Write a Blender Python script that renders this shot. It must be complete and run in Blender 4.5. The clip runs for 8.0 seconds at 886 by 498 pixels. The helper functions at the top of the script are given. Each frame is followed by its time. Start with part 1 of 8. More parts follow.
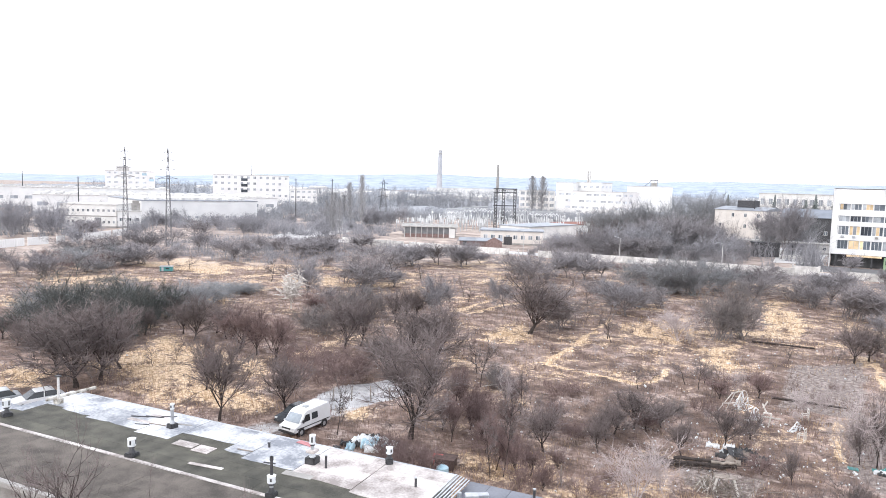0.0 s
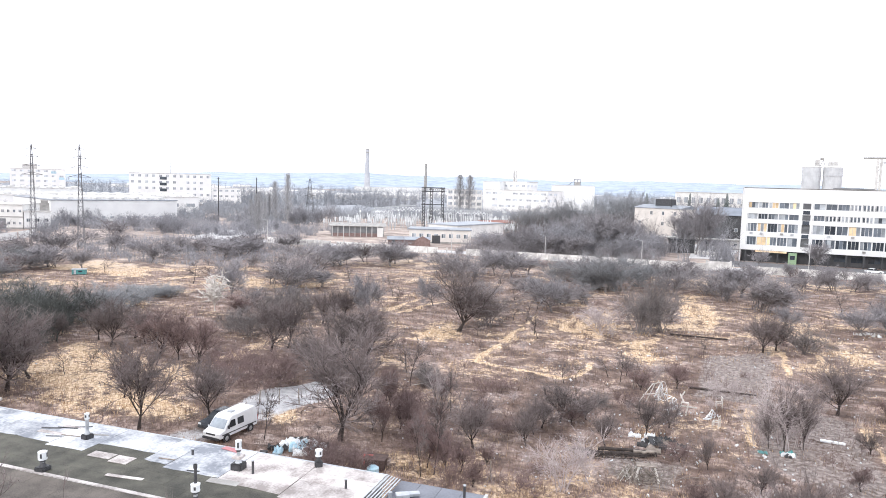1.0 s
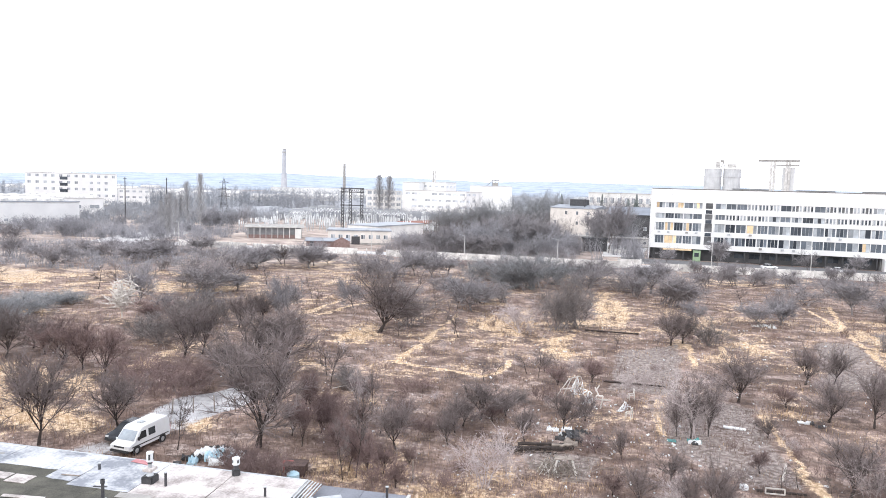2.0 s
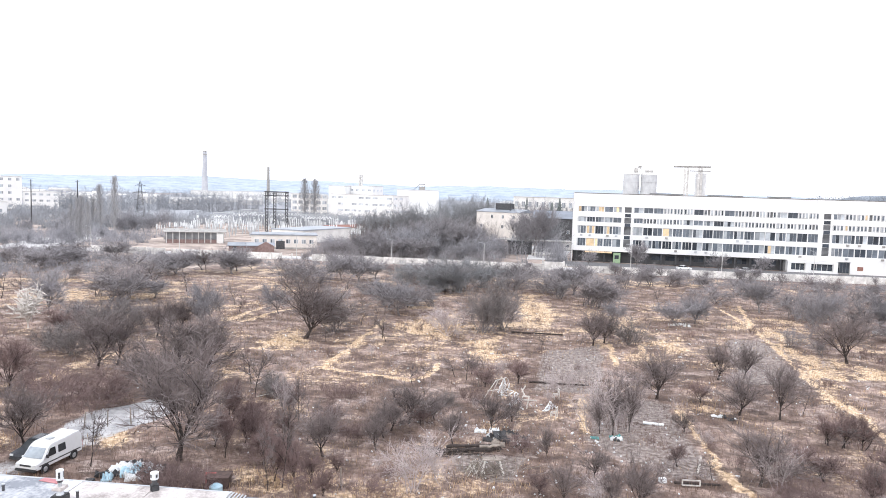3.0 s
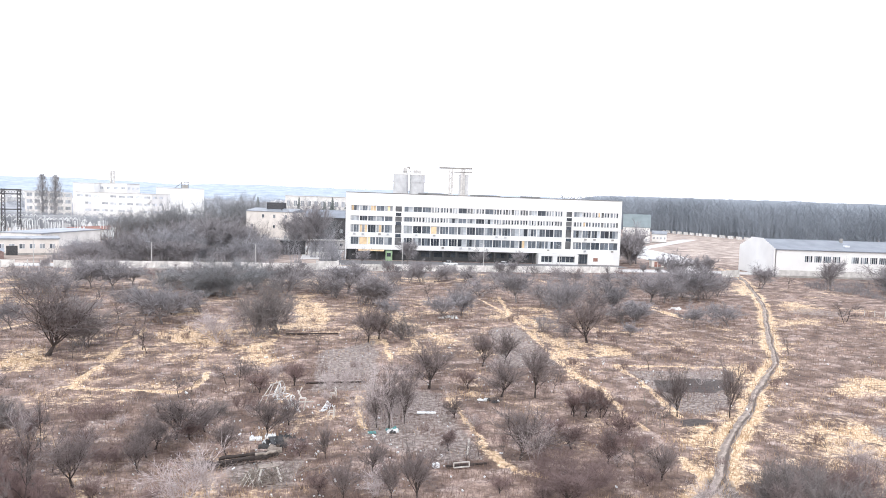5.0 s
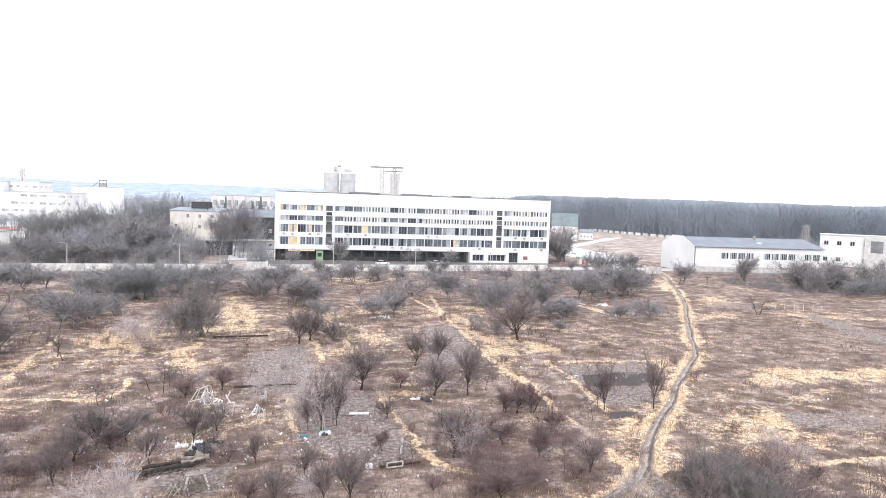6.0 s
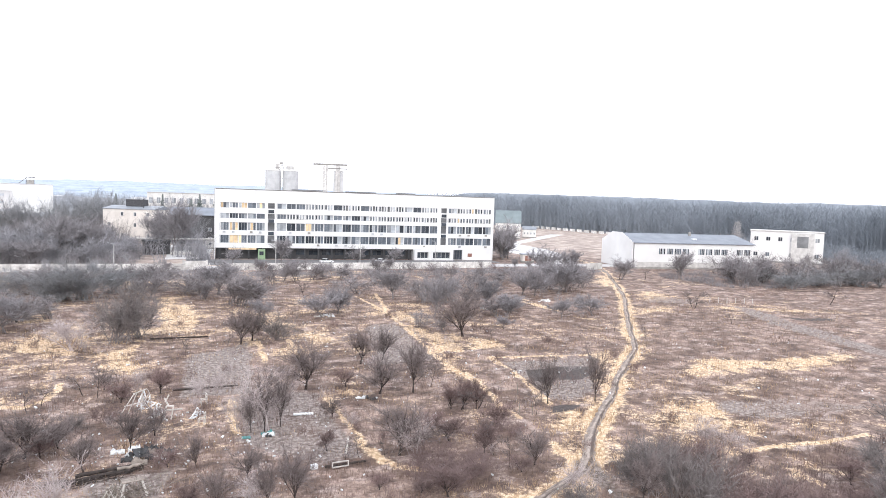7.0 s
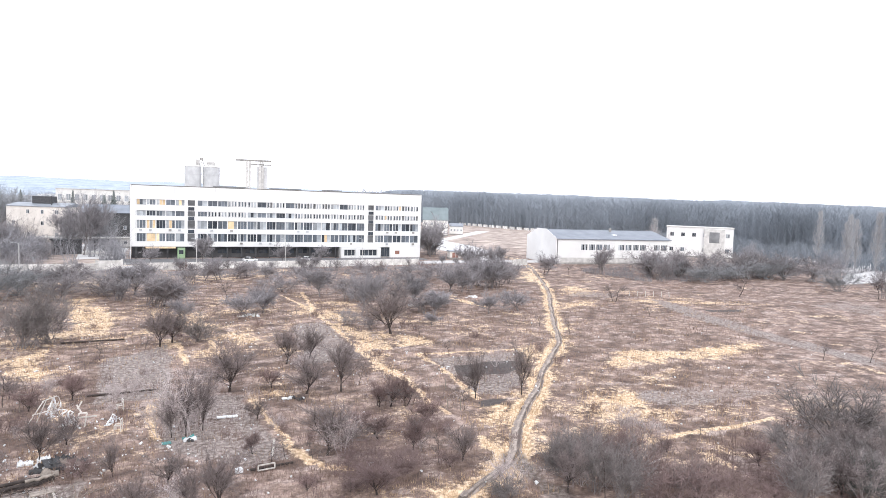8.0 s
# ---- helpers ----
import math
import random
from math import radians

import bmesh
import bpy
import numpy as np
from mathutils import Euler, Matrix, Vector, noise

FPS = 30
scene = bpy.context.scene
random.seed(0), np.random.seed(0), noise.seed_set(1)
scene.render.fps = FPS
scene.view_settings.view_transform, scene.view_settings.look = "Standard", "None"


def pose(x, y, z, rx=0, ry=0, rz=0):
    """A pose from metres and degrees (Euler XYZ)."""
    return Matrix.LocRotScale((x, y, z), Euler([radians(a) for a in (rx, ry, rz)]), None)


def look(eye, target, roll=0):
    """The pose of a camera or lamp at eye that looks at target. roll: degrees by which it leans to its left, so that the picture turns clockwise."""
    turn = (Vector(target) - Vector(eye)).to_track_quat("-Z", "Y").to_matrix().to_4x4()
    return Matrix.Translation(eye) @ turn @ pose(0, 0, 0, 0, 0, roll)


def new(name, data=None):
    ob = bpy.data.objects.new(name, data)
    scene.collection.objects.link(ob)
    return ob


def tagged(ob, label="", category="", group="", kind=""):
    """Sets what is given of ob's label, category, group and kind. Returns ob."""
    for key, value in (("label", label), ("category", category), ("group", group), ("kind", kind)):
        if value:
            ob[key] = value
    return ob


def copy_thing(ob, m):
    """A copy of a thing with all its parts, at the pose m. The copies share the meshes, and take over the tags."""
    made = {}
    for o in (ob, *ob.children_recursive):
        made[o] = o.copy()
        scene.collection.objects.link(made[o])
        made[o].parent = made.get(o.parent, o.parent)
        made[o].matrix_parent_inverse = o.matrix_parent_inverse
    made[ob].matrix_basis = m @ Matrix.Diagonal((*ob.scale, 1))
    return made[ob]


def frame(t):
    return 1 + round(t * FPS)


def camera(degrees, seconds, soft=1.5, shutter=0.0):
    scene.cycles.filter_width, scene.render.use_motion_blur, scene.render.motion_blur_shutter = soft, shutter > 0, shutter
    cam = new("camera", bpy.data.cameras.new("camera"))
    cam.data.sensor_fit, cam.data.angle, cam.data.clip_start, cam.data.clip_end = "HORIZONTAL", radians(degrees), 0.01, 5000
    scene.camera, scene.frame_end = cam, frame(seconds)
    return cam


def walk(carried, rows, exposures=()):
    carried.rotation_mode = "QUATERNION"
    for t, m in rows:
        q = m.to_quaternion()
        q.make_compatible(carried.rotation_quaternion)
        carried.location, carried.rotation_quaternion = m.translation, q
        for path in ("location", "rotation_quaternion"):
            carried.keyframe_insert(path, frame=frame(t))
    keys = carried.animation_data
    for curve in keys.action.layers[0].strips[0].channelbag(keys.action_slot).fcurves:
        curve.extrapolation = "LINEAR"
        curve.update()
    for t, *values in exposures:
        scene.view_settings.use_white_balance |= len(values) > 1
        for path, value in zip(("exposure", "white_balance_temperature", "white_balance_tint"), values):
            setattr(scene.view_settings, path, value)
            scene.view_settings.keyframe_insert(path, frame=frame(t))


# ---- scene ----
# ---- camera ----
EYE_Z = 20.0
cam = camera(66.48, 8.0, 0.9)
TURNS = [(0.0, 84.63, -1.58, 24.74), (0.5, 84.69, -1.58, 21.67), (1.0, 84.71, -1.61, 18.66), (1.5, 84.71, -1.62, 14.72),
         (1.7, 84.77, -1.63, 13.26), (2.8, 85.38, -1.69, 7.89), (3.0, 85.46, -1.77, 5.69), (3.5, 85.68, -1.85, -0.06),
         (4.0, 85.83, -1.89, -5.13), (4.5, 85.93, -1.88, -9.64), (4.7, 85.96, -1.89, -11.21), (5.8, 86.11, -1.89, -18.14),
         (6.0, 86.13, -1.89, -19.15), (6.5, 86.12, -1.85, -21.50), (7.0, 86.07, -1.83, -23.85), (7.5, 86.05, -1.82, -27.09),
         (8.0, 86.02, -1.85, -30.01)]
walk(cam, [(t, pose(0, 0, EYE_Z, rx, ry, rz)) for t, rx, ry, rz in TURNS])

# ---- overcast daylight ----
world = bpy.data.worlds.new("overcast")
scene.world = world
world.use_nodes = True
wn, wl = world.node_tree.nodes, world.node_tree.links
wn.clear()
sky = wn.new("ShaderNodeTexSky")
sky.sky_type, sky.sun_disc = "NISHITA", False
sky.sun_elevation, sky.sun_rotation = radians(32), radians(200)
sky.dust_density, sky.air_density = 6.0, 2.0
cloud = wn.new("ShaderNodeMixRGB")
cloud.inputs["Fac"].default_value = 0.93
cloud.inputs["Color2"].default_value = (19.4, 20.0, 22.0, 1)
wl.new(sky.outputs[0], cloud.inputs["Color1"])
bg = wn.new("ShaderNodeBackground")
bg.inputs["Strength"].default_value = 0.098
wl.new(cloud.outputs[0], bg.inputs[0])
wl.new(bg.outputs[0], wn.new("ShaderNodeOutputWorld").inputs[0])
sun_data = bpy.data.lights.new("sun", "SUN")
sun_data.energy, sun_data.angle, sun_data.color = 1.2, radians(25), (1.0, 0.96, 0.9)
sun = new("sun", sun_data)
sun.matrix_world = look((0, 0, 60), (30, 62, 15))


# ---- materials ----
def mat(name, dark, light, scale=3.0, fine=30.0, rough=0.85, metal=0.0, bump=0.15, vary=0.12, contrast=0.5, fine_mix=0.35):
    """A surface with stains at one scale, grain at another, and a little difference from piece to piece."""
    m = bpy.data.materials.new(name)
    m.use_nodes = True
    n, l = m.node_tree.nodes, m.node_tree.links
    b = n["Principled BSDF"]
    b.inputs["Roughness"].default_value, b.inputs["Metallic"].default_value = rough, metal
    co = n.new("ShaderNodeTexCoord")
    big, small = n.new("ShaderNodeTexNoise"), n.new("ShaderNodeTexNoise")
    big.inputs["Scale"].default_value, small.inputs["Scale"].default_value = scale, fine
    big.inputs["Detail"].default_value, small.inputs["Detail"].default_value = 5, 3
    for t in (big, small):
        l.new(co.outputs["Object"], t.inputs["Vector"])
    mix = n.new("ShaderNodeMath")
    mix.operation, mix.inputs[1].default_value = "MULTIPLY_ADD", fine_mix
    l.new(small.outputs[0], mix.inputs[0])
    l.new(big.outputs[0], mix.inputs[2])
    ramp = n.new("ShaderNodeValToRGB")
    mid = 0.5 + fine_mix * 0.5
    ramp.color_ramp.elements[0].position, ramp.color_ramp.elements[1].position = mid - contrast / 2, min(1, mid + contrast / 2)
    ramp.color_ramp.elements[0].color, ramp.color_ramp.elements[1].color = (*dark, 1), (*light, 1)
    l.new(mix.outputs[0], ramp.inputs[0])
    info, hsv, span = n.new("ShaderNodeObjectInfo"), n.new("ShaderNodeHueSaturation"), n.new("ShaderNodeMapRange")
    span.inputs["To Min"].default_value, span.inputs["To Max"].default_value = 1 - vary, 1 + vary
    l.new(info.outputs["Random"], span.inputs[0])
    l.new(span.outputs[0], hsv.inputs["Value"])
    l.new(ramp.outputs[0], hsv.inputs["Color"])
    l.new(hsv.outputs[0], b.inputs["Base Color"])
    if bump:
        bp = n.new("ShaderNodeBump")
        bp.inputs["Strength"].default_value, bp.inputs["Distance"].default_value = bump, 0.05
        l.new(mix.outputs[0], bp.inputs["Height"])
        l.new(bp.outputs[0], b.inputs["Normal"])
    return m


def glass_mat(name, tone, rough=0.12):
    return mat(name, [c * 0.7 for c in tone], [c * 1.3 for c in tone], 0.6, 4, rough, 0.0, 0.0, 0.35)


BARK = mat("bark", (0.024, 0.019, 0.017), (0.075, 0.059, 0.054), 4, 40, 0.95, vary=0.2)
TWIG = mat("twig_brown", (0.115, 0.095, 0.092), (0.25, 0.207, 0.2), 1.2, 12, 0.95, bump=0, vary=0.22)
TWIG_RED = mat("twig_red", (0.13, 0.09, 0.086), (0.26, 0.185, 0.175), 1.2, 12, 0.95, bump=0, vary=0.2)
TWIG_GREY = mat("twig_grey", (0.122, 0.109, 0.106), (0.27, 0.243, 0.236), 1.2, 12, 0.95, bump=0, vary=0.2)
# The next two twig colours are paled for haze at a distance.
TWIG_FIELD = mat("twig_hazed_brown", (0.15, 0.138, 0.142), (0.3, 0.277, 0.284), 1.2, 12, 0.95, bump=0, vary=0.2)
TWIG_FAR = mat("twig_far_hazed", (0.18, 0.17, 0.178), (0.35, 0.332, 0.345), 1.2, 12, 0.95, bump=0, vary=0.22)
# Forest blue-grey holds the haze of distance in its base colour.
FOREST = mat("hazed_forest_twig", (0.175, 0.197, 0.225), (0.28, 0.312, 0.352), 0.03, 0.8, 0.95, bump=0, vary=0.1)
TWIG_GREEN = mat("twig_green", (0.056, 0.061, 0.056), (0.125, 0.132, 0.124), 1.2, 12, 0.95, bump=0, vary=0.15)
TWIG_PALE = mat("twig_pale", (0.29, 0.248, 0.243), (0.57, 0.5, 0.49), 1.2, 12, 0.95, bump=0, vary=0.15)
# Both far twig colours below are lightened to stand for haze.
TWIG_DUSK = mat("twig_hazed_green", (0.188, 0.192, 0.2), (0.34, 0.346, 0.357), 0.8, 9, 0.95, bump=0, vary=0.12)
TWIG_HAZE = mat("twig_haze_grey", (0.205, 0.203, 0.218), (0.395, 0.39, 0.412), 0.8, 9, 0.95, bump=0, vary=0.18)
DEADWOOD = mat("dead_wood", (0.42, 0.39, 0.36), (0.74, 0.7, 0.66), 2, 20, 0.85, vary=0.1)
POPLAR_TWIG = mat("poplar_twig", (0.28, 0.278, 0.284), (0.44, 0.436, 0.444), 0.8, 9, 0.95, bump=0, vary=0.1)
# Bluish paleness here is distance haze mixed into the twig colour.
FARTWIG = mat("hazed_far_twig", (0.25, 0.262, 0.285), (0.4, 0.414, 0.44), 0.05, 1.5, 0.95, bump=0, vary=0.15)
STRAW = mat("straw", (0.32, 0.215, 0.125), (0.68, 0.5, 0.325), 0.3, 6, 0.9, bump=0)
WEED = mat("dry_weed", (0.13, 0.088, 0.071), (0.39, 0.277, 0.224), 0.25, 5, 0.95, bump=0)
WHITE_WALL = mat("white_panel", (0.66, 0.66, 0.66), (0.84, 0.84, 0.83), 0.15, 6, 0.8, vary=0.03, contrast=0.7)
OLD_WHITE = mat("old_white_plaster", (0.6, 0.59, 0.57), (0.82, 0.81, 0.79), 0.3, 5, 0.85, vary=0.05, contrast=0.6)
CREAM = mat("cream_plaster", (0.58, 0.54, 0.5), (0.74, 0.7, 0.66), 0.3, 5, 0.85, vary=0.05)
GREY_WALL = mat("grey_wall", (0.13, 0.135, 0.14), (0.25, 0.255, 0.265), 0.4, 6, 0.85)
BRICK = mat("red_brick", (0.2, 0.09, 0.07), (0.36, 0.19, 0.15), 1.5, 14, 0.9)
DULL_BRICK = mat("sooty_brick", (0.15, 0.1, 0.092), (0.27, 0.19, 0.175), 1.5, 14, 0.9)
CONCRETE = mat("concrete", (0.42, 0.41, 0.4), (0.68, 0.67, 0.65), 0.8, 12, 0.9, vary=0.1)
CONCRETE_DARK = mat("stained_concrete", (0.22, 0.21, 0.2), (0.4, 0.39, 0.37), 0.8, 12, 0.9)
BITUMEN = mat("bitumen_felt", (0.028, 0.027, 0.02), (0.1, 0.095, 0.074), 0.9, 14, 0.75, contrast=0.42, fine_mix=0.6)
BITUMEN_B = mat("old_bitumen_felt", (0.05, 0.042, 0.035), (0.15, 0.128, 0.11), 0.9, 14, 0.8, contrast=0.42, fine_mix=0.6)
COATING = mat("silver_roof_coating", (0.17, 0.185, 0.215), (0.66, 0.67, 0.69), 0.42, 5, 0.45, contrast=0.3, vary=0.12)
COATING_B = mat("worn_roof_coating", (0.26, 0.225, 0.21), (0.7, 0.65, 0.63), 0.7, 8, 0.5, contrast=0.32, vary=0.14)
BEAM = mat("lichened_beam", (0.16, 0.14, 0.11), (0.62, 0.6, 0.55), 2.5, 22, 0.95, bump=0.6, contrast=0.3)
SILO = mat("pale_silo_concrete", (0.44, 0.45, 0.465), (0.63, 0.64, 0.65), 0.4, 6, 0.9)
ROOF_BLUE = mat("blue_sheet_roof", (0.13, 0.148, 0.18), (0.22, 0.245, 0.285), 0.3, 5, 0.5)
RUST = mat("rusty_sheet", (0.05, 0.034, 0.03), (0.13, 0.085, 0.075), 2, 16, 0.85)
PINK_SHEET = mat("faded_pink_sheet", (0.36, 0.13, 0.14), (0.56, 0.24, 0.25), 2, 14, 0.6)
BLUE_FELT = mat("blue_grey_felt", (0.065, 0.073, 0.095), (0.19, 0.2, 0.235), 0.5, 7, 0.4, contrast=0.5)
ROOF_GREY = mat("sheet_roof", (0.2, 0.22, 0.25), (0.34, 0.37, 0.41), 0.3, 5, 0.5)
ROOF_DARK = mat("dark_roof", (0.035, 0.037, 0.042), (0.085, 0.088, 0.095), 0.4, 6, 0.8)
ROOF_GREEN = mat("green_sheet_roof", (0.13, 0.165, 0.175), (0.19, 0.23, 0.24), 0.3, 5, 0.6)
STEEL = mat("weathered_steel", (0.05, 0.05, 0.055), (0.12, 0.12, 0.125), 2, 20, 0.6, 0.5)
GALV = mat("galvanised_steel", (0.36, 0.38, 0.4), (0.6, 0.62, 0.64), 2, 18, 0.42, 0.6)
PYLON = mat("painted_pylon", (0.12, 0.12, 0.128), (0.22, 0.22, 0.23), 1, 12, 0.6, 0.3)
PORCELAIN = mat("porcelain", (0.6, 0.62, 0.63), (0.8, 0.82, 0.83), 2, 18, 0.3)
PAINT = mat("white_car_paint", (0.74, 0.75, 0.76), (0.84, 0.85, 0.86), 0.7, 6, 0.25, vary=0.02)
SILVER = mat("silver_car_paint", (0.4, 0.42, 0.44), (0.52, 0.54, 0.56), 0.7, 6, 0.28, 0.4, vary=0.02)
DARKPAINT = mat("dark_car_paint", (0.03, 0.034, 0.042), (0.06, 0.065, 0.075), 0.7, 6, 0.25, vary=0.02)
# Light base colour stands for the sky mirrored in the windscreen.
SCREEN = glass_mat("sky_reflection_glass", (0.24, 0.27, 0.3), 0.06)
GLASS = glass_mat("dark_glass", (0.035, 0.04, 0.045))
PANE = glass_mat("window_glass", (0.05, 0.06, 0.074), 0.08)
PANE_MID = glass_mat("grey_window_glass", (0.125, 0.145, 0.17), 0.12)
FRAME_GREY = mat("grey_window_frame", (0.3, 0.32, 0.34), (0.48, 0.5, 0.52), 1, 12, 0.6, vary=0.2)
# Far panes made paler, as haze would, in the glass colour.
PANE_FAR = glass_mat("hazed_window_glass", (0.34, 0.365, 0.4), 0.3)
WHITEWASH = mat("whitewashed_concrete", (0.4, 0.385, 0.37), (0.84, 0.83, 0.81), 0.6, 9, 0.9, vary=0.22, contrast=0.45)
# Still paler far panes; haze is part of the tone.
PANE_DIM = glass_mat("haze_dimmed_window", (0.5, 0.53, 0.57), 0.3)
PANE_PALE = glass_mat("curtained_glass", (0.36, 0.385, 0.41), 0.2)
DARK_WALL = mat("dark_tiled_wall", (0.035, 0.036, 0.04), (0.085, 0.086, 0.092), 0.4, 6, 0.5)
# Spruce green is greyed in the colour itself to suggest haze.
FAR_GREEN = mat("hazed_spruce_green", (0.15, 0.172, 0.168), (0.26, 0.285, 0.28), 0.2, 3, 0.95, bump=0)
PANE_AMBER = glass_mat("amber_curtain_glass", (0.72, 0.54, 0.33), 0.3)
RUBBER = mat("rubber", (0.015, 0.015, 0.016), (0.04, 0.04, 0.042), 5, 40, 0.9)
PLASTIC = mat("black_plastic", (0.02, 0.02, 0.022), (0.06, 0.06, 0.064), 5, 40, 0.55)
RED = mat("faded_red_paint", (0.28, 0.05, 0.05), (0.46, 0.11, 0.1), 2, 18, 0.6)
TEAL = mat("teal_paint", (0.05, 0.2, 0.2), (0.1, 0.34, 0.33), 2, 18, 0.6)
TARP_BLUE = mat("pale_blue_tarp", (0.3, 0.48, 0.58), (0.52, 0.68, 0.76), 1.5, 10, 0.45)
TARP_WHITE = mat("white_plastic_sheet", (0.6, 0.62, 0.64), (0.85, 0.86, 0.87), 1.5, 10, 0.4)
LAMP_WOOD = mat("grey_timber", (0.17, 0.145, 0.125), (0.36, 0.31, 0.27), 3, 25, 0.9)
SNOW_ROAD = mat("pale_road", (0.42, 0.41, 0.41), (0.66, 0.65, 0.64), 0.25, 4, 0.85, contrast=0.7)
ASPHALT = mat("old_asphalt", (0.1, 0.1, 0.105), (0.2, 0.2, 0.205), 0.7, 12, 0.8)
# Hill tones carry the pale blue of distance haze.
HILL = mat("hazed_wooded_hill", (0.265, 0.318, 0.385), (0.41, 0.468, 0.535), 0.02, 0.11, 1.0, bump=0, contrast=0.4, fine_mix=0.7)
SIGN_GREEN = mat("green_door_paint", (0.2, 0.3, 0.18), (0.3, 0.42, 0.26), 2, 12, 0.6)


# ---- building blocks ----
class Acc:
    """Gathers corners and faces of one mesh."""

    def __init__(self):
        self.v, self.f = [], []

    def add(self, verts, faces):
        k = len(self.v)
        self.v += [tuple(p) for p in verts]
        self.f += [tuple(k + i for i in q) for q in faces]
        return self

    def box(self, x0, y0, z0, x1, y1, z1):
        return self.add([(x, y, z) for z in (z0, z1) for x, y in ((x0, y0), (x1, y0), (x1, y1), (x0, y1))],
                        [(3, 2, 1, 0), (4, 5, 6, 7), (0, 1, 5, 4), (1, 2, 6, 5), (2, 3, 7, 6), (3, 0, 4, 7)])

    def tube(self, a, b, r0, r1, n=6, caps=True):
        a, b = Vector(a), Vector(b)
        w = (b - a).normalized()
        u = w.orthogonal().normalized()
        s = w.cross(u)
        ring = [u * math.cos(6.28319 * i / n) + s * math.sin(6.28319 * i / n) for i in range(n)]
        faces = [(i, (i + 1) % n, n + (i + 1) % n, n + i) for i in range(n)]
        if caps:
            faces += [tuple(range(n - 1, -1, -1)), tuple(range(n, 2 * n))]
        return self.add([a + d * r0 for d in ring] + [b + d * r1 for d in ring], faces)

    def spike(self, a, b, r):
        a, b = Vector(a), Vector(b)
        w = b - a
        u = w.orthogonal().normalized() * r
        s = w.normalized().cross(u)
        return self.add([a + u, a - u * 0.5 + s * 0.87, a - u * 0.5 - s * 0.87, b], [(0, 1, 3), (1, 2, 3), (2, 0, 3)])

    def sliver(self, a, b, w, turn):
        """The finest twig: one narrow blade."""
        d = b - a
        u = d.orthogonal().normalized()
        s = (u * math.cos(turn) + d.normalized().cross(u) * math.sin(turn)) * w
        return self.add([a + s, a - s, b], [(0, 1, 2)])

    def rod(self, a, b, w):
        return self.tube(a, b, w * 0.7071, w * 0.7071, 4)

    def extrude(self, outline, y0, y1):
        """A side outline in x and z, drawn out from y0 to y1."""
        n = len(outline)
        return self.add([(x, y0, z) for x, z in outline] + [(x, y1, z) for x, z in outline],
                        [tuple(range(n)), tuple(range(2 * n - 1, n - 1, -1))] + [((i + 1) % n, i, n + i, n + (i + 1) % n) for i in range(n)])

    def dome(self, c, r, h, n=10, rings=3):
        pts = [(c[0] + r * math.cos(k / rings * 1.5708) * math.cos(6.28319 * i / n), c[1] + r * math.cos(k / rings * 1.5708) * math.sin(6.28319 * i / n),
                c[2] + h * math.sin(k / rings * 1.5708)) for k in range(rings) for i in range(n)] + [(c[0], c[1], c[2] + h)]
        faces = [(k * n + i, k * n + (i + 1) % n, (k + 1) * n + (i + 1) % n, (k + 1) * n + i) for k in range(rings - 1) for i in range(n)]
        faces += [((rings - 1) * n + i, (rings - 1) * n + (i + 1) % n, rings * n) for i in range(n)] + [tuple(range(n - 1, -1, -1))]
        return self.add(pts, faces)

    def mesh(self, name, material, smooth=False, bevel=0.0):
        me = bpy.data.meshes.new(name)
        me.from_pydata(self.v, [], self.f)
        if bevel:
            bm = bmesh.new()
            bm.from_mesh(me)
            bmesh.ops.bevel(bm, geom=bm.edges[:], offset=bevel, segments=2, affect="EDGES", clamp_overlap=True)
            bm.to_mesh(me)
            bm.free()
        me.materials.append(material)
        if smooth:
            me.polygons.foreach_set("use_smooth", [True] * len(me.polygons))
        me.update()
        return me


def part(name, acc, material, parent, label="", smooth=False, bevel=0.0):
    me = acc if isinstance(acc, bpy.types.Mesh) else acc.mesh(name, material, smooth, bevel)
    ob = new(name, me)
    ob.parent = parent
    return tagged(ob, label)


def thing(name, m, label, category, group="", kind=""):
    ob = new(name)
    ob.empty_display_size = 0.2
    ob.matrix_world = m
    return tagged(ob, label, category, group, kind)


def single(name, acc, material, m, label, category, group="", kind="", smooth=False, bevel=0.0):
    ob = new(name, acc.mesh(name, material, smooth, bevel))
    ob.matrix_world = m
    return tagged(ob, label, category, group, kind)


def put(x, y, turn=0.0, sx=1.0, sy=1.0, sz=1.0, z=0.0):
    return Matrix.LocRotScale((x, y, z), Euler((0, 0, radians(turn))), (sx, sy, sz))


# ---- ground ----
PATHS = {"track": [(151.3, 208.6), (136.4, 178.3), (122.2, 155.7), (100.8, 123.8), (87, 105.9), (73.2, 87.8), (66.1, 78.1), (61.8, 73.5), (52.8, 64.8), (45.5, 57.1), (40.6, 52.6), (37.5, 49.3), (34.9, 46.3), (32.3, 43.1), (30.1, 41.1), (26.4, 39.1), (23.8, 37.5)],
         "branch": [(31.9, 42.6), (30.9, 39.7), (30.5, 36.5), (30.3, 34.2), (29.6, 31.4)]}
LANE = [(114.5, 105.3), (117, 102.8), (107.2, 78.4), (102.1, 64.2), (102.1, 59.7), (99.7, 48.8), (94.2, 46), (95.9, 55.9), (96.8, 61.8), (99.5, 72.7), (104.6, 89)]
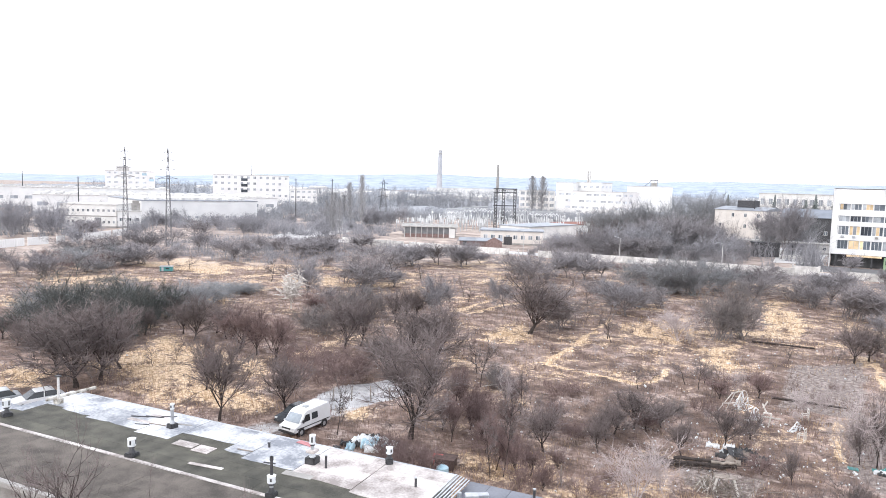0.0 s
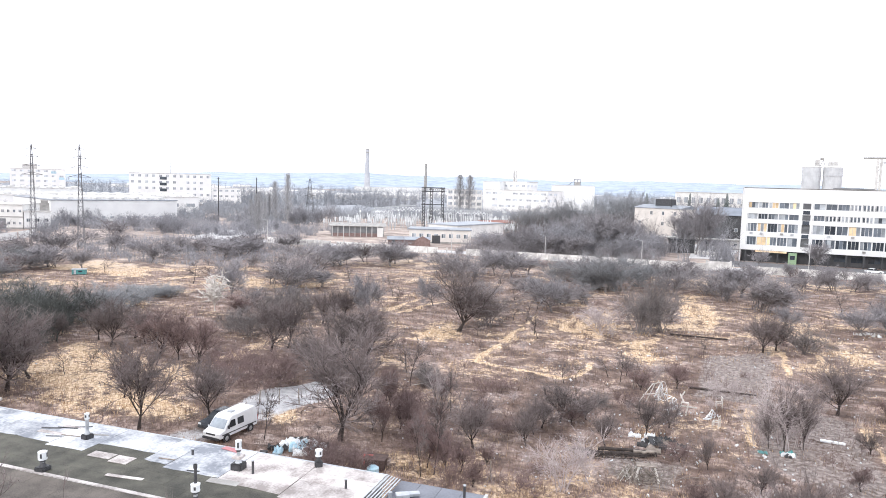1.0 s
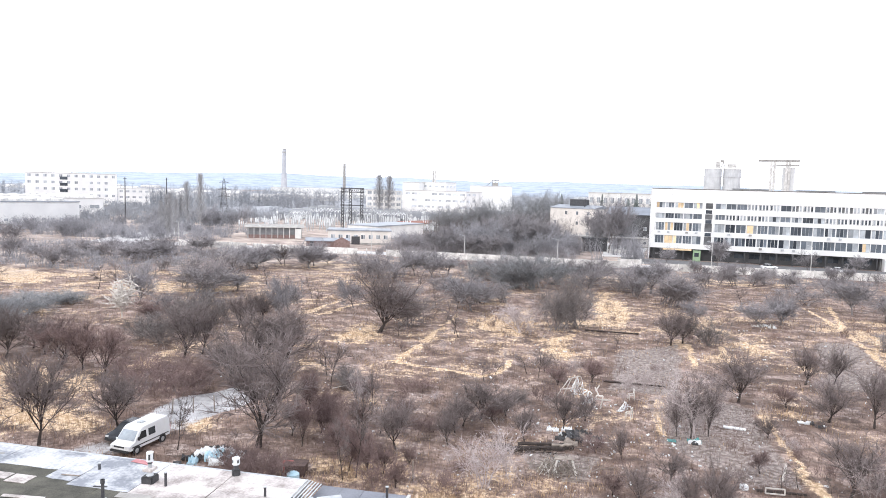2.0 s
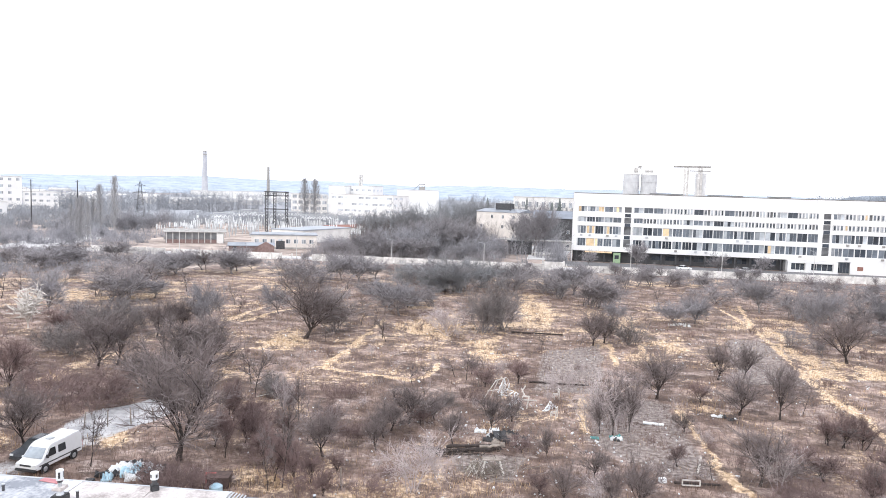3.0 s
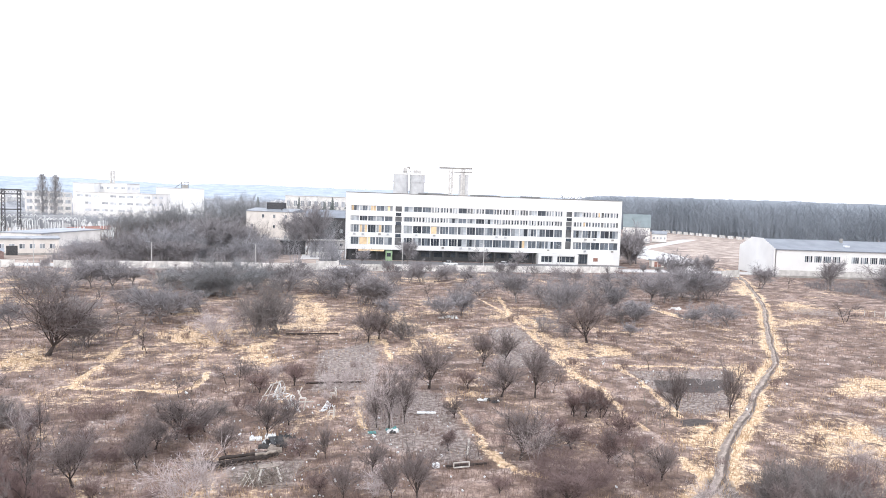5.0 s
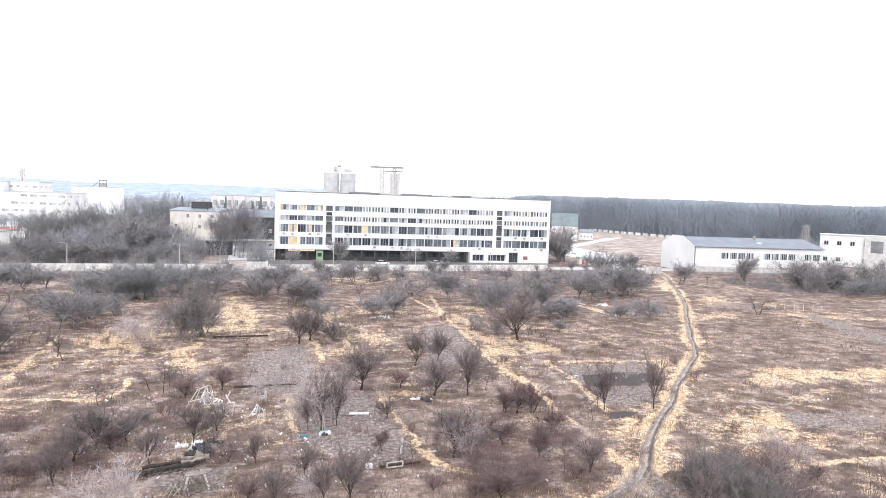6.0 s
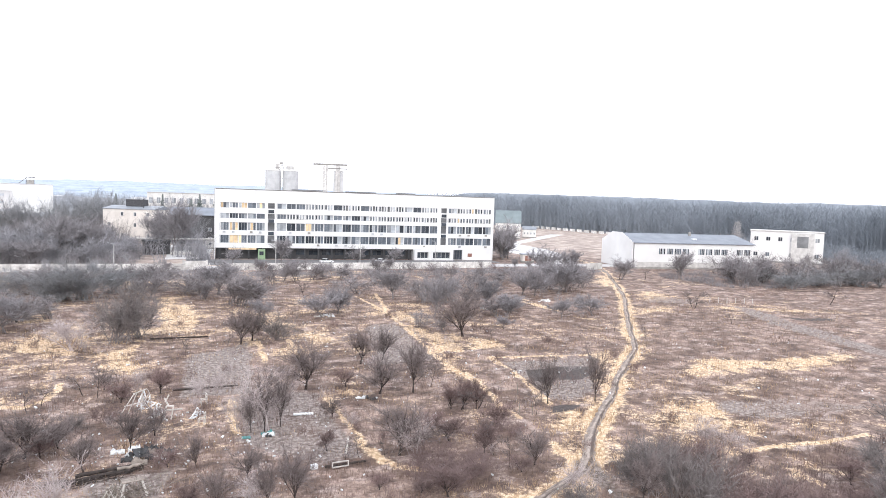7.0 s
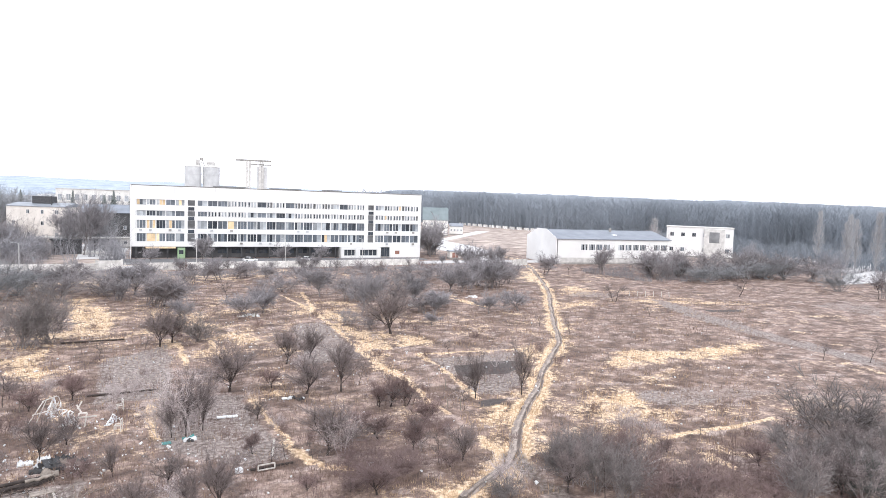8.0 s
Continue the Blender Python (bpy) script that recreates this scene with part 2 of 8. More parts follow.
# outlines of patches and lines of ridges, as they lie on the field
STRAW_PATCH_E = [[(-18.4, 43.4), (-16.8, 45.7), (-12.4, 49.4), (-11, 43.9), (-14.8, 40.4)],
    [(-64.3, 49), (-65.8, 58.9), (-57.3, 62.6), (-46.8, 51.1), (-38.6, 48.4), (-36.7, 44.9), (-49.5, 44.8)],
    [(-33.4, 48.4), (-31.8, 51.8), (-29.3, 50.5), (-29.4, 47)]]
STRAW_PATCH_A = [[(-110.7, 69), (-104.8, 71.6), (-100.6, 70.6), (-100.9, 66.2), (-102.2, 63.6)],
    [(-71.6, 44.4), (-67.9, 45.6), (-58.5, 41.4), (-62.5, 38.6)],
    [(-67.7, 59.8), (-67.1, 63.9), (-60.3, 60.1), (-55.5, 54.5), (-60.5, 53.8)],
    [(-56, 43.6), (-52.7, 51.7), (-45.8, 46.2), (-43.2, 42.3), (-47.8, 42.3)],
    [(-51.6, 59.1), (-48.9, 60.7), (-42.5, 51.8), (-43.4, 49.6)],
    [(-46.5, 60.7), (-48.4, 68.7), (-46.9, 71.8), (-44.9, 68.5), (-43.8, 60.1)],
    [(-31.1, 71.3), (-28, 70.8), (-28, 67.5), (-29.5, 67.7)],
    [(-127.7, 108.8), (-131.1, 128.9), (-109.3, 123.1), (-98.2, 107.3), (-113.2, 109.7)],
    [(-33.1, 82.2), (-31.5, 95.4), (-26.6, 90.9), (-26.2, 81.2)]]
STRAW_PATCH_B = [[(-20.3, 73.3), (-20.9, 81.8), (-20, 91.7), (-17.8, 89.7), (-19.5, 79.1)],
    [(-18.2, 101.2), (-10.9, 107.9), (-8.2, 95.9), (-14.6, 93.8)],
    [(-5.7, 93.3), (-0.4, 95.8), (0.4, 82.4), (-4.9, 81.2)],
    [(2.7, 141.6), (7.4, 141.9), (4.9, 108.1), (2.2, 108.1)],
    [(41.3, 115.1), (43.6, 115.2), (40.3, 94.2), (44.8, 90.6), (38.7, 81.2), (36.2, 75), (35.1, 65.7), (32.9, 65.2), (33.6, 73.1), (35.9, 83.8), (38, 97.5)],
    [(44.5, 89.8), (48.6, 86.1), (46.1, 80.9), (40.6, 81.7)],
    [(57.9, 76), (61.7, 75.9), (54.3, 67.3), (47.3, 61), (43.5, 57.7), (48.9, 65.3)],
    [(97.3, 116.3), (67.6, 77.1), (53.2, 62.6), (42.2, 51.9), (43.1, 53.6), (63.4, 74.4), (79.3, 95)]]
STRAW_PATCH_C = [[(35.7, 55.3), (41.9, 55.3), (37, 49.6), (32.3, 43.3), (30.8, 45.3), (33.3, 49.9)],
    [(38.6, 49.5), (37.1, 46), (33.6, 42), (34.1, 44.2)],
    [(-0.8, 72.3), (1, 72.3), (0.7, 62.6), (-0.7, 64.4)],
    [(59.2, 62.2), (69.1, 69.4), (76.6, 64.8), (94.4, 65.8), (93.4, 62.2), (76.7, 58.3), (72.8, 61.5), (63.3, 60.5)],
    [(43, 48.6), (50.4, 54.5), (55.6, 54.7), (52.6, 46.9), (55.1, 42.8), (47.9, 43.3), (44.1, 45.9)],
    [(60.1, 57.3), (68.4, 57.7), (64.9, 53.9), (59.1, 53.7)],
    [(92.6, 108), (102.9, 109), (96.9, 102.6), (86.9, 101.4)],
    [(93, 48.1), (94.2, 46), (89.9, 43.9), (91, 46.7)]]
STRAW_PATCH_D = [[(24.2, 54.1), (25.7, 52.6), (25.2, 50.5), (23.3, 52.1)],
    [(22.4, 41), (26.4, 40.7), (28.1, 39.3), (23.3, 37.8), (19.5, 39.6)],
    [(46.7, 36.1), (47.6, 33), (50.2, 31.8), (53, 33.1), (50.1, 35.9)],
    [(122, 163.6), (127.5, 162.4), (109.6, 138.2), (105.8, 139.3)]]
BED_PLOT = [[(4.8, 87.9), (13.2, 94.9), (10.7, 69.6), (3, 70)],
    [(41.4, 74.8), (55.8, 72.8), (42.9, 57.2), (38.5, 58.2), (39.9, 65.4)],
    [(32.3, 102.5), (38.7, 104.4), (34.9, 77.2), (25.8, 76.8)],
    [(8.7, 69.3), (16.7, 67.8), (16.2, 49.2), (11.8, 48.5), (6.4, 57.2)],
    [(55.7, 52.2), (64.3, 50.9), (70.3, 45.8), (64.9, 44.8), (54.7, 45.9), (52.2, 50.4)],
    [(158.8, 89.5), (156.3, 77.4), (143.2, 70.8), (143.5, 85.7)],
    [(106.3, 122.2), (115.1, 114.6), (108, 109.2), (99, 113.8)],
    [(-3.9, 51.8), (2.1, 51.3), (1.2, 46.2), (-3.5, 47.6)]]
DARK_PLOT = [[(42.5, 69.7), (46.8, 70), (52.7, 69.2), (50.9, 67), (47, 64.2), (40.5, 65.2)],
    [(37.3, 56.5), (40.6, 55.9), (39, 54.5), (36.6, 54.3)],
    [(121.3, 87.6), (120.5, 85.7), (113.3, 88.1), (113.5, 91)]]
RIDGE_A = [[(-20.5, 73.3), (-20, 83.1), (-19.3, 99.1), (-19.2, 106)],
    [(-21.4, 74), (-15.8, 72.4), (-9.9, 71.1), (-8.4, 72.7), (-7.6, 78.6)],
    [(-33.9, 77.3), (-32.7, 81.1), (-26.2, 81.2)],
    [(-39.5, 97.3), (-37.7, 107.2), (-34.9, 113.6)],
    [(-42.1, 96.3), (-42.3, 101.6), (-41.4, 110)],
    [(40.5, 134), (39.7, 111.7), (37.8, 97.1), (34.7, 78.9), (34.3, 73), (34.1, 65.8), (32.6, 57.1), (32.2, 53.2)],
    [(41.9, 76.7), (48.8, 75.6), (55.8, 74.5)],
    [(41.7, 77.5), (39.7, 65.2), (37.8, 57.1)],
    [(16.6, 65.8), (16.6, 58.2), (16.5, 49.5)],
    [(14.6, 94.9), (13.5, 82)],
    [(18.6, 94.8), (17.8, 86.2)],
    [(7.9, 67.7), (7, 57.4)],
    [(42.5, 40.5), (50.6, 39.7), (60.6, 39.3)]]
RIDGE_B = [[(46.5, 36.4), (46.3, 33.1)],
    [(71.8, 123.9), (72.1, 107.1)],
    [(45.6, 137.5), (39.7, 111.7)],
    [(74.1, 123.6), (71.9, 107.1)],
    [(16.5, 49.5), (17.7, 46.5), (19.1, 45.5)],
    [(-31, 70.8), (-28.1, 69.7)],
    [(-65.9, 149.6), (-65.1, 170.3)],
    [(31.6, 47.4), (31, 42.7)]]
# centre, half sizes, turn: drifts of straw beyond the plots
STRAW_AREAS = [(-78.0, 112.0, 12.0, 4.0, 10), (-86, 98, 6, 3, 0), (6.0, 118.0, 3.0, 16.0, 0), (-116.0, 118.0, 22.0, 5.0, 15), (-90.0, 132.0, 26.0, 4.0, 10), (-110.0, 96.0, 9.0, 3.0, 10), (108.0, 122.0, 4.0, 10.0, -35), (118, 100, 16, 2.5, -30), (-118, 84, 8, 2, 0), (27, 118, 6, 2, 0)]
GRIT = [(-32.7, 54.4, 2.4, 4.3, -22)]


def near_line(x, y, line):
    best = np.full(x.shape, 1e9)
    for (ax, ay), (bx, by) in zip(line, line[1:]):
        ux, uy = bx - ax, by - ay
        k = np.clip(((x - ax) * ux + (y - ay) * uy) / (ux * ux + uy * uy), 0, 1)
        best = np.minimum(best, np.hypot(x - ax - k * ux, y - ay - k * uy))
    return best


def in_oval(x, y, patch):
    cx, cy, hx, hy, turn = patch
    c, s = math.cos(radians(turn)), math.sin(radians(turn))
    u, v = (x - cx) * c + (y - cy) * s, -(x - cx) * s + (y - cy) * c
    return np.clip(1.5 - np.hypot(u / hx, v / hy), 0, 1)


def wobble(x, y, k, seed):
    """A smooth uneven field between about -1 and 1."""
    r = np.random.RandomState(seed)
    out = np.zeros_like(x)
    for _ in range(7):
        a, p, q = r.uniform(0, 6.283), r.uniform(0, 6.283), k * r.uniform(0.6, 2.2)
        out += np.sin((x * math.cos(a) + y * math.sin(a)) * q + p + 1.7 * np.sin((x * math.sin(a) - y * math.cos(a)) * q * 0.7 + p))
    return out / 4


def in_plot(x, y, corners, soft):
    """One inside an outline of corners, falling to nothing over a soft edge."""
    inside = np.zeros(x.shape, bool)
    for (ax, ay), (bx, by) in zip(corners, corners[1:] + corners[:1]):
        inside ^= ((ay > y) != (by > y)) & (x < (bx - ax) * (y - ay) / (by - ay + 1e-9) + ax)
    d = near_line(x, y, corners + corners[:1])
    return np.clip(0.5 + np.where(inside, d, -d) / soft, 0, 1)


def masks(x, y):
    """How far a place is straw, bare soil, dark soil, wheel track and gravel."""
    jx, jy = x + 0.5 * wobble(x, y, 0.9, 3), y + 0.5 * wobble(x, y, 0.9, 4)
    straw = np.clip(0.1 + 0.28 * wobble(x, y, 0.085, 11) + 0.28 * wobble(x, y, 0.33, 12), 0, 0.66)
    straw = straw * (1 - 0.3 * np.clip((x - 40) / 20, 0, 1))
    straw = straw + 0.12 * np.clip((y - 70) / 30, 0, 1) * np.clip((55 - x) / 30, 0, 1)
    for p in STRAW_AREAS:
        straw = np.maximum(straw, in_oval(jx, jy, p) * 0.62)
    for p in STRAW_PATCH_A + STRAW_PATCH_B + STRAW_PATCH_C + STRAW_PATCH_D + STRAW_PATCH_E:
        straw = np.maximum(straw, in_plot(jx + 0.8 * (jx - x), jy + 0.8 * (jy - y), p, 3.2) * 0.68)
    ridges = RIDGE_A + RIDGE_B
    ridge = np.full(x.shape, 1e9)
    for line in ridges:
        ridge = np.minimum(ridge, near_line(x + 0.35 * (jx - x), y + 0.35 * (jy - y), line))
    straw = np.maximum(straw, 1.2 * np.clip(1.35 - ridge / 0.34, 0, 1))
    soil, dark = np.zeros_like(x), np.zeros_like(x)
    for k, p in enumerate(BED_PLOT):
        soil = np.maximum(soil, in_plot(jx, jy, p, 1.0) * (0.72 if 4 <= k <= 6 else 1.0))
    for p in DARK_PLOT:
        dark = np.maximum(dark, in_plot(x + 0.4 * (jx - x), y + 0.4 * (jy - y), p, 0.5))
    keep = np.clip(ridge / 0.5 - 0.6, 0, 1)
    soil = np.maximum(soil, 0.95 * in_plot(jx, jy, LANE, 1.4))
    soil, dark = 0.72 * soil * keep, 1.3 * dark * keep
    d = near_line(x + 0.2 * wobble(x, y, 0.5, 3), y, PATHS["track"])
    d2 = near_line(jx, jy, PATHS["branch"])
    straw = np.maximum(straw, np.clip(1.6 - d / 1.25, 0, 1) * (0.85 + 0.4 * wobble(x, y, 0.5, 31)))
    track = np.clip(1.5 - d / 0.42, 0, 1)
    track = np.maximum(track, np.clip(1.7 - d2 / 0.9, 0, 1) * 0.7)
    grit = np.zeros_like(x)
    for p in GRIT:
        grit = np.maximum(grit, np.clip(in_oval(jx, jy, p) * 2.5, 0, 1))
    grit = np.maximum(grit, np.clip(1.9 - near_line(jx, jy, [(-32.6, 50), (-33.4, 44), (-36, 41)]) / 1.2, 0, 1) * 0.6)
    return np.clip(straw, 0, 1.45), soil, dark, track, grit


def build_ground():
    xs = np.concatenate([-np.geomspace(3500, 160, 26), np.arange(-155, -60, 1.3), np.arange(-60, 72, 0.6), np.arange(72, 150, 1.0), np.geomspace(152, 3500, 26)])
    ys = np.concatenate([-np.geomspace(1200, 42, 9), np.arange(-40, 20, 2.0), np.arange(20, 80, 0.5), np.arange(80, 132, 0.7), np.arange(132, 200, 1.6), np.geomspace(203, 3800, 26)])
    x, y = np.meshgrid(xs, ys)
    straw, soil, dark, track, grit = masks(x, y)
    rough = np.clip(1 - np.hypot(x, y - 60) / 260, 0, 1) * (1 - 0.7 * np.maximum(np.maximum(soil, track), grit))
    z = -0.03 + rough * (0.10 * wobble(x, y, 0.5, 41) + 0.06 * wobble(x, y, 1.7, 42)) - 0.09 * track * (x > 0)
    for line in RIDGE_A + RIDGE_B:
        z += 0.10 * np.clip(1.3 - near_line(x, y, line) / 0.6, 0, 1)
    nx, ny = len(xs), len(ys)
    me = bpy.data.meshes.new("ground")
    k = np.arange(nx * ny).reshape(ny, nx)
    quads = np.stack([k[:-1, :-1], k[:-1, 1:], k[1:, 1:], k[1:, :-1]], -1).reshape(-1, 4)
    me.from_pydata(np.stack([x, y, z], -1).reshape(-1, 3).tolist(), [], quads.tolist())
    # Paler with distance: far field's tan, lightened for haze in the colour.
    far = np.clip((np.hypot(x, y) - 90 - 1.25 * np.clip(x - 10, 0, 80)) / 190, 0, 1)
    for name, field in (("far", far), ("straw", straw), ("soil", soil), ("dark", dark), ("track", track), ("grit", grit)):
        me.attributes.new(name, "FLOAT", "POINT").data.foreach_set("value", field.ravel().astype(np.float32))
    me.polygons.foreach_set("use_smooth", [True] * len(me.polygons))
    m = bpy.data.materials.new("field_ground")
    m.use_nodes = True
    n, l = m.node_tree.nodes, m.node_tree.links
    b = n["Principled BSDF"]
    b.inputs["Roughness"].default_value = 0.95
    co = n.new("ShaderNodeTexCoord")

    def noise_at(scale, detail, stretch=(1, 1, 1)):
        mp = n.new("ShaderNodeMapping")
        mp.inputs["Scale"].default_value = stretch
        l.new(co.outputs["Object"], mp.inputs[0])
        t = n.new("ShaderNodeTexNoise")
        t.inputs["Scale"].default_value, t.inputs["Detail"].default_value, t.inputs["Roughness"].default_value = scale, detail, 0.65
        l.new(mp.outputs[0], t.inputs["Vector"])
        return t.outputs[0]

    def ramped(value, stops):
        r = n.new("ShaderNodeValToRGB")
        while len(r.color_ramp.elements) < len(stops):
            r.color_ramp.elements.new(0.5)
        for e, (at, c) in zip(r.color_ramp.elements, stops):
            e.position, e.color = at, (*c, 1)
        l.new(value, r.inputs[0])
        return r.outputs[0]

    def blend(fac, a, c):
        x = n.new("ShaderNodeMixRGB")
        l.new(fac, x.inputs[0]), l.new(a, x.inputs[1]), l.new(c, x.inputs[2])
        return x.outputs[0]

    patch, mid, fine, coarse = noise_at(0.13, 9), noise_at(0.5, 7), noise_at(2.4, 5), noise_at(0.05, 4)

    def summed(name, *grains):
        """A painted region with edges broken up by the given grains."""
        at = n.new("ShaderNodeAttribute")
        at.attribute_name = name
        out = at.outputs["Fac"]
        for grain, amount in grains:
            less, p = n.new("ShaderNodeMath"), n.new("ShaderNodeMath")
            less.operation, less.inputs[1].default_value = "SUBTRACT", 0.5
            p.operation, p.inputs[1].default_value = "MULTIPLY_ADD", amount
            l.new(grain, less.inputs[0]), l.new(less.outputs[0], p.inputs[0]), l.new(out, p.inputs[2])
            out = p.outputs[0]
        q = n.new("ShaderNodeMapRange")
        q.interpolation_type = "SMOOTHSTEP"
        q.inputs["From Min"].default_value, q.inputs["From Max"].default_value = 0.32, 0.72
        l.new(out, q.inputs[0])
        return q.outputs[0]

    weed = ramped(mid, [(0.38, (0.05, 0.033, 0.028)), (0.46, (0.15, 0.102, 0.086)), (0.53, (0.3, 0.215, 0.18)), (0.6, (0.5, 0.38, 0.325))])
    weed2 = ramped(fine, [(0.36, (0.09, 0.06, 0.05)), (0.49, (0.21, 0.147, 0.121)), (0.63, (0.39, 0.289, 0.238))])
    base = blend(patch, weed, weed2)
    bare = n.new("ShaderNodeMapRange")
    bare.interpolation_type = "SMOOTHSTEP"
    bare.inputs["From Min"].default_value, bare.inputs["From Max"].default_value, bare.inputs["To Max"].default_value = 0.45, 0.57, 0.85
    l.new(noise_at(0.11, 6, (1, 1.6, 1)), bare.inputs[0])
    base = blend(bare.outputs[0], base, ramped(mid, [(0.36, (0.06, 0.038, 0.031)), (0.5, (0.12, 0.078, 0.062)), (0.64, (0.2, 0.137, 0.107))]))
    dust = n.new("ShaderNodeMapRange")
    dust.interpolation_type = "SMOOTHSTEP"
    dust.inputs["From Min"].default_value, dust.inputs["From Max"].default_value, dust.inputs["To Max"].default_value = 0.53, 0.64, 0.72
    l.new(noise_at(0.3, 8, (1, 1.3, 1)), dust.inputs[0])
    base = blend(dust.outputs[0], base, ramped(fine, [(0.36, (0.24, 0.185, 0.165)), (0.5, (0.42, 0.335, 0.3)), (0.64, (0.6, 0.5, 0.455))]))
    hay = ramped(fine, [(0.34, (0.36, 0.24, 0.142)), (0.48, (0.57, 0.412, 0.268)), (0.64, (0.8, 0.635, 0.465))])
    col = blend(summed("straw", (patch, 1.5), (mid, 1.9), (fine, 1.1)), base, hay)
    col = blend(summed("soil", (patch, 0.9), (mid, 1.2), (fine, 1.0)), col, ramped(fine, [(0.36, (0.12, 0.096, 0.086)), (0.49, (0.215, 0.178, 0.162)), (0.64, (0.37, 0.315, 0.29))]))
    col = blend(summed("dark", (mid, 0.9), (fine, 0.6)), col, ramped(fine, [(0.34, (0.045, 0.036, 0.034)), (0.66, (0.1, 0.083, 0.078))]))
    col = blend(summed("track", (mid, 0.5), (fine, 0.6)), col, ramped(fine, [(0.36, (0.07, 0.054, 0.047)), (0.5, (0.155, 0.125, 0.11)), (0.64, (0.29, 0.242, 0.215))]))
    col = blend(summed("grit", (mid, 0.9), (fine, 0.7)), col, ramped(mid, [(0.36, (0.24, 0.235, 0.24)), (0.5, (0.42, 0.415, 0.42)), (0.64, (0.58, 0.57, 0.57))]))
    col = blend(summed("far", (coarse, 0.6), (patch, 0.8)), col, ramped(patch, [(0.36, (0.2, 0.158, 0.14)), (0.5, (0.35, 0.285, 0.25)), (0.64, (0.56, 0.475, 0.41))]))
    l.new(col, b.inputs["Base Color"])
    bp = n.new("ShaderNodeBump")
    bp.inputs["Strength"].default_value, bp.inputs["Distance"].default_value = 0.5, 0.2
    l.new(fine, bp.inputs["Height"])
    l.new(bp.outputs[0], b.inputs["Normal"])
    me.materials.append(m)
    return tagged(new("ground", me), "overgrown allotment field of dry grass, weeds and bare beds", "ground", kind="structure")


build_ground()


def footpath():
    """The trodden path: two dark ruts with a paler crown between them and soft shoulders."""
    pts = [Vector((x, y, 0)) for x, y in PATHS["track"]]
    line = []
    for i in range(len(pts) - 1):
        a, b, c, d = pts[max(0, i - 1)], pts[i], pts[i + 1], pts[min(len(pts) - 1, i + 2)]
        steps = max(3, int((c - b).length / 0.7))
        for k in range(steps):
            t = k / steps
            line.append(0.5 * (2 * b + (c - a) * t + (2 * a - 5 * b + 4 * c - d) * t * t + (3 * b - a - 3 * c + d) * t ** 3))
    r = random.Random(31)
    section = [(-1.05, -0.2, 0.3), (-0.8, 0.01, 0.35), (-0.55, -0.06, 1.0), (-0.28, -0.05, 0.95), (-0.1, 0.03, 0.2), (0.12, 0.03, 0.0), (0.32, -0.03, 0.3), (0.58, -0.04, 0.55), (0.8, 0.01, 0.15), (1.05, -0.2, 0.2)]
    verts, faces, rut = [], [], []
    for i, p in enumerate(line):
        q = (line[min(i + 1, len(line) - 1)] - line[max(i - 1, 0)]).normalized()
        side = Vector((q.y, -q.x, 0))
        for u, z, dark in section:
            s = u * (0.5 + 0.16 * math.sin(i * 0.23) * math.sin(i * 0.071)) + r.gauss(0, 0.05) + 0.07 * math.sin(i * 0.41)
            verts.append(tuple(p + side * s + Vector((0, 0, z + r.gauss(0, 0.012)))))
            rut.append(min(1, max(0, dark + r.gauss(0, 0.12))))
    k = len(section)
    for i in range(len(line) - 1):
        for j in range(k - 1):
            faces.append((i * k + j, (i + 1) * k + j, (i + 1) * k + j + 1, i * k + j + 1))
    me = bpy.data.meshes.new("footpath")
    me.from_pydata(verts, [], faces)
    me.attributes.new("rut", "FLOAT", "POINT").data.foreach_set("value", rut)
    me.polygons.foreach_set("use_smooth", [True] * len(faces))
    m = mat("trodden_soil", (0.2, 0.165, 0.145), (0.52, 0.44, 0.385), 1.4, 8, 0.95)
    n, l = m.node_tree.nodes, m.node_tree.links
    at, mix = n.new("ShaderNodeAttribute"), n.new("ShaderNodeMixRGB")
    at.attribute_name = "rut"
    mix.inputs[2].default_value = (0.1, 0.077, 0.068, 1)
    hsv = n["Hue/Saturation/Value"]
    l.new(at.outputs["Fac"], mix.inputs[0]), l.new(hsv.outputs[0], mix.inputs[1]), l.new(mix.outputs[0], n["Principled BSDF"].inputs["Base Color"])
    me.materials.append(m)
    tagged(new("footpath", me), "trodden dirt path with two dark ruts through dry grass", "path", kind="structure")


footpath()


